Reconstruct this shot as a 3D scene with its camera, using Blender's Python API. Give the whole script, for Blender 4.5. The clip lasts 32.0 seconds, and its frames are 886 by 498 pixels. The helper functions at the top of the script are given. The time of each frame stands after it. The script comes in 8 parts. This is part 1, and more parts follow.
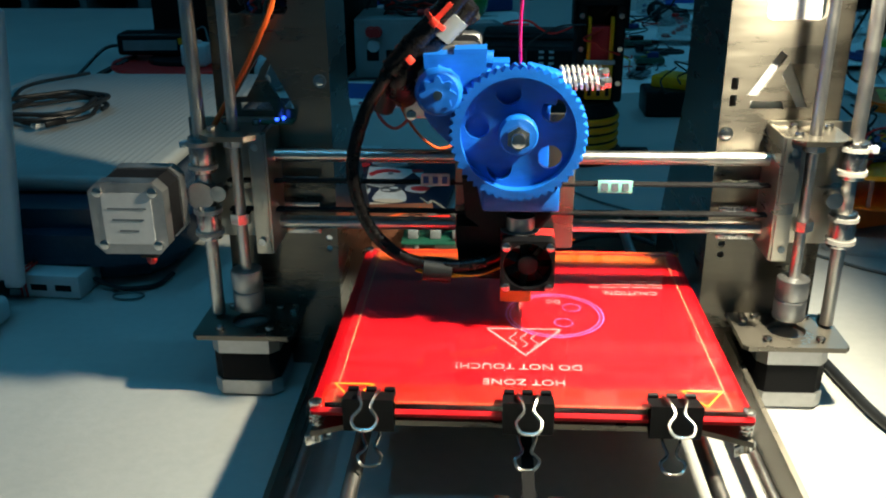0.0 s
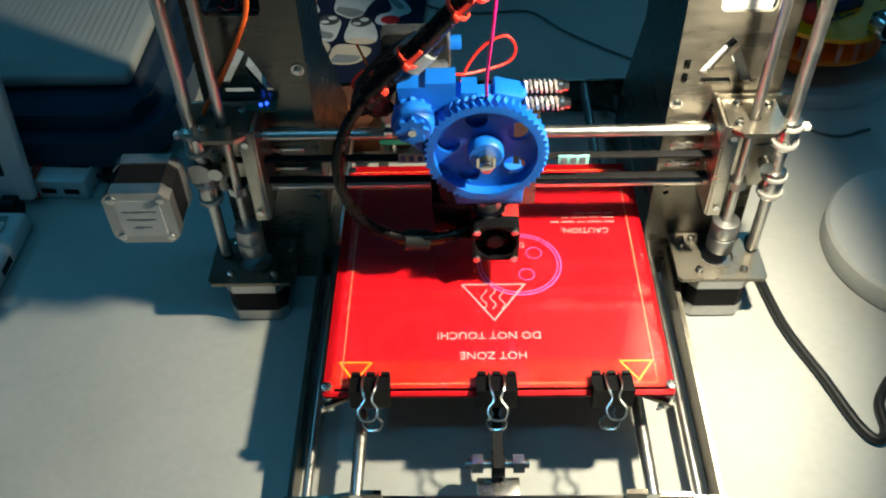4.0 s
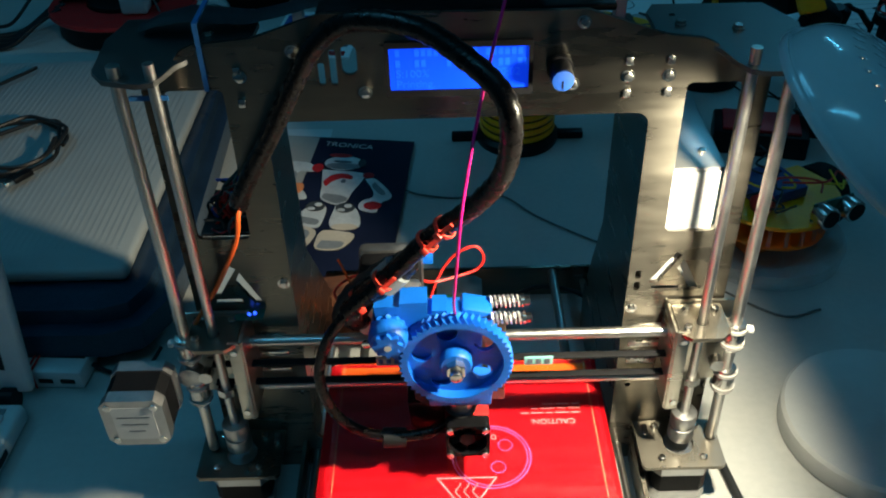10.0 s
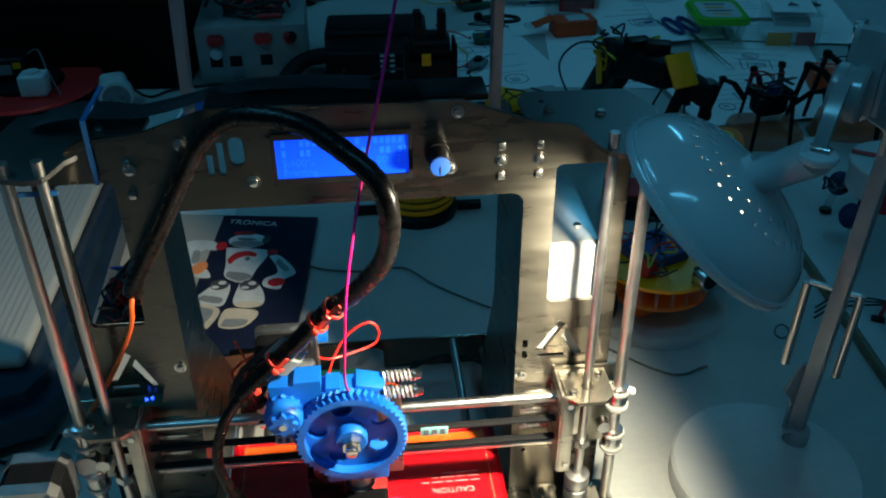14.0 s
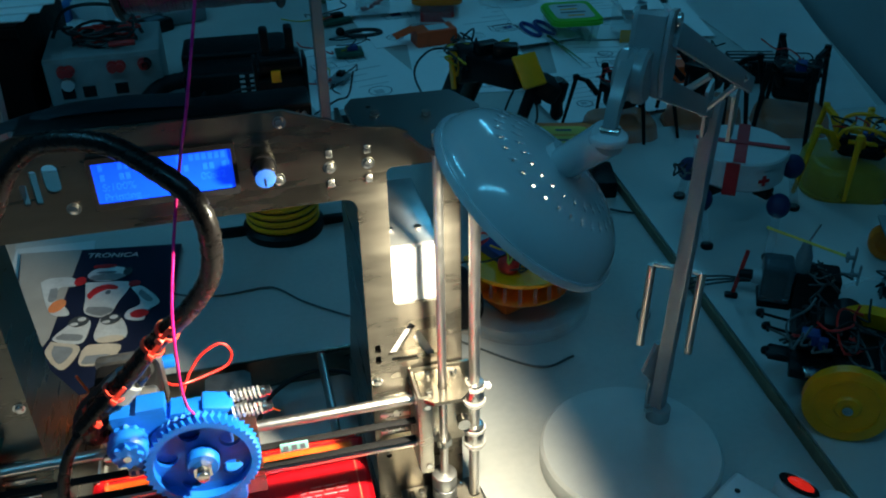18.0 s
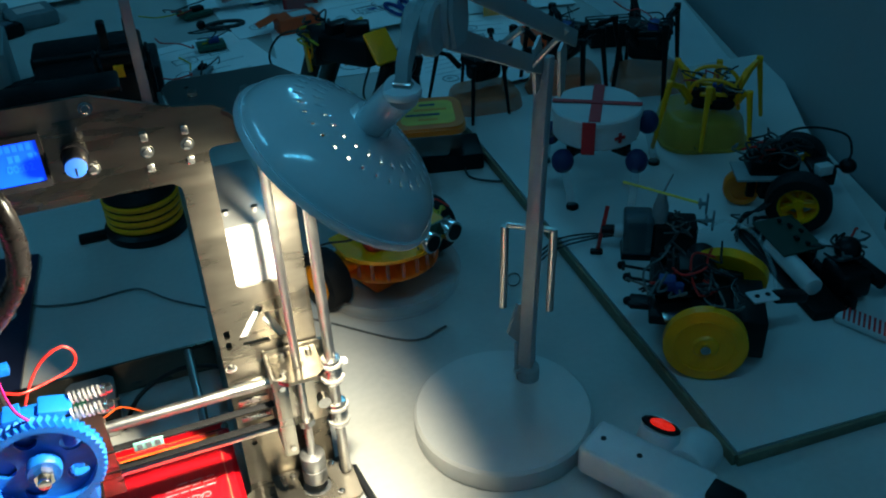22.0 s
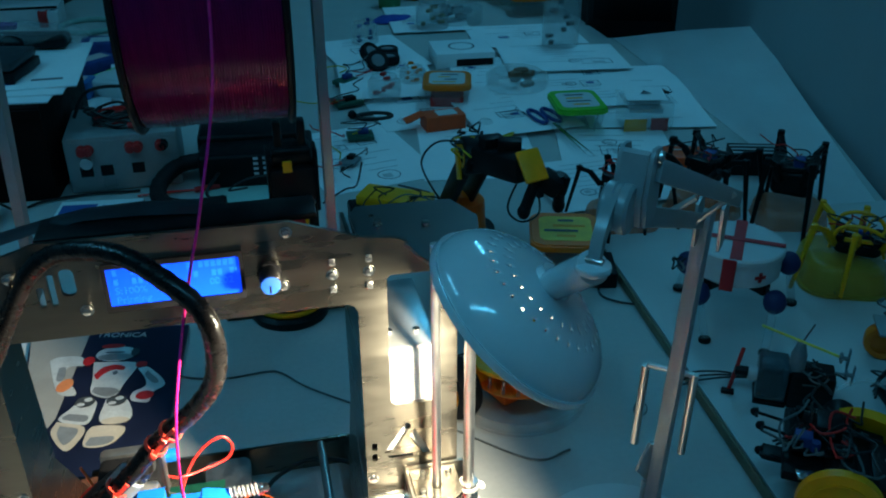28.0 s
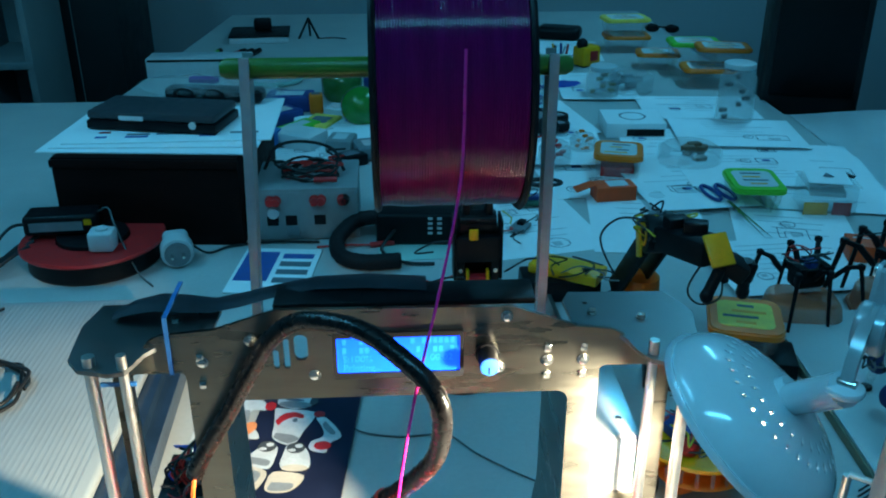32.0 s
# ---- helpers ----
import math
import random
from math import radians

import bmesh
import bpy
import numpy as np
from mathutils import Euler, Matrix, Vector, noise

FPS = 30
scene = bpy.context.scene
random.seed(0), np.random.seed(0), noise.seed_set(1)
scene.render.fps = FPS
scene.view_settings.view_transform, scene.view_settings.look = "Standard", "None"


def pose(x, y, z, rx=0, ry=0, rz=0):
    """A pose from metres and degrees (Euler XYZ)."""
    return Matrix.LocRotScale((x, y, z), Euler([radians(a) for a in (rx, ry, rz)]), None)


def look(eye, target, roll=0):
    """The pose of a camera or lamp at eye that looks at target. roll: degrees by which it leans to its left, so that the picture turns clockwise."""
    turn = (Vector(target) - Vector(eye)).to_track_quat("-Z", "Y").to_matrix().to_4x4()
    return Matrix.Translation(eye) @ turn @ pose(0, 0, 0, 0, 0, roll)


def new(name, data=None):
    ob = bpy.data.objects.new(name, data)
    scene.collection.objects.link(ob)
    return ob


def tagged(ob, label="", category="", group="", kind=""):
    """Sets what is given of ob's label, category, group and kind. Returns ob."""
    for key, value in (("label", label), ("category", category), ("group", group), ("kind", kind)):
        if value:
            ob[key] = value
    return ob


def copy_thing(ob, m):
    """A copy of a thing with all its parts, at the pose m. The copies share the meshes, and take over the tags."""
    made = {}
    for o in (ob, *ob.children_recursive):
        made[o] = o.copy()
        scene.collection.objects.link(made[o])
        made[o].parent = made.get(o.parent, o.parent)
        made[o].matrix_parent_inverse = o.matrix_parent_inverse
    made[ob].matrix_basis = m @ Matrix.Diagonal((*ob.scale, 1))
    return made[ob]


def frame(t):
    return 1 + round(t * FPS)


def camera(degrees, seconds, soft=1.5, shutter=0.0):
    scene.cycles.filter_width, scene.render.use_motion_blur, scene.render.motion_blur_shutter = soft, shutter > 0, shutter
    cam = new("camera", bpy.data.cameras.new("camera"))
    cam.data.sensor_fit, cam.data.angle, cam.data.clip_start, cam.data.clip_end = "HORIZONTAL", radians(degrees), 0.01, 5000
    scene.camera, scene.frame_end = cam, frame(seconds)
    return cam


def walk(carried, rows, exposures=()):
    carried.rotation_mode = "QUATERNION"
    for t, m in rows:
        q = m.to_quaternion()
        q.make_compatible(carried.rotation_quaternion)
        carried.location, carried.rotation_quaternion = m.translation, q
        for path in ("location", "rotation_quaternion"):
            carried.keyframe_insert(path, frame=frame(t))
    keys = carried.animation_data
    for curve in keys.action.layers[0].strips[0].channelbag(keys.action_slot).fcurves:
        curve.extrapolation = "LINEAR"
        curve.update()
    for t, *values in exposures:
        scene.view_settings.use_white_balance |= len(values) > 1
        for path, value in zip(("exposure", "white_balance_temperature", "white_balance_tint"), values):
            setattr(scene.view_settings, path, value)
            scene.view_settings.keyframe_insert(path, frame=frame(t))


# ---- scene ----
cam = camera(52.4, 32.0, soft=2.0)
PATH = [
    (0, (-0.019, -0.527, 0.296), (-0.127, 1.326, -0.45), -0.4),
    (0.5, (-0.029, -0.463, 0.325), (-0.097, 1.3, -0.616), -0.3),
    (1, (-0.052, -0.504, 0.377), (-0.121, 1.21, -0.651), 0.3),
    (1.5, (-0.013, -0.505, 0.46), (-0.172, 0.963, -0.889), -2.5),
    (2, (-0.015, -0.489, 0.489), (-0.147, 0.919, -0.926), -2.9),
    (2.5, (-0.008, -0.485, 0.5), (-0.167, 0.906, -0.928), -3.8),
    (3, (-0.009, -0.475, 0.513), (-0.137, 0.899, -0.935), -3.5),
    (5.5, (-0.034, -0.47, 0.509), (-0.021, 0.966, -0.883), -0.5),
    (6, (-0.007, -0.461, 0.541), (-0.066, 0.958, -0.867), -2.3),
    (6.5, (-0.025, -0.476, 0.54), (-0.019, 1.017, -0.79), -0.9),
    (7, (-0.017, -0.474, 0.563), (-0.044, 1.04, -0.745), -1.4),
    (7.5, (-0.013, -0.469, 0.574), (-0.04, 1.057, -0.719), -1.8),
    (8, (-0.016, -0.47, 0.577), (-0.048, 1.092, -0.671), -1.9),
    (8.5, (-0.014, -0.469, 0.583), (-0.039, 1.113, -0.64), -2.0),
    (9, (-0.008, -0.471, 0.582), (-0.036, 1.125, -0.623), -2.4),
    (9.5, (-0.011, -0.474, 0.58), (-0.027, 1.123, -0.624), -2.4),
    (10, (-0.008, -0.476, 0.579), (-0.023, 1.114, -0.634), -1.8),
    (10.5, (-0.007, -0.475, 0.577), (-0.01, 1.107, -0.647), -1.9),
    (11, (-0.001, -0.471, 0.576), (0.011, 1.102, -0.659), -2.0),
    (11.5, (0.007, -0.471, 0.581), (0.059, 1.119, -0.63), -1.5),
    (12, (0.008, -0.474, 0.582), (0.079, 1.126, -0.616), -1.4),
    (12.5, (0.008, -0.482, 0.581), (0.084, 1.127, -0.604), -1.6),
    (13, (0.014, -0.478, 0.594), (0.094, 1.122, -0.604), -1.5),
    (13.5, (0.013, -0.485, 0.602), (0.138, 1.145, -0.55), -0.7),
    (15.5, (0.01, -0.499, 0.596), (0.241, 1.188, -0.453), -0.5),
    (16, (0.026, -0.49, 0.605), (0.288, 1.176, -0.47), -0.2),
    (16.5, (0.033, -0.489, 0.602), (0.329, 1.169, -0.476), -0.4),
    (17, (0.037, -0.499, 0.602), (0.35, 1.166, -0.462), -0.7),
    (17.5, (0.043, -0.501, 0.594), (0.37, 1.144, -0.496), -1.5),
    (18, (0.052, -0.504, 0.596), (0.435, 1.139, -0.478), -1.2),
    (18.5, (0.06, -0.509, 0.595), (0.451, 1.129, -0.484), -2.0),
    (19, (0.071, -0.513, 0.592), (0.508, 1.112, -0.489), -2.4),
    (19.5, (0.074, -0.514, 0.59), (0.525, 1.107, -0.491), -2.4),
    (20, (0.078, -0.513, 0.587), (0.566, 1.091, -0.503), -2.4),
    (20.5, (0.082, -0.516, 0.587), (0.583, 1.088, -0.498), -3.0),
    (21, (0.089, -0.518, 0.584), (0.605, 1.075, -0.51), -3.1),
    (21.5, (0.091, -0.517, 0.584), (0.637, 1.065, -0.511), -2.8),
    (22, (0.096, -0.521, 0.581), (0.664, 1.05, -0.519), -2.9),
    (22.5, (0.097, -0.522, 0.578), (0.655, 1.045, -0.532), -3.0),
    (23, (0.102, -0.524, 0.572), (0.66, 1.029, -0.559), -3.4),
    (23.5, (0.104, -0.523, 0.574), (0.679, 1.029, -0.548), -3.7),
    (24, (0.105, -0.526, 0.581), (0.698, 1.042, -0.509), -3.2),
    (24.5, (0.104, -0.525, 0.585), (0.699, 1.057, -0.485), -3.4),
    (25, (0.101, -0.524, 0.596), (0.661, 1.084, -0.452), -3.3),
    (25.5, (0.094, -0.524, 0.606), (0.64, 1.116, -0.402), -2.3),
    (27.5, (0.067, -0.52, 0.625), (0.496, 1.185, -0.328), -0.3),
    (28, (0.058, -0.513, 0.631), (0.44, 1.207, -0.315), -0.2),
    (28.5, (0.048, -0.506, 0.635), (0.395, 1.23, -0.295), 0.3),
    (29, (0.045, -0.513, 0.64), (0.35, 1.243, -0.269), -0.2),
    (29.5, (0.037, -0.511, 0.643), (0.311, 1.257, -0.251), 0.1),
    (30, (0.033, -0.51, 0.647), (0.285, 1.265, -0.239), 0.1),
    (30.5, (0.022, -0.511, 0.653), (0.239, 1.285, -0.199), 0.5),
    (31, (0.017, -0.509, 0.655), (0.208, 1.295, -0.188), 0.3),
    (31.5, (0.011, -0.506, 0.656), (0.173, 1.301, -0.185), 0.1),
    (32, (0.003, -0.506, 0.656), (0.097, 1.307, -0.184), -0.1),
]
walk(cam, [(t, look(eye, target, roll)) for t, eye, target, roll in PATH],
     [(0.0, -0.38), (0.8, -0.20), (1.5, -0.35), (3.0, -0.76), (3.5, -0.78), (6.0, -0.78), (9.0, -0.82), (13.0, -0.72), (17.0, -0.46), (23.0, -0.22), (25.5, -0.10), (28.0, 0.12), (30.0, 0.54), (32.0, 1.20)])

# ---- world and light ----
world = bpy.data.worlds.new("room_air")
world.use_nodes = True
world.node_tree.nodes["Background"].inputs[0].default_value = (0.02, 0.05, 0.07, 1)
world.node_tree.nodes["Background"].inputs[1].default_value = 0.02
scene.world = world

LAMP = Vector((0.1878, -0.113, 0.364))            # centre of the desk lamp's rim
LAMP_DIR = Vector((-0.613, 0.203, -0.764)).normalized()


def lamp(name, kind, m, energy, color, **more):
    data = bpy.data.lights.new(name, kind)
    data.energy, data.color = energy, color
    for k, v in more.items():
        if k == "radius":
            data.shadow_soft_size = v
        elif k == "size":
            data.shape, data.size, data.size_y = "RECTANGLE", v[0], v[1]
    ob = new(name, data)
    ob.matrix_world = m
    return ob


BULB = LAMP + LAMP_DIR * 0.006
beam = lamp("bulb_light", "SPOT", Matrix.Translation(BULB) @ LAMP_DIR.to_track_quat("-Z", "Y").to_matrix().to_4x4(), 23.5, (1.0, 0.92, 0.68), radius=0.010)
beam.data.spot_size, beam.data.spot_blend = radians(116), 0.50
# the third tube is unseen, added to brighten the far right side
TUBES = [(-0.10, -0.66, 0, 5.3), (-1.20, 0.55, 90, 6.4), (1.12, 1.95, 90, 6.2)]
for tx, ty, turn, watts in TUBES:
    lamp("tube_light", "AREA", pose(tx, ty, 1.80, 0, 0, turn), watts, (0.070, 0.57, 1.0), size=(1.2, 0.07))


# ---- materials ----
def M(name, col, rough=0.5, metal=0.0, var=0.14, scale=45.0, bump=0.0, bscale=350.0, stretch=(1, 1, 1),
      coat=0.0, trans=0.0, emit=0.0, alpha=1.0, col2=None, rnd=0.0, spec=0.5, ior=1.45, brushed=0.0):
    m = bpy.data.materials.new(name)
    m.use_nodes = True
    nt = m.node_tree
    n, l = nt.nodes, nt.links
    b = n["Principled BSDF"]
    b.inputs["Metallic"].default_value = metal
    b.inputs["Coat Weight"].default_value = coat
    b.inputs["Coat Roughness"].default_value = 0.08
    b.inputs["Transmission Weight"].default_value = trans
    b.inputs["Alpha"].default_value = alpha
    b.inputs["Specular IOR Level"].default_value = spec
    b.inputs["IOR"].default_value = ior
    tc = n.new("ShaderNodeTexCoord")
    mp = n.new("ShaderNodeMapping")
    mp.inputs["Scale"].default_value = stretch
    l.new(tc.outputs["Object"], mp.inputs["Vector"])
    big = n.new("ShaderNodeTexNoise")
    big.inputs["Scale"].default_value, big.inputs["Detail"].default_value = scale, 6
    fine = n.new("ShaderNodeTexNoise")
    fine.inputs["Scale"].default_value, fine.inputs["Detail"].default_value = bscale, 4
    l.new(mp.outputs[0], big.inputs["Vector"])
    l.new(mp.outputs[0], fine.inputs["Vector"])
    add = n.new("ShaderNodeMath")
    add.operation = "MULTIPLY_ADD"
    add.inputs[1].default_value = 0.5
    l.new(fine.outputs["Fac"], add.inputs[0])
    l.new(big.outputs["Fac"], add.inputs[2])
    ramp = n.new("ShaderNodeMapRange")
    ramp.inputs["From Min"].default_value, ramp.inputs["From Max"].default_value = 0.45, 1.05
    l.new(add.outputs[0], ramp.inputs["Value"])
    mix = n.new("ShaderNodeMix")
    mix.data_type = "RGBA"
    c = Vector(col)
    lo = c * (1 - var)
    hi = Vector(col2) if col2 else c * (1 + var)
    mix.inputs["A"].default_value = (*lo, 1)
    mix.inputs["B"].default_value = (*[min(1, v) for v in hi], 1)
    l.new(ramp.outputs[0], mix.inputs["Factor"])
    out = mix.outputs["Result"]
    if rnd:
        info = n.new("ShaderNodeObjectInfo")
        hue = n.new("ShaderNodeHueSaturation")
        r2 = n.new("ShaderNodeMapRange")
        r2.inputs["To Min"].default_value, r2.inputs["To Max"].default_value = 1 - rnd, 1 + rnd
        l.new(info.outputs["Random"], r2.inputs["Value"])
        l.new(r2.outputs[0], hue.inputs["Value"])
        l.new(out, hue.inputs["Color"])
        out = hue.outputs[0]
    l.new(out, b.inputs["Base Color"])
    r = n.new("ShaderNodeMapRange")
    r.inputs["To Min"].default_value, r.inputs["To Max"].default_value = max(0.02, rough * 0.8), min(1, rough * 1.2)
    l.new(ramp.outputs[0], r.inputs["Value"])
    l.new(r.outputs[0], b.inputs["Roughness"])
    if brushed:
        b.inputs["Anisotropic"].default_value = brushed
        tg = n.new("ShaderNodeCombineXYZ")
        tg.inputs[0].default_value, tg.inputs[1].default_value, tg.inputs[2].default_value = 0.02, 0.1, 1.0
        l.new(tg.outputs[0], b.inputs["Tangent"])
    if bump:
        bp = n.new("ShaderNodeBump")
        bp.inputs["Strength"].default_value, bp.inputs["Distance"].default_value = bump, 0.001
        l.new(add.outputs[0], bp.inputs["Height"])
        l.new(bp.outputs[0], b.inputs["Normal"])
    if emit:
        l.new(out, b.inputs["Emission Color"])
        b.inputs["Emission Strength"].default_value = emit
    return m


steel = M("brushed_steel", (0.185, 0.168, 0.140), 0.29, 1.0, 0.15, 9, 0.0, 40, stretch=(1, 1, 5), brushed=0.85)
steel_top = M("grey_sheet_steel", (0.17, 0.17, 0.168), 0.42, 1.0, 0.12, 9, 0.0, 40)
end_steel = M("bright_brushed_steel", (0.46, 0.43, 0.37), 0.30, 1.0, 0.14, 12, 0.0, 40, stretch=(1, 1, 5))
steel_bare = M("bare_steel", (0.55, 0.54, 0.52), 0.26, 1.0, 0.12, 40, 0.05)
galv = M("galvanised_sheet", (0.55, 0.56, 0.56), 0.35, 0.9, 0.08, 60, 0.05)
chrome = M("ground_rod", (0.64, 0.62, 0.59), 0.34, 1.0, 0.06, 90)
alu = M("cast_aluminium", (0.46, 0.46, 0.46), 0.42, 1.0, 0.12, 120, 0.15)
spring_m = M("bright_spring_wire", (0.82, 0.81, 0.78), 0.46, 1.0, 0.1, 300)
zinc = M("zinc_screw", (0.66, 0.65, 0.62), 0.22, 1.0, 0.15, 300)
black_pl = M("black_plastic", (0.005, 0.005, 0.006), 0.42, 0, 0.3, 70, 0.1, spec=0.22)
black_mt = M("black_lamination", (0.006, 0.006, 0.007), 0.6, 0, 0.3, 70, 0.2, 900, spec=0.15)
rubber = M("black_rubber", (0.008, 0.008, 0.009), 0.7, 0, 0.3, 120, 0.2, spec=0.25)
sleeve = M("spiral_sleeve", (0.006, 0.005, 0.005), 0.28, 0, 0.4, 160, 0.3, spec=0.34)
blue_pla = M("blue_printed_plastic", (0.005, 0.125, 0.56), 0.40, 0, 0.16, 70, 0.35, 900, stretch=(1, 1, 4))
knob_blue = M("blue_knob_plastic", (0.004, 0.055, 0.30), 0.6, 0, 0.1, 70)
tag_teal = M("pale_teal_tag", (0.25, 0.62, 0.55), 0.5, 0, 0.1, 70)
blue_dark = M("blue_painted_plastic", (0.02, 0.05, 0.20), 0.45, 0, 0.2, 60)
red_pcb = M("red_heatbed", (0.37, 0.0016, 0.006), 0.45, 0, 0.10, 20, 0.02, 300, spec=0.2)
red_pl = M("red_plastic", (0.55, 0.02, 0.02), 0.40, 0, 0.15, 80)
red_tie = M("red_zip_tie", (0.75, 0.05, 0.03), 0.38, 0, 0.15, 80)
white_ink = M("white_silkscreen", (0.66, 0.52, 0.50), 0.5, 0, 0.12, 200)
bed_print = M("worn_white_silkscreen", (0.46, 0.26, 0.26), 0.5, 0, 0.18, 200)
violet_ink = M("violet_marker", (0.45, 0.10, 0.42), 0.5, 0, 0.2, 200)
border_ink = M("pale_border_print", (0.50, 0.20, 0.10), 0.5, 0, 0.15, 150)
kapton_thin = M("clear_amber_tape", (0.75, 0.13, 0.008), 0.2, 0, 0.2, 40, alpha=0.045)
yellow_ink = M("yellow_silkscreen", (0.78, 0.48, 0.02), 0.5, 0, 0.15, 150)
kapton = M("kapton_tape", (0.70, 0.10, 0.01), 0.25, 0, 0.2, 60, coat=0.4)
tie_grey = M("translucent_grey_tie", (0.34, 0.33, 0.31), 0.35, 0, 0.1, 60)
white_pl = M("white_plastic", (0.54, 0.55, 0.55), 0.35, 0, 0.06, 60, 0.05)
white_pt = M("white_lamp_enamel", (0.56, 0.60, 0.62), 0.20, 0, 0.04, 40, coat=1.0)
lamp_base_m = M("white_lamp_base", (0.52, 0.53, 0.52), 0.45, 0, 0.05, 60, 0.08, 500)
lamp_metal = M("lamp_arm_metal", (0.30, 0.32, 0.33), 0.35, 0.15, 0.10, 90)
lamp_grey = M("satin_lamp_metal", (0.34, 0.37, 0.38), 0.22, 0.3, 0.08, 60)
bulb_m = M("bulb_glass", (1.0, 0.85, 0.62), 0.3, emit=9.0)
cloth = M("white_table_cover", (0.42, 0.43, 0.415), 0.62, 0, 0.10, 9, 0.5, 140, col2=(0.48, 0.48, 0.46))
board_m = M("white_laminate_board", (0.50, 0.52, 0.51), 0.42, 0, 0.05, 12, 0.05, 200)
edge_m = M("worn_and_shaded_board_edge", (0.16, 0.14, 0.09), 0.7, 0, 0.3, 60, 0.3)
wall_m = M("painted_wall", (0.36, 0.39, 0.40), 0.85, 0, 0.07, 2.5, 0.2, 90)
floor_m = M("grey_floor", (0.07, 0.07, 0.07), 0.6, 0, 0.2, 6, 0.1)
ceil_m = M("grey_ceiling", (0.32, 0.33, 0.33), 0.9, 0, 0.04, 3)
tube_m = M("lit_tube", (0.35, 0.80, 1.0), 0.5, emit=3.0)
paper = M("printed_paper", (0.56, 0.58, 0.58), 0.75, 0, 0.05, 14, 0.1, 120)
paper_w = M("white_paper", (0.82, 0.84, 0.84), 0.8, 0, 0.04, 8, 0.1, 60)
ink_pale = M("pale_grey_print", (0.52, 0.54, 0.55), 0.8, 0, 0.2, 90)
ink = M("grey_print", (0.12, 0.14, 0.16), 0.8, 0, 0.2, 90)
ink_blue = M("blue_print", (0.03, 0.09, 0.30), 0.6, 0, 0.2, 60)
navy = M("navy_cover", (0.010, 0.014, 0.035), 0.35, 0, 0.3, 25)
scan_body = M("slate_device_body", (0.016, 0.034, 0.060), 0.22, 0, 0.25, 30, 0.05)
scan_lid = M("white_device_lid", (0.30, 0.315, 0.31), 0.5, 0, 0.05, 30, 0.05)
lap_m = M("silver_laptop_plastic", (0.55, 0.58, 0.58), 0.35, 0, 0.06, 40)
key_m = M("white_keycap", (0.62, 0.64, 0.64), 0.45, 0, 0.06, 90)
screen_m = M("dark_screen", (0.004, 0.004, 0.005), 0.25, 0, 0.2, 30)
lcd_m = M("blue_backlit_lcd", (0.002, 0.045, 0.80), 0.4, 0, 0.06, 30, emit=1.25, spec=0.2)
lcd_ink = M("pale_lcd_segments", (0.006, 0.09, 1.0), 0.4, 0, 0.06, 30, emit=0.85, spec=0.2)
led_b = M("blue_led", (0.02, 0.08, 1.0), 0.3, emit=6.0)
led_r = M("red_neon_rocker", (1.0, 0.02, 0.01), 0.3, 0, 0.35, 160, emit=0.75)
orange_w = M("orange_wire", (0.80, 0.12, 0.02), 0.45, 0, 0.12, 90)
red_w = M("red_wire", (0.62, 0.02, 0.015), 0.42, 0, 0.15, 90)
black_w = M("black_wire", (0.010, 0.011, 0.012), 0.45, 0, 0.3, 90)
grey_w = M("grey_wire", (0.10, 0.11, 0.11), 0.5, 0, 0.2, 90)
blue_w = M("blue_wire", (0.02, 0.08, 0.45), 0.45, 0, 0.2, 90)
yellow_w = M("yellow_wire", (0.65, 0.42, 0.02), 0.45, 0, 0.2, 90)
blue_tie = M("blue_zip_tie", (0.03, 0.16, 0.42), 0.4, 0, 0.15, 80)
pink_fil = M("magenta_filament", (0.62, 0.012, 0.20), 0.30, 0, 0.06, 90)
purple = M("purple_filament_coil", (0.110, 0.002, 0.055), 0.13, 0, 0.25, 24, 0.12, 420, stretch=(8, 1, 1), spec=0.24)
green_rod = M("green_dowel", (0.035, 0.13, 0.014), 0.35, 0, 0.2, 40, 0.1)
yellow_pl = M("yellow_plastic", (0.92, 0.34, 0.003), 0.40, 0, 0.10, 50, 0.08)
yellow_tub = M("yellow_translucent_tub", (0.62, 0.34, 0.03), 0.35, 0, 0.10, 40, alpha=0.5)
orange_pl = M("orange_lid", (0.95, 0.17, 0.008), 0.42, 0, 0.10, 50, 0.05)
orange_tr = M("orange_translucent_tray", (0.72, 0.18, 0.08), 0.35, 0, 0.12, 40, alpha=0.55)
green_lid = M("green_lid", (0.10, 0.50, 0.03), 0.40, 0, 0.10, 50)
clear_pl = M("clear_tub", (0.62, 0.66, 0.66), 0.10, 0, 0.05, 60, alpha=0.17)
ribbon_m = M("ribbon_sheath", (0.045, 0.05, 0.062), 0.45, 0, 0.25, 60, 0.1)
carton_red = M("red_orange_carton", (0.85, 0.075, 0.012), 0.55, 0, 0.12, 50, 0.08)
clear_gl = M("clear_glass", (0.97, 0.97, 0.97), 0.05, 0, 0.01, 30, trans=1.0, ior=1.45)
label_y = M("yellow_label", (0.92, 0.60, 0.10), 0.6, 0, 0.15, 60)
red_tape = M("red_tape", (0.50, 0.015, 0.02), 0.5, 0, 0.12, 60)
dark_wood = M("dark_stained_wood", (0.012, 0.0035, 0.003), 0.6, 0, 0.35, 8, 0.15, 60, stretch=(1, 9, 9), spec=0.12)
psu_grey = M("grey_painted_metal", (0.26, 0.28, 0.28), 0.5, 0.2, 0.10, 50, 0.08)
cab_black = M("black_cabinet", (0.006, 0.006, 0.007), 0.6, 0, 0.3, 20)
cab_grey = M("grey_shelf", (0.16, 0.18, 0.18), 0.6, 0, 0.12, 15)
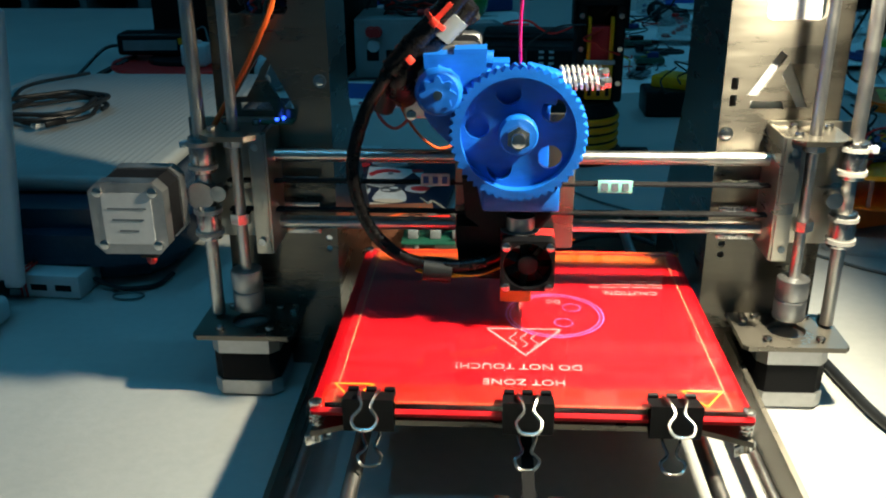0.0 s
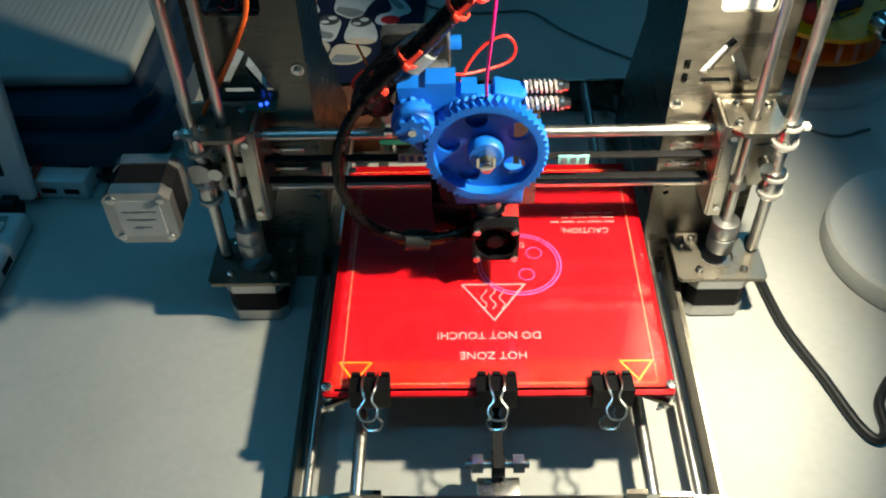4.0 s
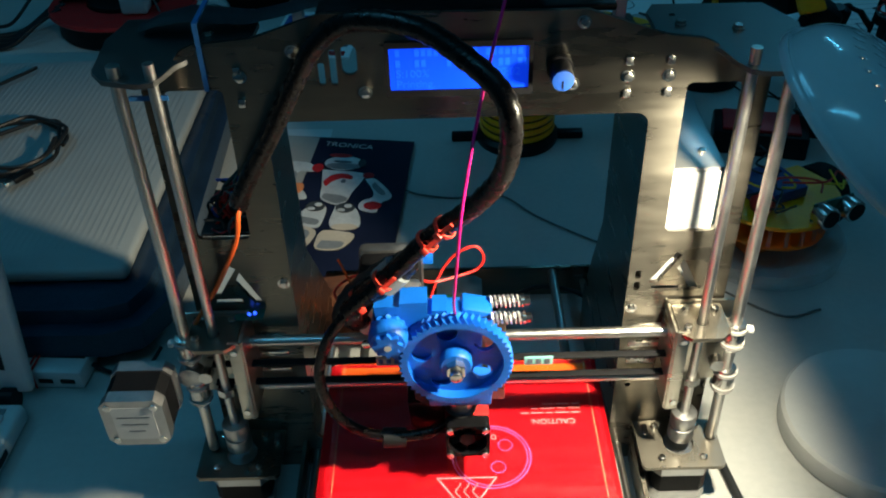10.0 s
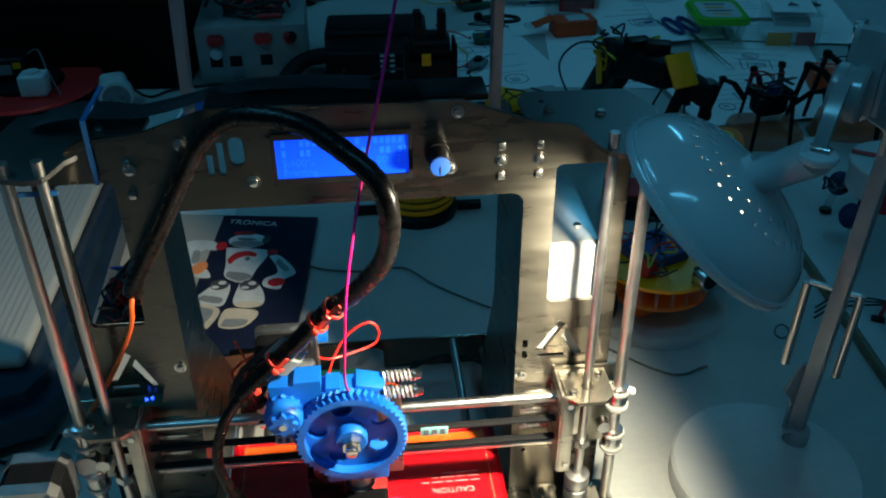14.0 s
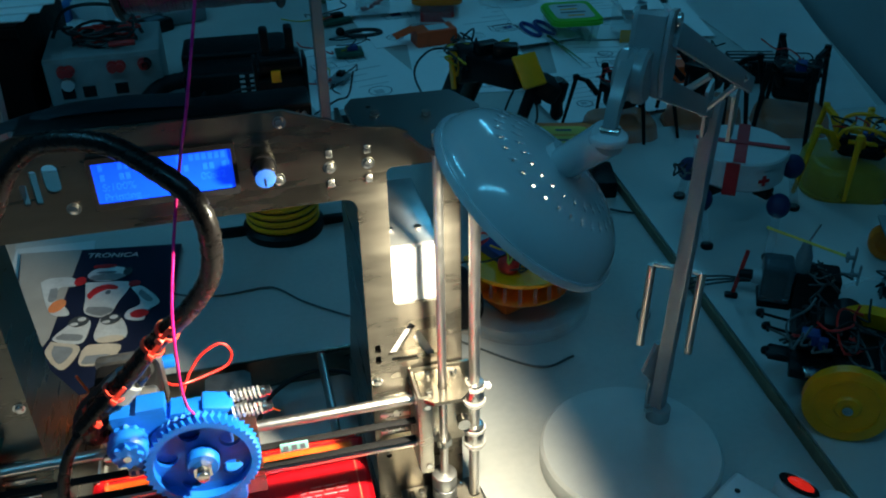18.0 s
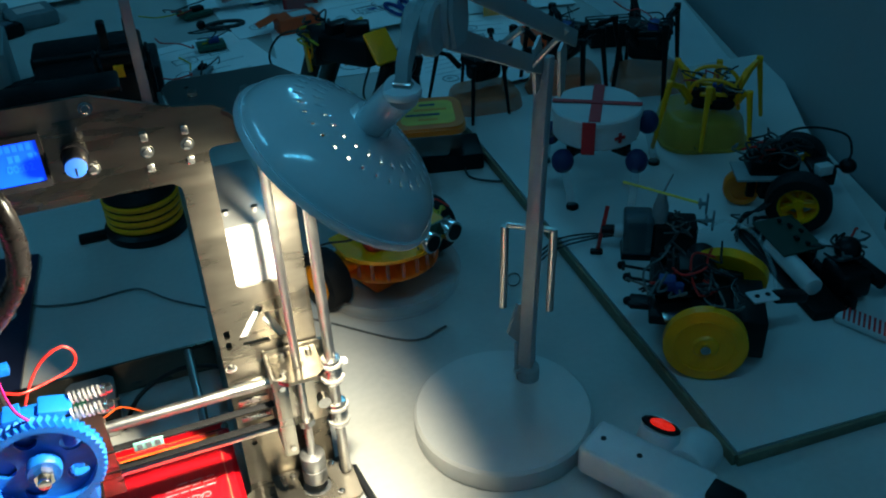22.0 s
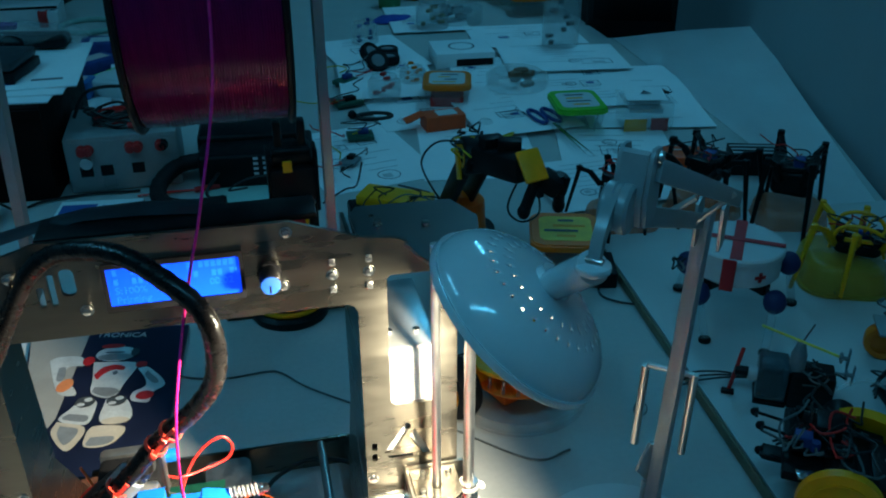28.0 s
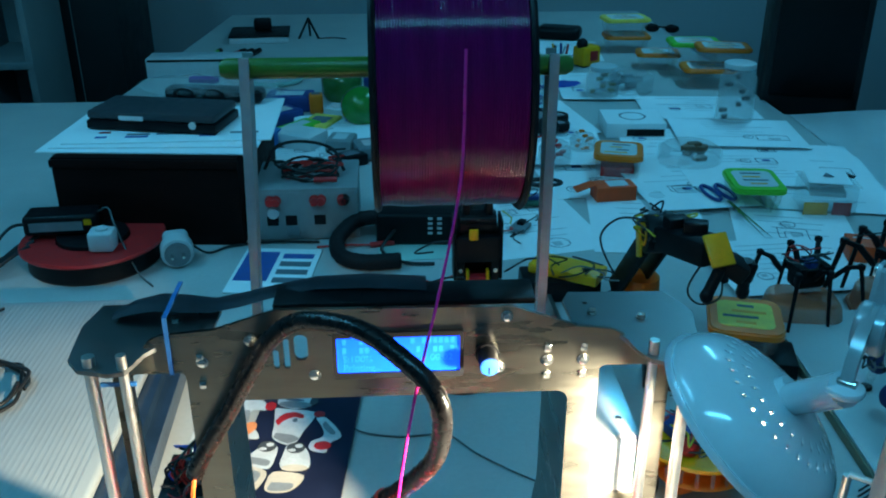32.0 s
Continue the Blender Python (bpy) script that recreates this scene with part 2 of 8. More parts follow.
pcb_green = M("green_circuit", (0.01, 0.08, 0.05), 0.4, 0, 0.4, 120, 0.2)
grey_pl = M("grey_plastic", (0.18, 0.20, 0.21), 0.5, 0, 0.15, 60)
glass_blue = M("smoked_jar", (0.10, 0.13, 0.15), 0.15, 0, 0.1, 40, trans=0.5)


# ---- mesh helpers ----
def bx(sx, sy, sz, c=(0, 0, 0), bev=0.0, rz=0.0, seg=2):
    bm = bmesh.new()
    bmesh.ops.create_cube(bm, size=1.0)
    bmesh.ops.scale(bm, vec=(sx, sy, sz), verts=bm.verts)
    if bev:
        bmesh.ops.bevel(bm, geom=bm.edges[:], offset=bev, segments=seg, affect="EDGES", profile=0.5)
    if rz:
        bmesh.ops.rotate(bm, verts=bm.verts, cent=(0, 0, 0), matrix=Matrix.Rotation(radians(rz), 3, "Z"))
    bmesh.ops.translate(bm, vec=c, verts=bm.verts)
    return bm


AX = {"z": Matrix.Identity(3), "x": Matrix.Rotation(radians(90), 3, "Y"), "y": Matrix.Rotation(radians(-90), 3, "X")}


def cy(r, h, c=(0, 0, 0), axis="z", seg=24, r2=None, bev=0.0):
    bm = bmesh.new()
    bmesh.ops.create_cone(bm, cap_ends=True, segments=seg, radius1=r, radius2=r if r2 is None else r2, depth=h)
    if bev:
        rim = [e for e in bm.edges if abs(e.verts[0].co.z - e.verts[1].co.z) < 1e-7]
        bmesh.ops.bevel(bm, geom=rim, offset=bev, segments=2, affect="EDGES", profile=0.5)
    bmesh.ops.rotate(bm, verts=bm.verts, cent=(0, 0, 0), matrix=AX[axis])
    bmesh.ops.translate(bm, vec=c, verts=bm.verts)
    return bm


def rod(a, b, r, seg=12):
    a, b = Vector(a), Vector(b)
    bm = bmesh.new()
    bmesh.ops.create_cone(bm, cap_ends=True, segments=seg, radius1=r, radius2=r, depth=(b - a).length)
    q = (b - a).to_track_quat("Z", "Y").to_matrix()
    bmesh.ops.rotate(bm, verts=bm.verts, cent=(0, 0, 0), matrix=q)
    bmesh.ops.translate(bm, vec=(a + b) / 2, verts=bm.verts)
    return bm


def sp(r, c=(0, 0, 0), s=(1, 1, 1), u=16, v=10):
    bm = bmesh.new()
    bmesh.ops.create_uvsphere(bm, u_segments=u, v_segments=v, radius=r)
    bmesh.ops.scale(bm, vec=s, verts=bm.verts)
    bmesh.ops.translate(bm, vec=c, verts=bm.verts)
    return bm


def lathe(profile, seg=32, c=(0, 0, 0), m=None):
    """A surface of revolution round z; profile: (radius, height) from one end to the other."""
    verts, faces = [], []
    k = len(profile)
    for i in range(seg):
        a = 2 * math.pi * i / seg
        verts += [(r * math.cos(a), r * math.sin(a), z) for r, z in profile]
    for i in range(seg):
        j = (i + 1) % seg
        for p in range(k - 1):
            faces.append((i * k + p, j * k + p, j * k + p + 1, i * k + p + 1))
    me = bpy.data.meshes.new("tmp")
    me.from_pydata(verts, [], faces)
    bm = bmesh.new()
    bm.from_mesh(me)
    bpy.data.meshes.remove(me)
    bmesh.ops.remove_doubles(bm, verts=bm.verts, dist=1e-6)
    bmesh.ops.recalc_face_normals(bm, faces=bm.faces)
    if m is not None:
        bmesh.ops.transform(bm, matrix=m, verts=bm.verts)
    bmesh.ops.translate(bm, vec=c, verts=bm.verts)
    return bm


def smooth_path(pts, n=6):
    """Catmull-Rom through the points."""
    p = [Vector(q) for q in pts]
    p = [p[0] * 2 - p[1]] + p + [p[-1] * 2 - p[-2]]
    out = []
    for i in range(1, len(p) - 2):
        a, b, c, d = p[i - 1:i + 3]
        for k in range(n):
            t = k / n
            out.append(0.5 * ((2 * b) + (c - a) * t + (2 * a - 5 * b + 4 * c - d) * t * t + (3 * b - a - 3 * c + d) * t ** 3))
    out.append(p[-2])
    return out


def sweep(pts, r, n=6, seg=8, wob=0.0, ridge=0.0):
    """A round tube along a smooth line through pts."""
    path = smooth_path(pts, n)
    verts, faces = [], []
    side = Vector((0.31, 0.52, 0.79)).normalized()
    for i, p in enumerate(path):
        t = (path[min(i + 1, len(path) - 1)] - path[max(i - 1, 0)]).normalized()
        u = (side - t * side.dot(t)).normalized()
        side = u
        w = t.cross(u)
        rr = r * (1 + (ridge if i % 2 else -ridge))
        if wob:
            p = p + Vector((noise.noise(p * 40), noise.noise(p * 40 + Vector((9, 0, 0))), noise.noise(p * 40 + Vector((0, 9, 0))))) * wob
        verts += [p + (u * math.cos(2 * math.pi * k / seg) + w * math.sin(2 * math.pi * k / seg)) * rr for k in range(seg)]
    for i in range(len(path) - 1):
        for k in range(seg):
            j = (k + 1) % seg
            faces.append((i * seg + k, i * seg + j, (i + 1) * seg + j, (i + 1) * seg + k))
    faces.append(tuple(range(seg))[::-1])
    faces.append(tuple(range((len(path) - 1) * seg, len(path) * seg)))
    me = bpy.data.meshes.new("tmp")
    me.from_pydata([tuple(v) for v in verts], [], faces)
    bm = bmesh.new()
    bm.from_mesh(me)
    bpy.data.meshes.remove(me)
    return bm


def slab(outer, holes, thick, plane="xz", at=0.0, bev=0.0):
    """A flat plate with holes. plane xz: spans y from at to at + thick; plane xy: z likewise; plane yz: x likewise."""
    bm = bmesh.new()
    edges = []
    for loop in [outer, *holes]:
        vs = [bm.verts.new((x, y, 0)) for x, y in loop]
        edges += [bm.edges.new((vs[i], vs[(i + 1) % len(vs)])) for i in range(len(vs))]
    bmesh.ops.triangle_fill(bm, edges=edges, use_beauty=True, use_dissolve=True, normal=(0, 0, 1))
    got = bmesh.ops.extrude_face_region(bm, geom=bm.faces[:])
    bmesh.ops.translate(bm, vec=(0, 0, thick), verts=[v for v in got["geom"] if isinstance(v, bmesh.types.BMVert)])
    bmesh.ops.recalc_face_normals(bm, faces=bm.faces)
    if plane == "xz":
        for v in bm.verts:
            v.co = Vector((v.co.x, at + v.co.z, v.co.y))
    elif plane == "yz":
        for v in bm.verts:
            v.co = Vector((at + v.co.z, v.co.x, v.co.y))
    else:
        for v in bm.verts:
            v.co.z += at
    bmesh.ops.recalc_face_normals(bm, faces=bm.faces)
    return bm


def rrect(x0, z0, x1, z1, r, n=4):
    out = []
    for cx, cz, a0 in ((x1 - r, z1 - r, 0), (x0 + r, z1 - r, 90), (x0 + r, z0 + r, 180), (x1 - r, z0 + r, 270)):
        for i in range(n + 1):
            a = radians(a0 + 90 * i / n)
            out.append((cx + r * math.cos(a), cz + r * math.sin(a)))
    return out


def join(*bms):
    out = bmesh.new()
    for b in bms:
        me = bpy.data.meshes.new("tmp")
        b.to_mesh(me)
        b.free()
        out.from_mesh(me)
        bpy.data.meshes.remove(me)
    return out


def turned(bm, m):
    bmesh.ops.transform(bm, matrix=m, verts=bm.verts)
    return bm


def mesh_of(name, bm, material, flat=False):
    me = bpy.data.meshes.new(name)
    bm.to_mesh(me)
    bm.free()
    me.materials.append(material)
    if not flat:
        me.polygons.foreach_set("use_smooth", [True] * len(me.polygons))
        me.set_sharp_from_angle(angle=radians(38))
    return me


def part(name, bm, material, parent, label="", m=None):
    ob = new(name, mesh_of(name, bm, material))
    ob.parent = parent
    if m is not None:
        ob.matrix_basis = m
    if label:
        ob["label"] = label
    return ob


def solo(name, bm, material, label, category, kind="", group="", m=None):
    """A thing, or a piece of the setting, of one mesh."""
    ob = new(name, mesh_of(name, bm, material))
    if m is not None:
        ob.matrix_basis = m
    return tagged(ob, label, category, group, kind)


def thing(name, x, y, z, label, category, rz=0.0, group=""):
    ob = new(name)
    ob.empty_display_size = 0.02
    ob.matrix_basis = pose(x, y, z, 0, 0, rz)
    return tagged(ob, label, category, group)


def words(name, text, size, material, parent, m, label="", thick=0.0002, align="CENTER"):
    cu = bpy.data.curves.new("words", "FONT")
    cu.body, cu.size, cu.align_x, cu.align_y, cu.extrude, cu.resolution_u = text, size, align, "CENTER", thick, 3
    tmp = new("words", cu)
    me = bpy.data.meshes.new_from_object(tmp.evaluated_get(bpy.context.evaluated_depsgraph_get()))
    bpy.data.objects.remove(tmp)
    bpy.data.curves.remove(cu)
    me.materials.clear()
    me.materials.append(material)
    ob = new(name, me)
    ob.parent = parent
    ob.matrix_basis = m
    if label:
        ob["label"] = label
    return ob


def ring_line(pts, w, closed=True):
    """A flat drawn line of width w on z = 0 through pts."""
    bm = bmesh.new()
    n = len(pts)
    for i in range(n if closed else n - 1):
        a, b = Vector((*pts[i], 0)), Vector((*pts[(i + 1) % n], 0))
        d = (b - a).normalized()
        s = Vector((-d.y, d.x, 0)) * w / 2
        e = d * w / 2
        vs = [bm.verts.new(v) for v in (a - s - e, b - s + e, b + s + e, a + s - e)]
        bm.faces.new(vs)
    got = bmesh.ops.extrude_face_region(bm, geom=bm.faces[:])
    bmesh.ops.translate(bm, vec=(0, 0, 0.0002), verts=[v for v in got["geom"] if isinstance(v, bmesh.types.BMVert)])
    bmesh.ops.recalc_face_normals(bm, faces=bm.faces)
    return bm


def circle(cx, cy_, r, n=24, a0=0.0, a1=360.0):
    k = n if a1 - a0 >= 360 else n + 1
    return [(cx + r * math.cos(radians(a0 + (a1 - a0) * i / n)), cy_ + r * math.sin(radians(a0 + (a1 - a0) * i / n))) for i in range(k)]


# ---- the room and the tables ----
TZ = -0.035
table_top = slab([(-2.0, -0.40), (0.755, -0.40), (0.86, 0.0), (1.05, 0.62), (1.36, 1.60), (0.99, 1.68), (0.98, 3.16),
                  (-0.64, 3.16), (-0.73, 2.16), (-0.76, 1.90), (-2.0, 1.90)], [], 0.035, "xy", TZ)
solo("table", table_top, cloth, "long work table under a white cover", "table", "structure")


def wall(name, a, b, z0, z1, thick, material, label):
    a, b = Vector((*a, 0)), Vector((*b, 0))
    d = (b - a).normalized()
    s = Vector((d.y, -d.x, 0)) * thick
    bm = bmesh.new()
    lo = [bm.verts.new((*v.xy, z0)) for v in (a, b, b + s, a + s)]
    hi = [bm.verts.new((*v.xy, z1)) for v in (a, b, b + s, a + s)]
    bm.faces.new(lo[::-1]), bm.faces.new(hi)
    for i in range(4):
        bm.faces.new((lo[i], lo[(i + 1) % 4], hi[(i + 1) % 4], hi[i]))
    bmesh.ops.recalc_face_normals(bm, faces=bm.faces)
    return solo(name, bm, material, label, "wall", "structure")


wall("wall_east", (2.05, 3.5), (0.60, -1.4), -0.75, 1.88, 0.12, wall_m, "plain painted side wall")
wall("wall_north", (-2.3, 3.5), (2.2, 3.5), -0.75, 1.88, -0.12, wall_m, "plain painted end wall")
wall("wall_west", (-2.3, -1.6), (-2.3, 3.6), -0.75, 1.88, -0.12, wall_m, "plain painted wall")
wall("wall_south", (-2.4, -1.6), (0.75, -1.6), -0.75, 1.88, 0.12, wall_m, "plain painted wall")
solo("floor", bx(5.2, 6.0, 0.1, (0, 1.0, -0.80)), floor_m, "grey floor", "floor", "structure")
solo("ceiling", bx(5.2, 6.0, 0.1, (0, 1.0, 1.93)), ceil_m, "pale grey ceiling", "ceiling", "structure")
# fittings all out of view; the last only houses the added fill light
for tx, ty, turn, watts in TUBES:
    f = thing("ceiling_light", tx, ty, 1.88, "out-of-view white ceiling fitting with two lit fluorescent tubes, the last added as fill", "ceiling light", rz=turn, group="ceiling lights")
    part("housing", bx(1.26, 0.18, 0.03, (0, 0, -0.015), 0.006), white_pl, f)
    for s in (-0.045, 0.045):
        part("tube", cy(0.013, 1.2, (0, s, -0.050), "x", 16), tube_m, f, "lit tube")
        for e in (-0.61, 0.61):
            part("lamp_holder", bx(0.02, 0.03, 0.045, (e, s, -0.046), 0.004), white_pl, f)

# raised white board at the side, with a worn edge and a painted front shadow
bd = thing("display_board", 0.497, -0.106, 0.0, "white laminate board with worn side edge and shadow-dark front edge lying on the table", "board", rz=-3.2)
part("panel", slab([(0.004, 0.004), (0.245, 0.0), (0.44, 0.50), (0.56, 0.75), (0.004, 0.75)], [], 0.0115, "xy", 0.0005), board_m, bd)
part("edge_strip", bx(0.004, 0.75, 0.0125, (0.0, 0.376, 0.0063), 0.001), edge_m, bd, "dark edge strip, worn at the side, painted shadow at the front")
# front edge itself is white; this dark strip stands for its shadow
part("edge_strip", bx(0.25, 0.004, 0.011, (0.127, 0.0, 0.0057), 0.001), edge_m, bd, "dark edge strip, worn at the side, painted shadow at the front")
BZ = 0.012


# ---- the printer ----
P = thing("printer", 0, 0, 0, "desktop 3D printer with bare steel frame and blue extruder", "3D printer")

# frame
outer = [(-0.186, 0.0), (-0.186, 0.338), (-0.176, 0.341), (-0.169, 0.350), (-0.160, 0.361), (-0.152, 0.365), (-0.118, 0.368), (-0.077, 0.3815), (0.073, 0.380),
         (0.118, 0.364), (0.140, 0.361), (0.150, 0.356), (0.159, 0.346), (0.166, 0.339), (0.182, 0.336), (0.182, 0.0)]
opening = rrect(-0.1165, 0.030, 0.1135, 0.3145, 0.008)
win_r = rrect(0.1335, 0.2255, 0.1665, 0.3335, 0.004)
win_l = rrect(-0.1735, 0.2285, -0.1385, 0.3370, 0.004)


def a_mark(cx, top):
    return [[(cx, top), (cx + 0.004, top - 0.003), (cx - 0.010, top - 0.026), (cx - 0.017, top - 0.026)],
            [(cx + 0.006, top - 0.006), (cx + 0.019, top - 0.033), (cx + 0.013, top - 0.033), (cx + 0.002, top - 0.014)],
            [(cx - 0.014, top - 0.029), (cx + 0.004, top - 0.029), (cx + 0.006, top - 0.034), (cx - 0.014, top - 0.034)]]


slots = [rrect(-0.0815, 0.338, -0.0775, 0.352, 0.001, 2), rrect(-0.0745, 0.338, -0.0705, 0.360, 0.001, 2), rrect(-0.0675, 0.344, -0.0585, 0.363, 0.004, 3)]
side_slots = [rrect(0.118, z, 0.122, z + 0.007, 0.001, 2) for z in (0.176, 0.186)]
low_holes = [circle(0.123, z, 0.0022, 10) for z in (0.083, 0.090)] + [circle(-0.122, z, 0.0022, 10) for z in (0.083, 0.090)]
holes = [opening, win_r, win_l, *a_mark(0.144, 0.2085), *a_mark(-0.157, 0.206), *slots, *side_slots, *low_holes]
part("frame_plate", slab(outer, holes, 0.003, "xz", 0.0), steel, P, "brushed stainless steel front plate")
part("side_plate", slab([(0.003, 0.0), (0.160, 0.0), (0.160, 0.045), (0.104, 0.16), (0.100, 0.335), (0.003, 0.345)], [], 0.003, "yz", 0.1140), steel, P, "brushed steel side gusset")
part("side_plate", slab([(0.003, 0.0), (0.160, 0.0), (0.160, 0.045), (0.070, 0.165), (0.058, 0.335), (0.003, 0.345)], [], 0.003, "yz", -0.1196), steel, P, "brushed steel side gusset")
top_r = [(0.141, 0.0036), (0.146, -0.0005), (0.149, -0.006), (0.152, -0.018), (0.158, -0.031), (0.166, -0.034), (0.184, -0.035), (0.191, -0.028), (0.203, 0.030), (0.190, 0.060), (0.122, 0.062), (0.116, 0.050), (0.118, 0.0036)]
top_l = [(-0.150, 0.0036), (-0.156, -0.0005), (-0.161, -0.007), (-0.165, -0.020), (-0.168, -0.028), (-0.178, -0.030), (-0.198, -0.024), (-0.207, -0.012), (-0.211, 0.030), (-0.205, 0.060), (-0.13, 0.062), (-0.122, 0.050), (-0.124, 0.0036)]
part("top_plate", slab(top_r, [circle(0.131, 0.045, 0.002, 8)], 0.003, "xy", 0.3535), steel_top, P, "grey steel top plate")
part("top_plate", slab(top_l[::-1], [circle(-0.135, 0.045, 0.002, 8)], 0.003, "xy", 0.3535), steel_top, P, "grey steel top plate")
for x, y in ((0.133, 0.030), (0.165, 0.022), (-0.150, 0.034)):
    part("top_screw", join(cy(0.0028, 0.003, (x, y, 0.358), "z", 12), cy(0.0035, 0.0008, (x, y, 0.3569), "z", 14)), zinc, P)


def bolt(x, z, r=0.0028, y=0.0):
    return part("bolt", join(cy(r, 0.0028, (x, y - 0.0014, z), "y", 12, bev=0.0004), cy(r * 1.5, 0.0007, (x, y - 0.0004, z), "y", 16)), zinc, P)


for x, z in ((0.0705, 0.373), (0.066, 0.335), (-0.055, 0.333), (-0.095, 0.36), (0.098, 0.339), (0.122, 0.339), (-0.127, 0.345), (0.118, 0.160), (-0.122, 0.19)):
    bolt(x, z)
for x in (0.098, 0.122, -0.128):
    for z in (0.349, 0.3285):
        part("frame_tab", bx(0.0045, 0.0022, 0.0055, (x, -0.0012, z), 0.0006), steel_bare, P, "bright laser-cut tab end")

# display
part("bezel", slab(rrect(-0.0425, 0.3305, 0.0425, 0.3645, 0.001, 2), [rrect(-0.0400, 0.3345, 0.0400, 0.3610, 0.0006, 2)], 0.0030, "xz", -0.003), black_pl, P, "black display bezel")
lcd = part("display", bx(0.0806, 0.0008, 0.0272, (0, -0.0011, 0.34775)), lcd_m, P, "lit blue character display")
for i, line in enumerate(("T  ##/###   B ##/###", "Z  ##   ##   #  ## .3", "S:100%   SD ##  00:02", "Printing...")):
    zz = 0.3576 - i * 0.0066
    if "#" not in line or i == 2:
        for txt, x in ((("S:100%", -0.0365), ("00:02", 0.0205)) if i == 2 else ((line, -0.0365),)):
            words("display_text", txt, 0.0068, lcd_ink, lcd, pose(x, -0.00165, zz, 90, 0, 0), "pale display text", 0.0001, "LEFT")
    else:
        for k, ch in enumerate(line):
            if ch != " ":
                part("display_bar", bx(0.0026, 0.0002, 0.0042, (-0.0352 + k * 0.0037, -0.00165, zz)), lcd_ink, lcd)
part("knob", join(cy(0.0066, 0.016, (0.058, -0.009, 0.346), "y", 28, bev=0.0008), cy(0.0078, 0.003, (0.058, -0.0017, 0.346), "y", 28)), black_pl, P, "dark ribbed rotary knob")
part("knob_cap", join(cy(0.0062, 0.0016, (0.058, -0.0178, 0.346), "y", 28, bev=0.0004)), knob_blue, P, "blue knob cap")
part("knob_mark", bx(0.0007, 0.0004, 0.005, (0.058, -0.0188, 0.3435)), black_pl, P)


# motors
def stepper(name, cx, cy_, z0, w=0.0423, h=0.038, label="square stepper motor, black core between aluminium caps"):
    mo = new(name)
    mo.parent = P
    mo.empty_display_size = 0.01
    mo["label"] = label
    c = 0.0055

    def oct_(s):
        s = s / 2
        return [(cx - s + c, cy_ - s), (cx + s - c, cy_ - s), (cx + s, cy_ - s + c), (cx + s, cy_ + s - c), (cx + s - c, cy_ + s), (cx - s + c, cy_ + s), (cx - s, cy_ + s - c), (cx - s, cy_ - s + c)]
    part("end_cap", slab(oct_(w), [], 0.0095, "xy", z0), alu, mo, "cast aluminium end cap")
    part("core", slab(oct_(w - 0.0016), [], h - 0.019, "xy", z0 + 0.0095), black_mt, mo, "black laminated core")
    part("end_cap", slab(oct_(w), [], 0.0095, "xy", z0 + h - 0.0095), alu, mo, "cast aluminium end cap")
    return mo


Z_L, Z_R = (-0.170, -0.0235), (0.1615, -0.0235)
for cx, cy_ in (Z_L, Z_R):
    stepper("z_motor", cx, cy_, 0.002)
    d = 1 if cx > 0 else -1
    shape = [(cx - 0.031, -0.044), (cx - 0.028, -0.047), (cx + 0.028, -0.047), (cx + 0.031, -0.044), (cx + 0.031, -0.001), (cx - 0.031, -0.001)]
    part("motor_bracket", slab(shape, [circle(cx, cy_, 0.0115, 24)], 0.003, "xy", 0.0405), steel, P, "steel motor bracket plate")
    for sx in (-0.0155, 0.0155):
        for sy in (-0.0155, 0.0155):
            part("bracket_screw", cy(0.0027, 0.003, (cx + sx, cy_ + sy, 0.045), "z", 12, bev=0.0005), zinc, P)
    for sx in (-0.0235, 0.0255):
        part("bracket_tab", bx(0.004, 0.010, 0.004, (cx + sx, -0.012, 0.0452), 0.0008), steel_bare, P)
    part("coupler", join(cy(0.0095, 0.0125, (cx, cy_, 0.0585), "z", 28, bev=0.0008), cy(0.0095, 0.0125, (cx, cy_, 0.0722), "z", 28, bev=0.0008), cy(0.0084, 0.004, (cx, cy_, 0.0653), "z", 24)), alu, P, "aluminium shaft coupler")
    lead = rod((cx, cy_, 0.078), (cx, cy_, 0.366), 0.0032, 10)
    part("threaded_rod", lead, chrome, P, "steel threaded rod")
for x in (-0.1915, 0.1865):
    part("smooth_rod", join(rod((x, -0.019, 0.046), (x, -0.019, 0.363), 0.0040, 20)), chrome, P, "polished steel guide rod")

TAG = (0.052, -0.0238, 0.1340)
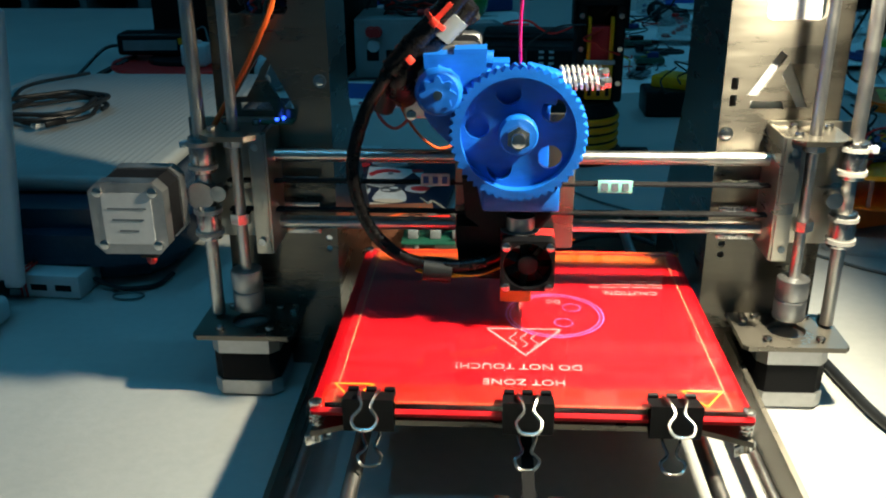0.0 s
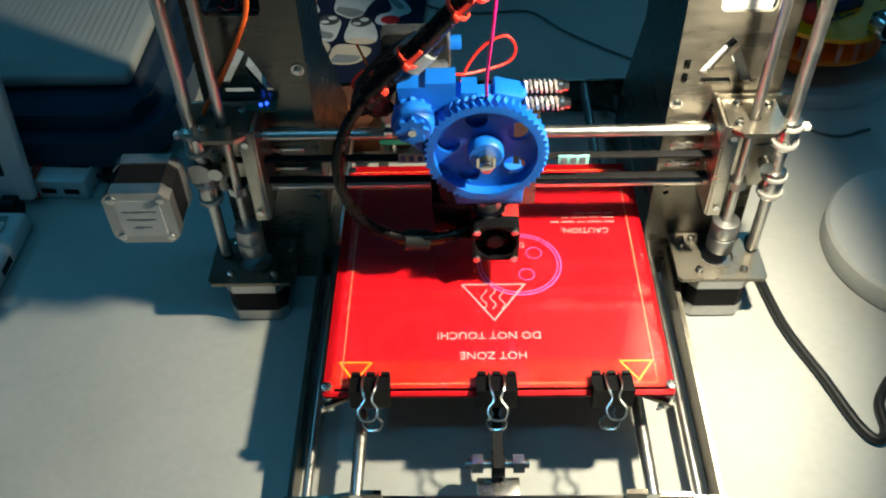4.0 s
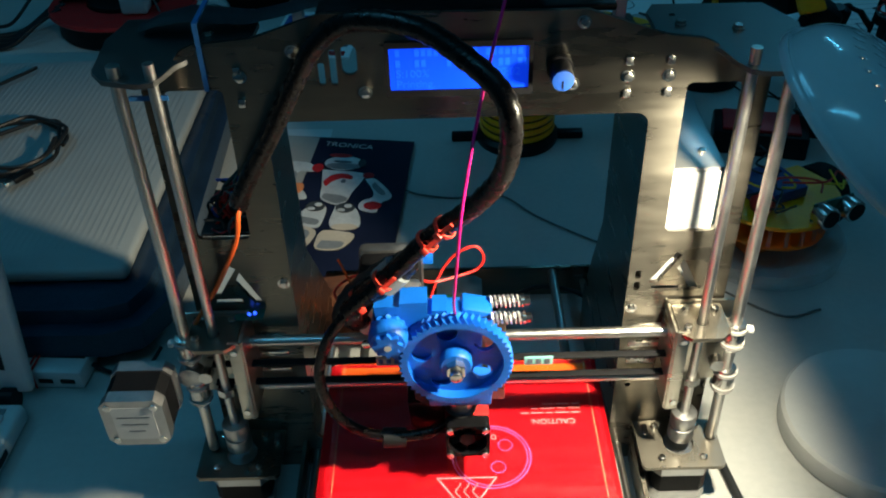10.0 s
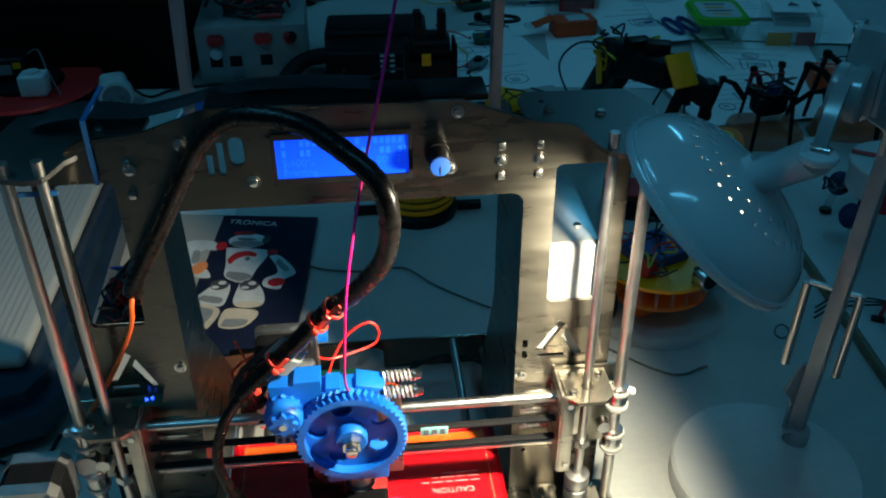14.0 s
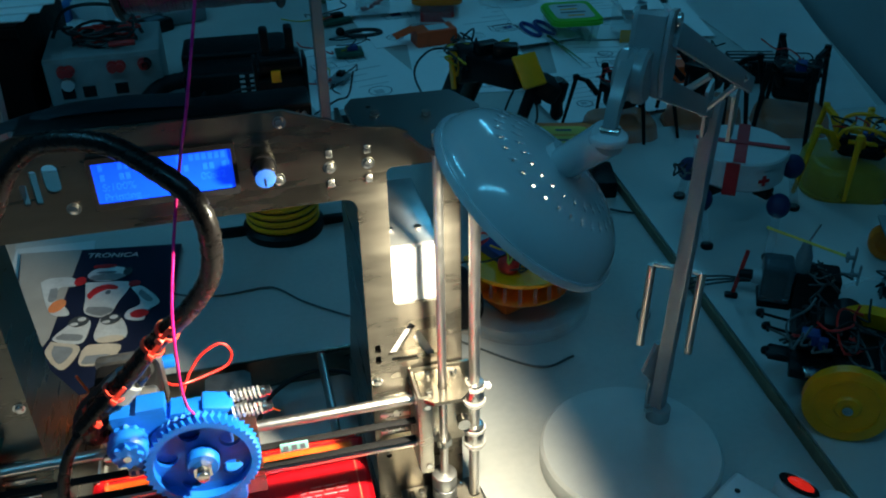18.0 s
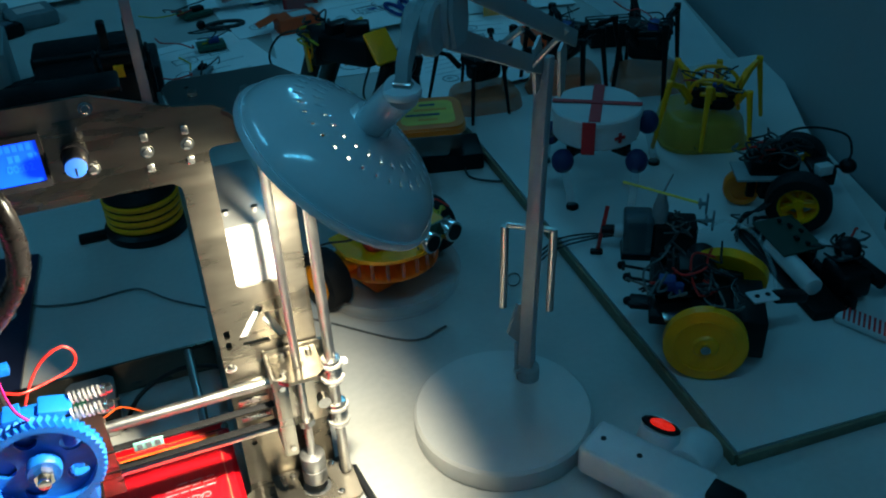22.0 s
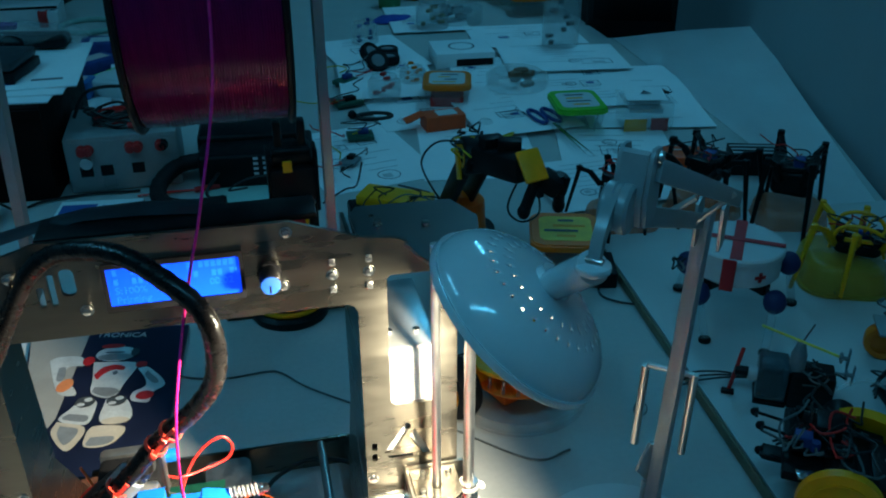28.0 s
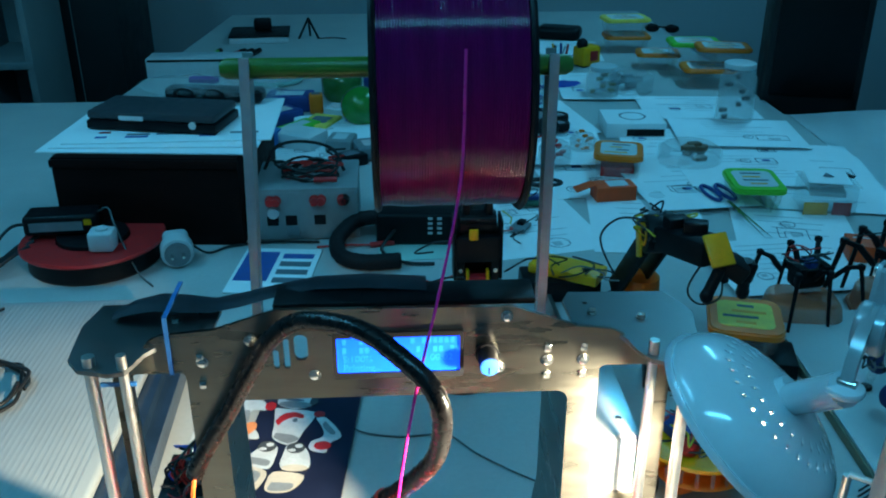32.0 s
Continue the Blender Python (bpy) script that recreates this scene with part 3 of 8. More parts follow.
# X ends
for s, x0, x1, xr in ((1, 0.1425, 0.1715, 0.1865), (-1, -0.1815, -0.150, -0.1915)):
    xe = new("x_end")
    xe.parent = P
    xe["label"] = "steel carriage end with bearings"
    part("side_face", bx(0.0026, 0.034, 0.074, (x0 if s > 0 else x1, -0.0165, 0.130), 0.0006), end_steel, xe)
    part("back_face", bx((x1 - x0) + 0.022, 0.0026, 0.076, ((x0 + x1) / 2 + s * 0.010, -0.0035, 0.131), 0.0006), end_steel, xe)
    cx = Z_R[0] if s > 0 else Z_L[0]
    part("nut_plate", slab([(cx - 0.017, -0.034), (cx - 0.010, -0.040), (cx + 0.010, -0.040), (cx + 0.017, -0.034), (cx + 0.017, -0.005), (cx - 0.017, -0.005)], [circle(cx, Z_R[1], 0.0042, 14)], 0.003, "xy", 0.163), steel, xe, "steel nut plate")
    part("nut", cy(0.0065, 0.006, (cx, Z_R[1], 0.1595), "z", 6), zinc, xe)
    for sx, sy in ((-0.011, -0.030), (0.011, -0.012), (-0.008, -0.010)):
        part("plate_screw", cy(0.0026, 0.0035, (cx + sx, sy, 0.1678), "z", 12, bev=0.0006), zinc, xe)
    for z in (0.150, 0.108):
        part("bearing", join(cy(0.0074, 0.022, (xr, -0.019, z), "z", 24, bev=0.0007)), steel_bare, xe, "linear bearing")
        for dz in (-0.007, 0.007):
            part("bearing_tie", lathe([(0.0076, -0.0013), (0.0086, -0.0013), (0.0086, 0.0013), (0.0076, 0.0013), (0.0076, -0.0013)], 20, (xr, -0.019, z + dz)), tie_grey, xe, "pale zip tie")
    part("zip_head", bx(0.004, 0.005, 0.004, (xr + s * 0.0095, -0.022, 0.157), 0.0008), white_pl, xe)
    part("belt_guide", cy(0.0048, 0.008, (xr - s * 0.010, -0.024, 0.128), "y", 18), steel_bare, xe, "idler bearing")
    for k in range(4):
        part("slot_bar", bx(0.022, 0.003, 0.0042, ((x0 if s > 0 else x1) - s * 0.014, -0.006, 0.098 + 0.0165 * k), 0.0005), steel_bare, xe, "slotted steel tongue")
    part("side_flange", bx(0.009, 0.0024, 0.074, ((x0 + 0.0045) if s > 0 else (x1 - 0.0045), -0.0335, 0.130), 0.0006), end_steel, xe)
    for z in (0.101, 0.159):
        part("face_screw", cy(0.0022, 0.002, ((x0 + 0.005) if s > 0 else (x1 - 0.005), -0.0355, z), "y", 10), zinc, xe)
    part("lower_nut", cy(0.0065, 0.006, (cx, Z_R[1], 0.1120), "z", 6), zinc, xe)
for z in (0.148, 0.1055):
    part("x_rod", rod((-0.157, -0.012, z), (0.1445, -0.012, z), 0.0040, 24), chrome, P, "polished steel guide rod")
for z in (0.1345, 0.1165):
    part("belt", bx(0.33, 0.006, 0.0016, (-0.012, -0.020, z), 0.0003), rubber, P, "black toothed belt")
part("belt_tag", bx(0.020, 0.0012, 0.0075, TAG, 0.0003), tag_teal, P, "pale teal tag with unreadable dark marks")
for k in range(3):
    part("tag_bar", bx(0.0036, 0.0003, 0.0045, (TAG[0] - 0.006 + 0.006 * k, TAG[1] - 0.0008, TAG[2])), ink, P)
part("wire_tag", bx(0.017, 0.0012, 0.0075, (-0.0525, -0.0240, 0.1372), 0.0003), white_pl, P, "white wire tag with unreadable marks")
for k in range(3):
    part("tag_bar", bx(0.0032, 0.0003, 0.0042, (-0.0580 + 0.0055 * k, -0.0248, 0.1372)), ink_blue, P)
part("belt_pulley", cy(0.0085, 0.010, (-0.1935, -0.020, 0.1255), "y", 22), alu, P)

xm = stepper("x_motor", 0, 0, 0, label="square stepper motor with aluminium caps, lying on its side")
xm.matrix_basis = pose(-0.2215, -0.0655, 0.1255, -90, 0, 0)
part("rating_label", bx(0.028, 0.030, 0.0003, (0, 0.0, -0.0002)), white_pl, xm, "pale rating label with unreadable print")
for k, w in enumerate((0.022, 0.018, 0.011)):
    part("label_bar", bx(w, 0.0010, 0.0002, (0.0, -0.006 + k * 0.0065, -0.00045)), ink, xm)
for sx in (-0.0155, 0.0155):
    for sy in (-0.0155, 0.0155):
        part("cap_screw", cy(0.0028, 0.0016, (sx, sy, -0.0006), "z", 12, bev=0.0004), zinc, xm)
part("plug", bx(0.010, 0.006, 0.008, (0.007, 0.0225, 0.008), 0.001), black_pl, xm)
part("plug_wires", sweep([(0.007, 0.024, 0.010), (0.006, 0.030, 0.013), (0.000, 0.034, 0.022), (-0.006, 0.030, 0.040), (0.004, 0.020, 0.055)], 0.0017), red_w, xm)

# bed
hb = new("heated_bed")
hb.parent = P
hb["label"] = "red heated bed under a glass sheet"
hb.matrix_basis = pose(0.0005, -0.1555, 0.0)
part("carriage_plate", slab([(-0.107, 0.0), (-0.080, 0.012), (0.080, 0.012), (0.107, 0.0), (0.107, 0.02), (0.06, 0.07), (0.06, 0.145), (0.107, 0.195), (0.107, 0.215), (-0.107, 0.215), (-0.107, 0.195), (-0.06, 0.145), (-0.06, 0.07), (-0.107, 0.02)], [], 0.003, "xy", 0.046), steel, hb, "steel carriage plate")
part("heater_board", slab(rrect(-0.107, 0.0, 0.107, 0.214, 0.003), [], 0.0018, "xy", 0.0585), red_pcb, hb, "glossy red heater circuit board")
gl = part("glass_sheet", slab(rrect(-0.100, 0.003, 0.1035, 0.203, 0.001, 2), [], 0.003, "xy", 0.0612), clear_gl, hb, "clear glass sheet")
gl.visible_shadow = False
part("kapton_strip", bx(0.206, 0.021, 0.0001, (0, 0.0145, 0.0608)), kapton_thin, hb, "clear amber polyimide tape along the front edge")
part("kapton_strip", bx(0.196, 0.016, 0.0001, (0, 0.193, 0.0604)), kapton, hb, "orange polyimide tape")
for x in (-0.1, 0.1):
    for y in (0.006, 0.207):
        part("corner_screw", join(cy(0.0032, 0.003, (x * 1.045, y, 0.0618), "z", 14, bev=0.0006), rod((x * 1.045, y, 0.044), (x * 1.045, y, 0.0585), 0.0015, 8)), zinc, hb)
        spr = [(x * 1.045 + 0.0032 * math.cos(a * 0.9), y + 0.0032 * math.sin(a * 0.9), 0.0492 + 0.0092 * a / 28) for a in range(29)]
        part("corner_spring", sweep(spr, 0.0005, 1, 5), zinc, hb)
        part("wing_nut", join(cy(0.004, 0.004, (x * 1.045, y, 0.0435), "z", 12), bx(0.014, 0.002, 0.006, (x * 1.045, y, 0.042), 0.0008, 30)), zinc, hb)
TXT = 0.0604


def ink_part(name, bm, material):
    return part(name, bm, material, hb, m=pose(0, 0, TXT))


for text, x, y, size in (("DO NOT TOUCH!", -0.0045, 0.0455, 0.0082), ("HOT ZONE", -0.002, 0.0295, 0.0082), ("CAUTION:", 0.066, 0.140, 0.0072)):
    words("warning_text", text, size, bed_print, hb, pose(x, y, TXT + 0.0002, 0, 0, 180), "white printed warning")
for k, widths in enumerate(((0.007, 0.010, 0.005, 0.009, 0.006), (0.009, 0.006, 0.011, 0.005), (0.006, 0.010, 0.008))):
    at = 0.088
    for w in widths:
        part("fine_print", bx(w, 0.0010, 0.0003, (at - w / 2, 0.1485 + 0.0045 * k, TXT + 0.0002)), bed_print, hb, "unreadable fine print")
        at -= w + 0.0022
words("mark_text", "DC", 0.0065, bed_print, hb, pose(0.018, 0.126, TXT + 0.0002, 0, 0, 180))
ink_part("warning_triangle", ring_line([(-0.0005, 0.058), (-0.0215, 0.089), (0.0205, 0.089)], 0.0011), bed_print)
for k in (-1, 0, 1):
    ink_part("heat_wave", ring_line([(-0.001 + k * 0.006 + 0.0018 * math.sin(i * 0.9), 0.068 + i * 0.0018) for i in range(10)], 0.0009, False), bed_print)
ink_part("drawn_ring", ring_line(circle(0.018, 0.108, 0.0285, 40), 0.0009), violet_ink)
ink_part("drawn_ring", ring_line(circle(0.018, 0.108, 0.0262, 40), 0.0007), violet_ink)
ink_part("drawn_ring", ring_line(circle(0.0285, 0.118, 0.0052, 16), 0.0007), violet_ink)
ink_part("drawn_ring", ring_line(circle(0.0225, 0.098, 0.0052, 16), 0.0007), violet_ink)
ink_part("border_line", ring_line([(-0.096, 0.008), (0.097, 0.008), (0.097, 0.206), (-0.096, 0.206)], 0.0006), border_ink)
for x in (-0.088, 0.086):
    ink_part("corner_triangle", ring_line([(x, 0.010), (x - 0.010, 0.0245), (x + 0.010, 0.0245)], 0.0008), yellow_ink)
for x in (-0.0775, -0.001, 0.0685):
    cl = new("binder_clip")
    cl.parent = hb
    cl["label"] = "black binder clip with chrome handles"
    body = [(-0.004, 0.0540), (0.011, 0.0585), (0.0115, 0.0575), (-0.003, 0.0520), (-0.003, 0.0690), (0.0115, 0.0648), (0.011, 0.0660), (-0.004, 0.0702)]
    part("clip_body", slab(body, [], 0.0245, "yz", x - 0.01225), black_pl, cl)
    for dx in (-0.009, 0.0, 0.009):
        part("clip_roll", cy(0.0016, 0.0052, (x + dx, 0.0118, 0.0666), "x", 10), black_pl, cl)
    up = [(x - 0.0045, 0.0112, 0.0672), (x - 0.0042, -0.002, 0.0722), (x - 0.0022, -0.009, 0.0695), (x - 0.0058, -0.0145, 0.0668), (x - 0.0042, -0.0190, 0.0645), (x, -0.0202, 0.064), (x + 0.0042, -0.0190, 0.0645), (x + 0.0058, -0.0145, 0.0668), (x + 0.0022, -0.009, 0.0695), (x + 0.0042, -0.002, 0.0722), (x + 0.0045, 0.0112, 0.0672)]
    part("wire_handle", sweep(up, 0.0009, 4, 6), zinc, cl, "chrome wire handle")
    part("wire_handle", sweep([(px, 0.0112 - (0.0112 - py) * 0.62, 0.0562 - (0.0112 - py) * 0.66 - (0.0012 if 0.0 > py > -0.012 else 0.0)) for px, py, pz in up], 0.0009, 4, 6), zinc, cl, "chrome wire handle")

# base frame
part("front_plate", slab([(-0.129, 0.0), (0.135, 0.0), (0.135, 0.024), (0.115, 0.024), (0.115, 0.0275), (0.095, 0.0275), (0.095, 0.031), (0.075, 0.031), (0.075, 0.024), (-0.04, 0.024), (-0.07, 0.0245), (-0.07, 0.031), (-0.085, 0.031), (-0.095, 0.0275), (-0.105, 0.0245), (-0.129, 0.024)],
                         [rrect(-0.09, 0.004, -0.02, 0.0105, 0.002, 2), rrect(0.02, 0.004, 0.10, 0.0105, 0.002, 2)], 0.003, "xz", -0.205), steel, P, "steel front plate with slots")
part("rear_plate", slab(rrect(-0.129, 0.0, 0.135, 0.034, 0.002, 2), [], 0.003, "xz", 0.205), steel, P, "steel rear plate")
for x in (-0.1275, 0.1315):
    part("side_rail", slab([(-0.202, 0.0), (0.205, 0.0), (0.205, 0.028), (0.05, 0.030), (-0.17, 0.024), (-0.202, 0.022)], [], 0.003, "yz", x), steel, P, "long steel side rail")
for x in (-0.085, 0.0905):
    part("y_rod", rod((x, -0.206, 0.0285), (x, 0.206, 0.0285), 0.004, 20), chrome, P, "polished steel guide rod")
    for y in (-0.09, 0.0):
        part("y_bearing", cy(0.0075, 0.024, (x, y, 0.0285), "y", 20, bev=0.0007), steel_bare, P)
for x in (-0.117, 0.121):
    part("tie_rod", rod((x, -0.206, 0.016), (x, 0.206, 0.016), 0.003, 12), chrome, P, "threaded tie rod")
for x in (-0.117, -0.098, -0.058, 0.088, 0.106, 0.121):
    part("plate_nut", cy(0.0035, 0.004, (x, -0.2068, 0.0175), "y", 6), zinc, P)
part("y_belt", bx(0.006, 0.38, 0.0015, (0.0, 0.0, 0.0345)), rubber, P, "black toothed belt")
idl = new("belt_idler")
idl.parent = P
idl["label"] = "belt idler on a bolt with nuts"
part("idler_bearing", cy(0.0085, 0.008, (0.0, -0.182, 0.0265), "x", 22), black_pl, idl)
for x in (-0.0125, 0.0125):
    part("idler_nut", cy(0.0065, 0.007, (x, -0.182, 0.0265), "x", 6), zinc, idl)
part("idler_bolt", rod((-0.020, -0.182, 0.0265), (0.019, -0.182, 0.0265), 0.003, 10), zinc, idl)
part("idler_bracket", join(bx(0.026, 0.004, 0.020, (0, -0.2075, 0.0125), 0.001), bx(0.026, 0.020, 0.003, (0, -0.198, 0.0195), 0.0006)), steel_bare, idl)
stepper("y_motor", 0.0, 0.168, 0.001)

# extruder
EX, EY, EZ = -0.0060, -0.0580, 0.1755
ex = new("extruder")
ex.parent = P
ex["label"] = "blue printed geared extruder"
ex.matrix_basis = Matrix.Translation((EX, EY, EZ))


def gear(r, teeth, depth, h, twist, rim=None):
    """Herringbone gear round y, from y = 0 to y = -h; with rim: a ring that wide."""
    n, layers = teeth * 4, 5
    verts, faces = [], []
    for k in range(layers):
        f = k / (layers - 1)
        tw = twist * (1 - abs(2 * f - 1))
        for i in range(n):
            rr = r - depth * (0.0, 0.5, 1.0, 0.5)[i % 4]
            if i % 4 == 0:
                rr = r
            a = 2 * math.pi * i / n + tw
            verts.append((rr * math.cos(a), -h * f, rr * math.sin(a)))
    for k in range(layers - 1):
        for i in range(n):
            j = (i + 1) % n
            faces.append((k * n + i, k * n + j, (k + 1) * n + j, (k + 1) * n + i))
    base = len(verts)
    inner = (rim and r - rim) or 0.002
    for k in (0, layers - 1):
        for i in range(n):
            a = 2 * math.pi * i / n
            verts.append((inner * math.cos(a), -h * k / (layers - 1), inner * math.sin(a)))
    for i in range(n):
        j = (i + 1) % n
        faces.append((i, base + i, base + j, j))
        faces.append(((layers - 1) * n + i, (layers - 1) * n + j, base + n + j, base + n + i))
        faces.append((base + i, base + n + i, base + n + j, base + j))
    me = bpy.data.meshes.new("tmp")
    me.from_pydata(verts, [], faces)
    bm = bmesh.new()
    bm.from_mesh(me)
    bpy.data.meshes.remove(me)
    bmesh.ops.recalc_face_normals(bm, faces=bm.faces)
    return bm


web_holes = [circle(0.0218 * math.cos(radians(a)), 0.0218 * math.sin(radians(a)), 0.0066, 16) for a in (104, 172, 244, 322, 32)]
big = part("large_gear", gear(0.0365, 50, 0.0024, 0.010, 0.05, 0.0062), blue_pla, ex, "large blue herringbone gear")
part("gear_web", slab(circle(0, 0, 0.0308, 48), web_holes, 0.003, "xz", -0.0032), blue_pla, big, "blue gear web with round holes")
part("gear_hub", lathe([(0.0, 0.0), (0.0105, 0.0), (0.0105, 0.0065), (0.0095, 0.0078), (0.0, 0.0078)], 32, m=Matrix.Rotation(radians(90), 4, "X") @ Matrix.Translation((0, 0, 0.0045))), blue_pla, big)
part("hub_bolt", join(cy(0.0064, 0.006, (0, -0.0145, 0), "y", 6), cy(0.004, 0.006, (0, -0.0195, 0), "y", 16, bev=0.0006)), zinc, big, "steel hobbed bolt nut")
sg = part("small_gear", turned(gear(0.0122, 12, 0.0016, 0.004, 0.10), Matrix.Translation((-0.0415, 0.0005, 0.0225))), blue_pla, ex, "small blue gear")
part("gear_boss", slab([(-0.0415 + (0.0080 + 0.0014 * math.cos(8 * a)) * math.cos(a), 0.0225 + (0.0080 + 0.0014 * math.cos(8 * a)) * math.sin(a)) for a in [math.pi * i / 32 for i in range(64)]], [], 0.0065, "xz", -0.0165), blue_pla, sg)
part("gear_drum", lathe([(0.0, 0.0), (0.0118, 0.0), (0.0124, 0.002), (0.0124, 0.007), (0.0105, 0.0105), (0.0, 0.0112)], 32, m=Matrix.Translation((-0.0415, -0.0030, 0.0225)) @ Matrix.Rotation(radians(90), 4, "X")), blue_pla, sg)
part("shaft_end", cy(0.0024, 0.003, (-0.0415, -0.0165, 0.0225), "y", 14), zinc, sg)
body = [(-0.050, 0.040), (-0.034, 0.040), (-0.034, 0.0425), (-0.017, 0.043), (-0.017, 0.033), (-0.014, 0.033), (-0.014, 0.036), (-0.005, 0.036), (-0.005, 0.031), (0.006, 0.030), (0.010, 0.024), (0.012, -0.028), (0.0235, -0.030), (0.0235, -0.0445), (-0.0185, -0.0445), (-0.024, -0.020), (-0.046, 0.002), (-0.050, 0.008)]
part("extruder_body", slab(body, [circle(-0.0415, 0.0225, 0.011, 20)], 0.0155, "xz", 0.0008), blue_pla, ex, "blue printed extruder body")
part("extruder_block", bx(0.0380, 0.0185, 0.050, (-0.0010, 0.0254, -0.006), 0.002), blue_pla, ex, "blue printed drive block")
part("foot_block", bx(0.0415, 0.028, 0.014, (0.0025, 0.010, -0.0375), 0.0015), blue_pla, ex, "blue printed mounting foot")
part("idler_door", turned(bx(0.020, 0.017, 0.017, (0, 0, 0), 0.0015), pose(0.0125, 0.014, 0.0225, 0, 14, 0)), blue_pla, ex, "blue printed idler door")
em = new("extruder_motor")
em.parent = ex
part("motor_cap", bx(0.0423, 0.010, 0.0423, (-0.0415, 0.021, 0.0225), 0.004), alu, ex, "pale motor face")
part("motor_core", bx(0.0405, 0.029, 0.0405, (-0.0415, 0.0400, 0.0225), 0.004), black_mt, ex)
part("motor_end", bx(0.0423, 0.010, 0.0423, (-0.0415, 0.0595, 0.0225), 0.004), alu, ex, "pale motor end cap")
bpy.data.objects.remove(em)
for x, z in ((-0.0245, 0.0365), (-0.057, 0.0075), (-0.010, 0.0325), (0.016, -0.039), (-0.004, -0.039)):
    part("body_screw", cy(0.0028, 0.003, (x, 0.003, z), "y", 12, bev=0.0005), zinc, ex)
for z, sy in ((0.0275, 0.0185), (0.0250, 0.0055)):
    hx = [(0.0225 + 0.020 * a / 52, sy + 0.0036 * math.cos(a * 0.85), z + 0.0036 * math.sin(a * 0.85)) for a in range(53)]
    part("idler_spring", sweep(hx, 0.0009, 1, 5), spring_m, ex, "bright coil spring")
    part("idler_screw", join(rod((0.018, sy, z), (0.0485, sy, z), 0.0014, 8), cy(0.0042, 0.002, (0.0435, sy, z), "x", 16), cy(0.0032, 0.003, (0.0465, sy, z), "x", 6)), zinc, ex)
part("x_carriage", bx(0.070, 0.003, 0.082, (0.0, 0.0368, -0.040), 0.001), steel, ex, "steel carriage plate")
for x in (-0.022, 0.022):
    for z in (-0.0275, -0.070):
        part("carriage_bearing", cy(0.0075, 0.024, (x, 0.0460, z), "x", 18), steel_bare, ex)
part("hot_end", join(cy(0.008, 0.030, (0.003, 0.010, -0.066), "z", 20), cy(0.011, 0.002, (0.003, 0.010, -0.060), "z", 20), cy(0.011, 0.002, (0.003, 0.010, -0.066), "z", 20), cy(0.011, 0.002, (0.003, 0.010, -0.072), "z", 20)), alu, ex, "finned hot end")
part("groove_mount", slab([(-0.030, -0.030), (-0.028, -0.052), (-0.016, -0.062), (0.012, -0.062), (0.020, -0.052), (0.022, -0.030)][::-1], [], 0.028, "xz", 0.010, 0.001), black_pl, ex, "black extruder mount")
part("heater_block", bx(0.018, 0.014, 0.010, (0.001, 0.012, -0.0980), 0.001), kapton, ex, "taped heater block")
part("nozzle", cy(0.0012, 0.007, (0.003, 0.010, -0.1065), "z", 12, r2=0.004), zinc, ex)
# added mass among mount and wires, blocks lamp light from the bed
part("hot_end_shade_block", slab([(-0.034, -0.060), (-0.032, -0.084), (-0.020, -0.0925), (0.010, -0.0925), (0.020, -0.084), (0.022, -0.060)][::-1], [], 0.021, "xz", 0.0145, 0.002), black_pl, ex, "black block added round the hot end to shade the bed")
for k in range(5):
    dz_ = 0.0028 * k
    part("heater_wire", sweep([(-0.006, 0.010 + 0.002 * k, -0.074 - dz_), (-0.020, 0.004 + 0.003 * (k % 3), -0.078 - dz_ * 0.7), (-0.040, 0.0035 + 0.002 * (k % 2), -0.080 - dz_ * 0.5), (-0.056, 0.001, -0.078 - dz_ * 0.3)], 0.0015, 4, 6), (black_w, red_w, black_w, black_w, yellow_w)[k], ex)
part("wire_tape", sweep([(-0.036, 0.0035, -0.083), (-0.052, 0.002, -0.081)], 0.0072, 3, 12), black_w, ex, "black tape round the heater wires")
fan = part("cooling_fan", slab(rrect(-0.0080, -0.0895, 0.0220, -0.0595, 0.003), [circle(0.0070, -0.0745, 0.0135, 28)], 0.010, "xz", -0.009), black_pl, ex, "small black cooling fan")
part("fan_hub", cy(0.006, 0.008, (0.0070, -0.0035, -0.0745), "y", 20, bev=0.001), black_pl, fan)
for k in range(7):
    a = 2 * math.pi * k / 7
    part("fan_blade", turned(bx(0.0075, 0.0009, 0.005), Matrix.Translation((0.0070 + 0.0092 * math.cos(a), -0.0035, -0.0745 + 0.0092 * math.sin(a))) @ Matrix.Rotation(-a, 4, "Y") @ Matrix.Rotation(radians(35), 4, "X")), black_pl, fan)
for sx in (-0.0050, 0.0190):
    for sz in (-0.0865, -0.0625):
        part("fan_screw", cy(0.0026, 0.003, (sx, -0.0102, sz), "y", 12, bev=0.0006), zinc, fan)
part("fan_duct", bx(0.030, 0.012, 0.030, (0.0070, 0.007, -0.0745), 0.001), red_pl, ex, "dark red fan mount")

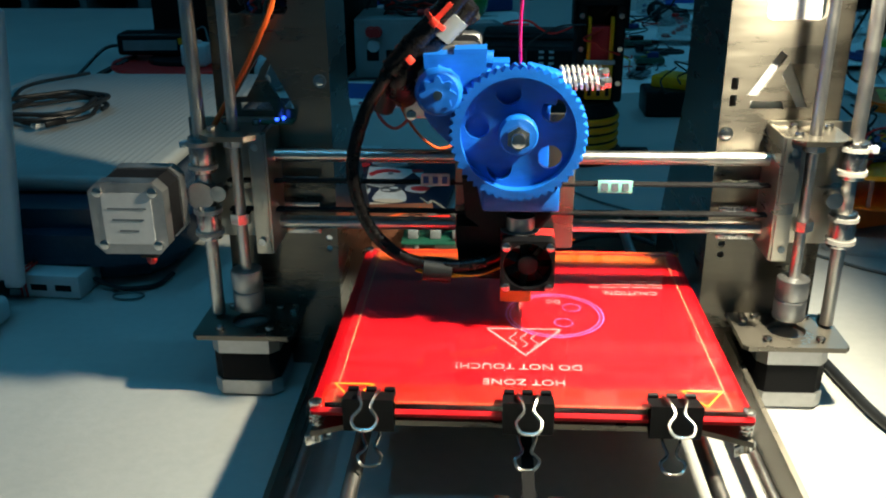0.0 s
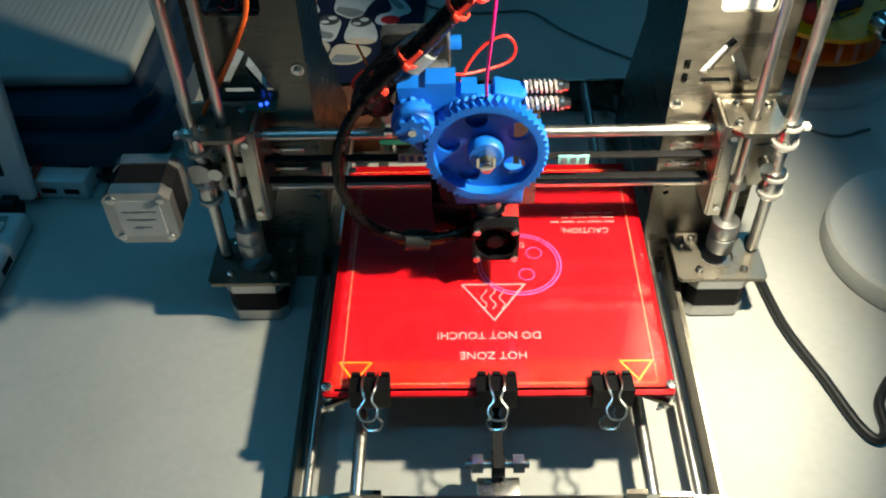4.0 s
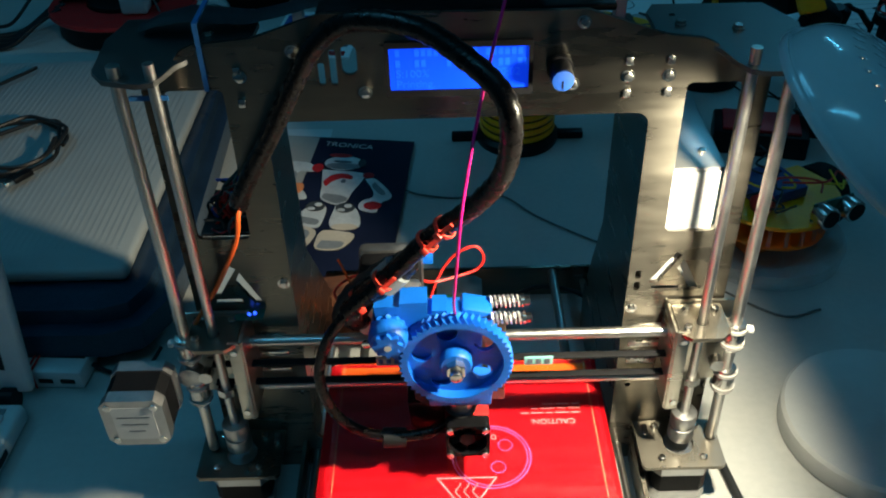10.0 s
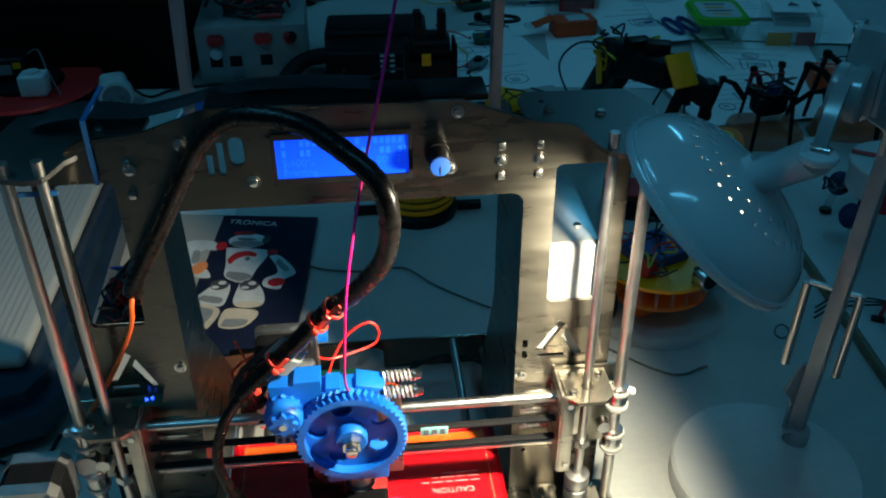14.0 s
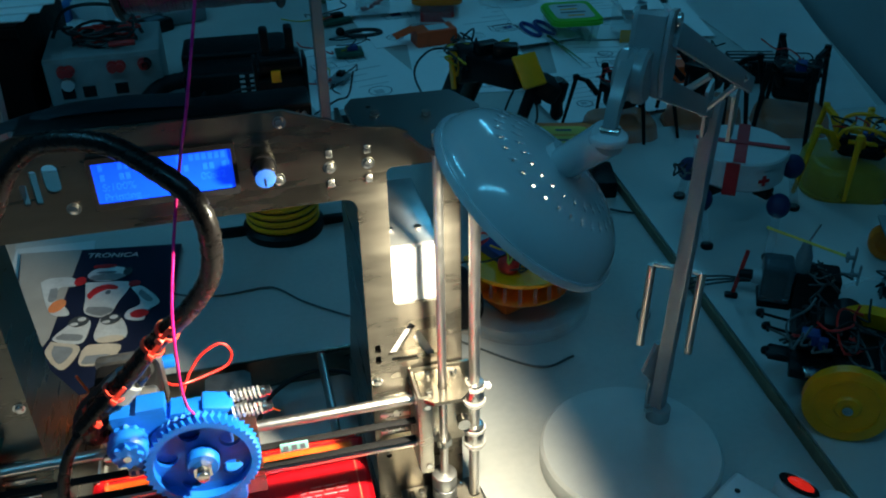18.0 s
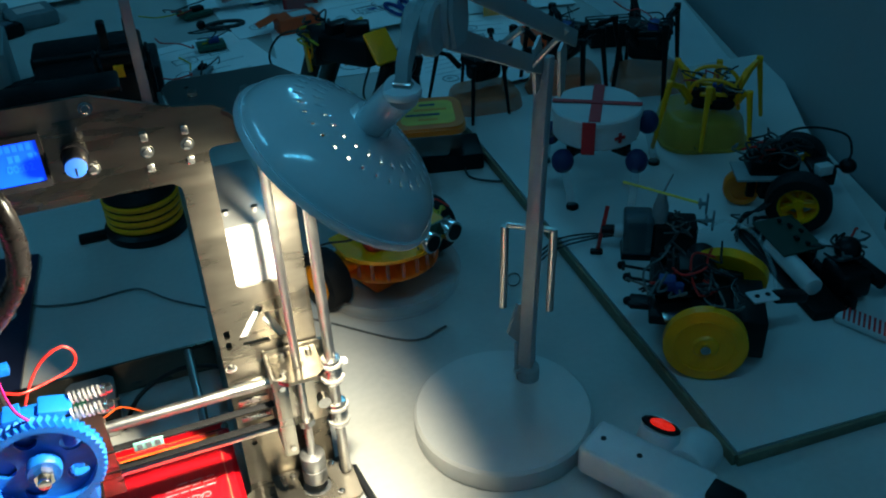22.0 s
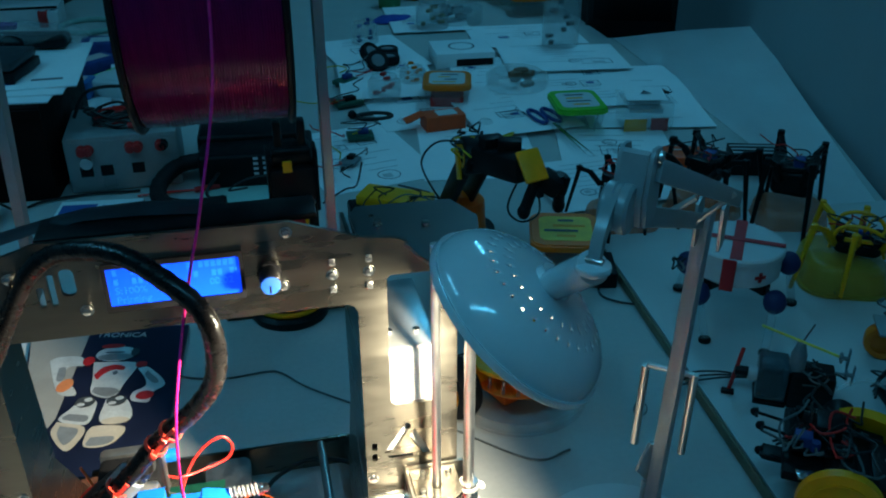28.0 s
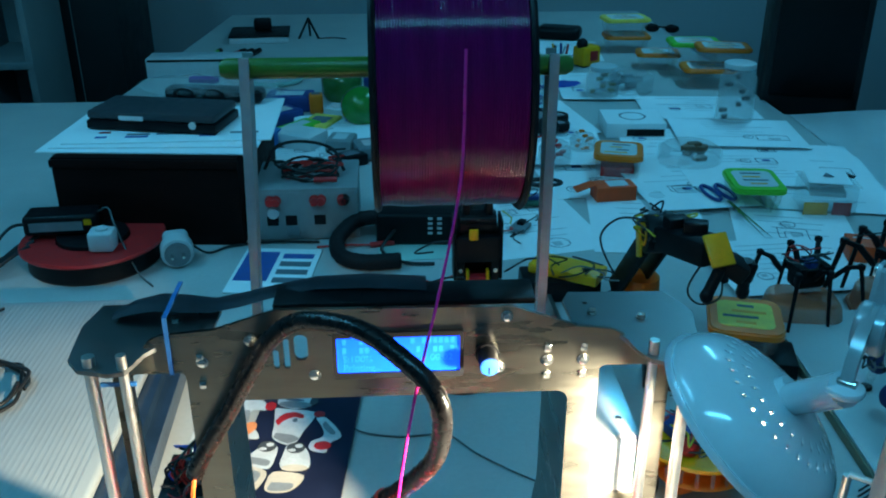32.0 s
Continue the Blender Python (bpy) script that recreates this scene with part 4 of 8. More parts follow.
# wiring on the printer
hose = [(-0.140, 0.012, 0.250), (-0.140, -0.006, 0.262), (-0.124, -0.010, 0.292), (-0.107, -0.013, 0.322), (-0.092, -0.015, 0.349), (-0.080, -0.018, 0.370), (-0.065, -0.021, 0.383), (-0.048, -0.030, 0.390), (-0.018, -0.050, 0.392), (0.012, -0.075, 0.379),
        (0.0235, -0.083, 0.361), (0.0225, -0.078, 0.328), (0.009, -0.068, 0.300), (-0.017, -0.056, 0.269), (-0.045, -0.052, 0.237), (-0.074, -0.050, 0.206), (-0.089, -0.052, 0.182), (-0.096, -0.055, 0.150), (-0.087, -0.057, 0.119), (-0.068, -0.057, 0.101), (-0.040, -0.056, 0.096), (-0.022, -0.054, 0.098)]
part("cable_sleeve", sweep(hose[:16], 0.0060, 8, 10, 0.0006, 0.035), sleeve, P, "thick black spiral-wrapped cable bundle")
part("cable_tail", sweep(hose[15:], 0.0037, 8, 10, 0.0004, 0.03), sleeve, P, "thinner black cable running down to the fan")
for i, d in ((12, 0), (13, 0), (14, 0)):
    a, b = Vector(hose[i]), Vector(hose[i + 1])
    t = (b - a).normalized()
    mtx = Matrix.Translation(a.lerp(b, 0.75 if i == 12 else 0.15)) @ t.to_track_quat("Z", "Y").to_matrix().to_4x4()
    part("zip_tie", join(lathe([(0.0064, -0.0012), (0.0076, -0.0012), (0.0076, 0.0012), (0.0064, 0.0012), (0.0064, -0.0012)], 16, m=mtx), turned(bx(0.005, 0.0045, 0.004, (0.0088, 0, 0), 0.0006), mtx), turned(bx(0.0012, 0.0026, 0.014, (0.009, 0, -0.006)), mtx)), red_tie, P, "red zip tie")
mtx = Matrix.Translation((-0.066, -0.046, 0.2125)) @ Vector((-0.7, -0.2, -0.6)).to_track_quat("Z", "Y").to_matrix().to_4x4()
part("zip_tie", join(lathe([(0.0064, -0.0014), (0.0078, -0.0014), (0.0078, 0.0014), (0.0064, 0.0014), (0.0064, -0.0014)], 16, m=mtx), turned(bx(0.006, 0.0045, 0.004, (0.0088, 0, 0), 0.0006), mtx)), red_tie, P, "red zip tie")
part("wire_loom", sweep([(-0.034, -0.044, 0.243), (-0.046, -0.043, 0.228), (-0.062, -0.046, 0.214), (-0.070, -0.044, 0.198), (-0.062, -0.030, 0.186)], 0.0085, 6, 12, 0.002, 0.06), sleeve, P, "taped black wire bundle")
part("wire_loom", sweep([(-0.030, -0.036, 0.236), (-0.050, -0.032, 0.226), (-0.074, -0.034, 0.205), (-0.082, -0.026, 0.180)], 0.0065, 6, 12, 0.002, 0.06), black_w, P, "taped black wire bundle")
part("bundle_tape", sweep([(-0.040, -0.046, 0.236), (-0.050, -0.046, 0.226)], 0.0100, 3, 14), grey_pl, P, "grey tape wrap")
part("orange_cable", sweep([(-0.139, 0.008, 0.266), (-0.141, -0.010, 0.255), (-0.146, -0.010, 0.233), (-0.164, -0.011, 0.198), (-0.185, -0.012, 0.165), (-0.191, -0.009, 0.150)], 0.0017), orange_w, P, "orange motor cable")
part("red_loop_wire", sweep([(-0.034, 0.012, 0.184), (-0.022, 0.024, 0.168), (-0.004, 0.032, 0.166), (0.012, 0.038, 0.168), (0.0165, 0.042, 0.176), (0.010, 0.044, 0.184), (-0.004, 0.040, 0.180), (-0.016, 0.032, 0.168), (-0.026, 0.014, 0.150)], 0.0011), red_w, P, "red looped wire")
part("end_wire", sweep([(-0.040, 0.0, 0.190), (-0.072, 0.012, 0.186), (-0.090, 0.010, 0.172), (-0.078, 0.006, 0.160), (-0.06, 0.008, 0.178)], 0.0010), red_w, P)
part("end_wire", sweep([(-0.085, 0.012, 0.20), (-0.072, 0.010, 0.166), (-0.055, 0.008, 0.148), (-0.040, 0.010, 0.150)], 0.0009), orange_w, P)
part("sensor_switch", bx(0.013, 0.007, 0.007, (-0.026, 0.008, 0.203), 0.0008), blue_pla, P)
for x, z in ((-0.148, 0.168), (-0.144, 0.169)):
    part("status_led", sp(0.0013, (x, -0.006, z), u=8, v=6), led_b, P, "lit blue status lamp")
part("end_stop_board", bx(0.020, 0.014, 0.0016, (-0.148, -0.004, 0.1665), 0.0003), pcb_green, P)
part("blue_tie", join(bx(0.0028, 0.0012, 0.042, (-0.147, -0.0014, 0.358)), bx(0.0028, 0.050, 0.0012, (-0.147, 0.0242, 0.3785))), blue_tie, P, "blue cable tie strip")
part("blue_tie", bx(0.022, 0.0014, 0.0028, (-0.174, -0.0235, 0.345)), blue_tie, P, "blue cable tie strip")

# electronics behind the frame
box_e = new("electronics_box")
box_e.parent = P
box_e["label"] = "dark circuit board with tangled wires"
part("circuit_board", bx(0.0016, 0.060, 0.105, (-0.1285, 0.042, 0.264)), black_mt, box_e, "dark circuit board on the side gusset")
part("wire_shelf", bx(0.048, 0.034, 0.002, (-0.1500, 0.026, 0.2255), 0.0005), black_pl, box_e)
for k in range(4):
    part("terminal_block", bx(0.010, 0.008, 0.009, (-0.165 + 0.011 * k, 0.044, 0.232), 0.001), (black_pl, blue_dark, black_pl, pcb_green)[k], box_e)
rng = random.Random(4)
for k, mt in enumerate((black_w, red_w, blue_w, black_w, red_w, black_w, grey_w, black_w, red_w, blue_w, black_w, red_w, grey_w, black_w, red_w, black_w, blue_w, black_w)):
    p0 = Vector((-0.136 - 0.0019 * k, 0.034, 0.276 - 0.0026 * k))
    pts = [p0]
    for i in range(5):
        p0 = p0 + Vector((rng.uniform(-0.014, 0.013), rng.uniform(-0.014, 0.008), rng.uniform(-0.016, 0.006)))
        p0.y, p0.x, p0.z = max(0.010, p0.y), min(-0.125, max(-0.170, p0.x)), max(0.226, p0.z)
        pts.append(p0)
    part("loose_wire", sweep(pts, 0.0010, 5, 6), mt, box_e)
pw = new("power_supply")
pw.parent = P
pw["label"] = "bare metal power supply case"
part("case", bx(0.048, 0.096, 0.266, (0.1460, 0.0565, 0.136), 0.002), galv, pw, "bright folded metal case")
part("front_panel", bx(0.0475, 0.0018, 0.262, (0.1460, 0.0074, 0.136), 0.0006), white_pl, pw, "white front panel")
for z in (0.238, 0.246, 0.254):
    part("vent_slot", bx(0.009, 0.001, 0.0014, (0.1300, 0.0062, z)), black_pl, pw)
for x, y in ((0.138, 0.03), (0.158, 0.028)):
    part("case_screw", cy(0.0026, 0.002, (x, y, 0.2698), "z", 10), zinc, pw)
ribbon = [(-0.192, 0.040, 0.3590, 0.006), (-0.180, 0.043, 0.3635, 0.011), (-0.162, 0.044, 0.3665, 0.013), (-0.145, 0.044, 0.3650, 0.013), (-0.125, 0.044, 0.3630, 0.011), (-0.105, 0.045, 0.3665, 0.011), (-0.082, 0.046, 0.3720, 0.010), (-0.055, 0.047, 0.3768, 0.010), (-0.020, 0.046, 0.3780, 0.011), (0.02, 0.044, 0.3760, 0.011)]
rb = bmesh.new()
prev = None
for x, y, z, w in ribbon:
    row = [rb.verts.new((x, y + w * k, z + 0.0022 * (1 - k * k))) for k in (-1, -0.4, 0.4, 1)]
    if prev:
        for k in range(3):
            f_ = rb.faces.new((prev[k], row[k], row[k + 1], prev[k + 1]))
            f_.smooth = True
    prev = row
bmesh.ops.solidify(rb, geom=rb.faces[:], thickness=0.0014)
part("ribbon_cable", rb, ribbon_m, P, "flat dark grey ribbon cable")
part("cable_tray", bx(0.175, 0.030, 0.005, (0.005, 0.035, 0.3725), 0.002), black_pl, P, "black cable channel along the top")

# spool holder and spool
for x, lean in ((-0.0995, 0.9), (0.1065, 0.0)):
    part("spool_post", turned(slab([(0.0790, 0.30), (0.0890, 0.30), (0.0938, 0.46), (0.0938, 0.525), (0.0912, 0.525), (0.0912, 0.5090), (0.0768, 0.5090), (0.0768, 0.525), (0.0742, 0.525), (0.0742, 0.46)], [], 0.0064, "yz", -0.0032), Matrix.Translation((x, 0, 0.42)) @ Matrix.Rotation(radians(2.8 * lean), 4, "Y") @ Matrix.Translation((0, 0, -0.42))), lamp_metal, P, "flat metal spool post")
SX, SY, SZ = 0.036, 0.084, 0.5160
solo("spool_dowel", lathe([(0.0, -0.116), (0.0045, -0.116), (0.0068, -0.112), (0.0068, 0.112), (0.0045, 0.116), (0.0, 0.116)], 24, m=Matrix.Rotation(radians(90), 4, "Y"), c=(0.004, SY, SZ)), green_rod, "green painted wooden dowel resting in two posts", "dowel")
spo = thing("filament_spool", SX, SY, 0.5077, "large spool of shiny purple filament with black rims", "filament spool")
rot = Matrix.Rotation(radians(90), 4, "Y")
for s in (-1, 1):
    part("spool_rim", lathe([(0.014, -0.002), (0.0872, -0.002), (0.0885, 0.0), (0.0872, 0.002), (0.014, 0.002), (0.014, -0.002)], 64, (s * 0.0470, 0, 0), rot), black_pl, spo, "black spool rim")
part("spool_core", lathe([(0.0155, -0.0450), (0.020, -0.0450), (0.020, 0.0450), (0.0155, 0.0450), (0.0155, -0.0450)], 32, m=rot), black_pl, spo)
prof = [(0.0205, -0.0448)]
for i in range(54):
    x = -0.0448 + 0.0896 * (i + 0.5) / 54
    rr = 0.0845 + 0.0012 * noise.noise(Vector((x * 60, 3.0, 0))) + 0.0005 * noise.noise(Vector((x * 700, 9.0, 0)))
    prof += [(rr - 0.0004, x - 0.0008), (rr, x - 0.0003), (rr, x + 0.0003), (rr - 0.0004, x + 0.0008)]
prof.append((0.0205, 0.0448))
part("filament_coil", lathe(prof, 72, m=rot), purple, spo, "wound shiny purple filament")
solo("filament_strand", sweep([(0.043, 0.0060, 0.5440), (0.042, -0.0020, 0.526), (0.038, -0.025, 0.474), (0.024, -0.050, 0.415), (0.016, -0.063, 0.388), (0.009, -0.0745, 0.362), (-0.0005, -0.093, 0.317), (-0.0045, -0.094, 0.275), (-0.0065, -0.080, 0.238), (-0.0055, -0.056, 0.206)], 0.0009, 8, 8), pink_fil, "taut magenta plastic filament running into the extruder", "filament")


# ---- the desk lamp ----
L = thing("desk_lamp", 0.342, 0.018, 0.0, "white desk lamp, lit, bent over the printer", "desk lamp")
INV = Matrix.Translation((-0.342, -0.018, 0.0))


def lpart(name, bm, material, label="", parent=None):
    return part(name, turned(bm, INV), material, parent or L, label)


lpart("base", lathe([(0.0, 0.0), (0.078, 0.0), (0.0795, 0.002), (0.0795, 0.019), (0.077, 0.022), (0.0, 0.0235)], 64, (0.340, 0.018, 0.0)), lamp_base_m, "round white base")
foot = Vector((0.3755, 0.046, 0.023))
top = Vector((0.397, 0.062, 0.318))
up = (top - foot).normalized()
postm = Matrix.Translation((foot + top) / 2) @ up.to_track_quat("Z", "Y").to_matrix().to_4x4()
lpart("post", turned(bx(0.0125, 0.0100, (top - foot).length, (0, 0, 0.006), 0.0012), postm), lamp_metal, "square metal post")
lpart("post_socket", join(cy(0.0105, 0.016, (0.377, 0.044, 0.028), "z", 24, bev=0.001), bx(0.020, 0.005, 0.032, (0.3785, 0.0535, 0.042), 0.001)), lamp_grey, "grey post socket")
lpart("socket_screw", cy(0.003, 0.006, (0.3655, 0.042, 0.036), "x", 10), zinc)
for s in (-1, 1):
    x = 0.385 + s * 0.0175
    pts = [(x - 0.003, 0.059 - s * 0.011, 0.090), (x + 0.001, 0.063 - s * 0.011, 0.172)]
    lpart("balance_spring", rod(pts[0], pts[1], 0.0036, 14), chrome, "bright balance spring")
lpart("spring_bar", rod((0.3695, 0.074, 0.173), (0.4035, 0.052, 0.171), 0.0028, 12), chrome)
lpart("spring_anchor", slab([(0.362, 0.07), (0.372, 0.10), (0.380, 0.10), (0.384, 0.055), (0.378, 0.05)], [], 0.004, "xz", 0.054), lamp_grey)
pivot = Vector((0.262, -0.106, 0.434))
along = Vector((0.135, 0.158, 0.0)).normalized()
across = Vector((along.y, -along.x, 0.0))


def arm_at(s, z, n=0.0):
    return Vector((pivot.x, pivot.y, 0.0)) + along * s + across * n + Vector((0, 0, z))


def arm_frame(s, z, n=0.0, slope=0.0):
    """x along the arm, y across it, z up; slope in degrees."""
    m = Matrix((along, across, Vector((0, 0, 1)))).transposed().to_4x4()
    return Matrix.Translation(arm_at(s, z, n)) @ m @ Matrix.Rotation(radians(slope), 4, "Y")


# upper and lower arm bars from the post to the head joint
def bar_between(p, q, wide, thick):
    d = q - p
    side = d.cross(Vector((0, 0, 1))).normalized()
    rise = side.cross(d).normalized()
    m = Matrix((d.normalized(), side, rise)).transposed().to_4x4()
    return turned(bx(d.length, thick, wide, (0, 0, 0), 0.0008), Matrix.Translation((p + q) / 2) @ m)


for s0, z0, n0, s1, z1, n1 in ((-0.026, 0.453, 0.0105, 0.205, 0.343, 0.0185), (-0.028, 0.427, 0.0035, 0.205, 0.319, -0.0065)):
    lpart("arm_bar", bar_between(arm_at(s0, z0, n0), arm_at(s1, z1, n1), 0.0120, 0.0030), lamp_metal, "flat metal arm bar")
    lpart("bar_lip", bar_between(arm_at(s0, z0 + 0.0058, n0 - 0.0030), arm_at(s1, z1 + 0.0058, n1 - 0.0030), 0.0014, 0.0060), lamp_metal)
for s_, na, za, nb_, zb in ((0.088, -0.015, 0.370, 0.009, 0.391), (0.166, -0.008, 0.331, 0.020, 0.364)):
    lpart("cross_tube", rod(arm_at(s_, za, na), arm_at(s_, zb, nb_), 0.0022, 14), chrome, "bright cross tube")
fork = [(-0.034, 0.461), (-0.030, 0.465), (-0.019, 0.463), (-0.016, 0.457), (-0.015, 0.430), (-0.020, 0.423), (-0.035, 0.424), (-0.039, 0.440)]
for s in (-1, 1):
    lpart("fork_plate", turned(slab(fork, [], 0.0022, "xz", -0.0011), arm_frame(0.0, 0.0, s * 0.0080)), lamp_metal, "satin metal fork plate")
    lpart("fork_bolt", turned(cy(0.0036, 0.003, (0, 0, 0), "y", 14, bev=0.0006), arm_frame(-0.024, 0.459, s * 0.0100)), zinc)
lpart("fork_web", turned(slab([(-0.0405, 0.440), (-0.0345, 0.463), (-0.0310, 0.464), (-0.0365, 0.440), (-0.0345, 0.426), (-0.0375, 0.425)], [], 0.0134, "xz", -0.0067), arm_frame(0.0, 0.0)), lamp_metal, "bent metal fork web")
for s in (-1, 1):
    lpart("elbow_cheek", turned(slab([(-0.012, 0.014), (0.006, 0.018), (0.012, 0.004), (0.007, -0.024), (-0.007, -0.024)], [], 0.0025, "xz", -0.00125), arm_frame(0.203, 0.324, s * 0.0095)), lamp_metal, "metal elbow cheek")
pm = arm_frame(-0.042, 0.436, -0.004) @ Matrix.Rotation(radians(90), 4, "X")
lpart("joint_disc", lathe([(0.0, -0.0075), (0.0115, -0.0075), (0.0130, -0.0060), (0.0130, -0.002), (0.0122, -0.001), (0.0122, 0.001), (0.0130, 0.002), (0.0130, 0.0060), (0.0115, 0.0075), (0.0, 0.0075)], 40, m=pm), lamp_grey, "round satin metal head joint")
strap_line = [(-0.038, 0.4475), (-0.050, 0.4460), (-0.0605, 0.4400), (-0.0690, 0.4300), (-0.0735, 0.4160), (-0.0690, 0.4140), (-0.0645, 0.4250), (-0.0570, 0.4325), (-0.0500, 0.4350), (-0.040, 0.4340)]
lpart("strap", turned(slab(strap_line, [], 0.0060, "xz", -0.0072), arm_frame(0.0, 0.0, -0.001)), lamp_grey, "curved satin metal strap")
lpart("strap_screw", turned(cy(0.0028, 0.0095, (0, 0, 0), "y", 12, bev=0.0005), arm_frame(-0.0705, 0.4185, -0.005)), zinc)
# head: dome with small vent holes, open towards the printer
hm = Matrix.Translation(LAMP) @ (-LAMP_DIR).to_track_quat("Z", "Y").to_matrix().to_4x4()
R, D = 0.0576, 0.0295
rows, seg = 30, 150


prof = [(R + 0.0012, 0.0)] + [(R * math.cos(radians(90 * i / rows)) ** 0.80, D * math.sin(radians(90 * i / rows))) for i in range(1, rows)] + [(0.0006, D)]
verts, faces = [], []
for i in range(seg):
    a = 2 * math.pi * i / seg
    verts += [(r * math.cos(a), r * math.sin(a), z) for r, z in prof]
k = len(prof)
hole_rings = {17: (5, 0), 21: (6, 2)}
for i in range(seg):
    j = (i + 1) % seg
    for p in range(k - 1):
        if p in hole_rings and (i + hole_rings[p][1]) % hole_rings[p][0] == 0:
            continue
        faces.append((i * k + p, j * k + p, j * k + p + 1, i * k + p + 1))
me = bpy.data.meshes.new("tmp")
me.from_pydata(verts, [], faces)
db = bmesh.new()
db.from_mesh(me)
bpy.data.meshes.remove(me)
bmesh.ops.remove_doubles(db, verts=db.verts, dist=1e-6)
bmesh.ops.recalc_face_normals(db, faces=db.faces)
bmesh.ops.transform(db, matrix=hm, verts=db.verts)
head = lpart("shade", db, white_pt, "glossy pale blue-white dome shade with vent holes")
sol = head.modifiers.new("thickness", "SOLIDIFY")
sol.thickness, sol.offset = 0.0012, -1.0
lpart("shade_rim", lathe([(R - 0.001, -0.0022), (R + 0.0022, -0.0022), (R + 0.0026, 0.0), (R + 0.0018, 0.0022), (R - 0.0005, 0.0016), (R - 0.001, -0.0022)], 72, m=hm), white_pt)
lpart("bulb", lathe([(0.0, 0.0060), (0.006, 0.0068), (0.0105, 0.0105), (0.0120, 0.0150), (0.0105, 0.0195), (0.007, 0.0230), (0.0065, 0.0262), (0.0, 0.0262)], 24, m=hm), bulb_m, "lit reflector bulb")
apex = LAMP - LAMP_DIR * D
nb = arm_at(-0.072, 0.4165, -0.005)
lpart("neck", join(rod(apex + LAMP_DIR * 0.004, nb, 0.0088, 24), cy(0.0092, 0.004, tuple(nb), "z", 20, bev=0.0012)), white_pt, "pale lamp neck")
lpart("neck_collar", turned(lathe([(0.0, 0.0), (0.0125, 0.0), (0.0108, 0.006), (0.0, 0.0065)], 28, (0, 0, D - 0.002)), hm), white_pt, "white neck collar")


# ---- things on the near table ----
rng = random.Random(11)


def wire(parent, mat_, pts, r=0.0011, name="wire"):
    return part(name, sweep(pts, r, 5, 6), mat_, parent)


def tangle(parent, center, spread, count, mats, r=0.0010, seed=1, name="wire"):
    g = random.Random(seed)
    for k in range(count):
        p = Vector(center) + Vector((g.uniform(-1, 1) * spread[0], g.uniform(-1, 1) * spread[1], g.uniform(-0.3, 0.3) * spread[2]))
        pts = [p.copy()]
        for i in range(4):
            p = p + Vector((g.uniform(-1, 1) * spread[0], g.uniform(-1, 1) * spread[1], g.uniform(-0.5, 0.7) * spread[2])) * 0.8
            p.z = max(r * 1.5, p.z)
            pts.append(p.copy())
        wire(parent, mats[k % len(mats)], pts, r, name)


# flatbed device with ribbed lid
sc = thing("flatbed_scanner", -0.455, 0.36, 0.0, "dark slate flatbed scanner with a ribbed white lid", "scanner")
prof = [(-0.168, -0.245), (0.135, -0.250), (0.170, -0.238), (0.186, -0.205), (0.190, -0.15), (0.176, 0.245), (-0.176, 0.245), (-0.186, -0.20)]
sb = slab(prof, [], 0.058, "xy", 0.004)
bmesh.ops.bevel(sb, geom=[e for e in sb.edges if e.calc_face_angle(0) > 0.3 and abs(e.verts[0].co.z - e.verts[1].co.z) < 1e-6], offset=0.016, segments=4, affect="EDGES")
part("body", sb, scan_body, sc, "glossy slate body")
part("lid", bx(0.305, 0.445, 0.014, (0.0, 0.025, 0.070), 0.006, seg=3), scan_lid, sc, "white lid with fine ribs")
ribs = bmesh.new()
for i in range(42):
    x = -0.138 + i * 0.0067
    for a, b in (((x, -0.165), (x, 0.235)),):
        vs = [ribs.verts.new((a[0] - 0.0026, a[1], 0.0768)), ribs.verts.new((a[0] + 0.0026, a[1], 0.0768)), ribs.verts.new((b[0] + 0.0026, b[1], 0.0768)), ribs.verts.new((b[0] - 0.0026, b[1], 0.0768)),
              ribs.verts.new((a[0], a[1] + 0.001, 0.0776)), ribs.verts.new((b[0], b[1] - 0.001, 0.0776))]
        ribs.faces.new((vs[1], vs[2], vs[5], vs[4])), ribs.faces.new((vs[3], vs[0], vs[4], vs[5]))
        ribs.faces.new((vs[0], vs[1], vs[4])), ribs.faces.new((vs[2], vs[3], vs[5]))
bmesh.ops.recalc_face_normals(ribs, faces=ribs.faces)
tagged(part("ribs", ribs, scan_lid, sc, "fine raised ribs"), kind="stuff")
part("badge", bx(0.024, 0.0015, 0.014, (0.030, -0.2497, 0.036), 0.0005), blue_dark, sc, "small blue-grey badge")
part("badge_mark", bx(0.008, 0.0006, 0.002, (0.030, -0.2507, 0.034)), white_pl, sc)
part("name_bar", bx(0.075, 0.004, 0.0004, (-0.06, -0.175, 0.0772)), ink, sc, "unreadable product lettering")
coil = thing("cable_coil", -0.475, 0.375, 0.0788, "black USB cable wound in a loose coil on the scanner lid", "cable")
pts = []
for i in range(40):
    a = i * 0.48
    pts.append((0.047 * math.cos(a) + 0.004 * math.sin(i * 1.7), 0.055 * math.sin(a) + 0.004 * math.cos(i * 2.1), 0.004 + 0.0042 * (i // 13) + 0.001 * math.sin(i)))
part("cord", sweep(pts, 0.0024, 3, 8), black_w, coil)
part("plug", turned(bx(0.010, 0.022, 0.006, (0, 0, 0), 0.001), pose(0.026, -0.060, 0.006, 0, 0, -35)), black_pl, coil)
part("plug_shell", turned(bx(0.009, 0.010, 0.0045, (0, 0, 0), 0.0005), pose(0.0165, -0.0735, 0.006, 0, 0, -35)), zinc, coil, "bare metal plug shell")
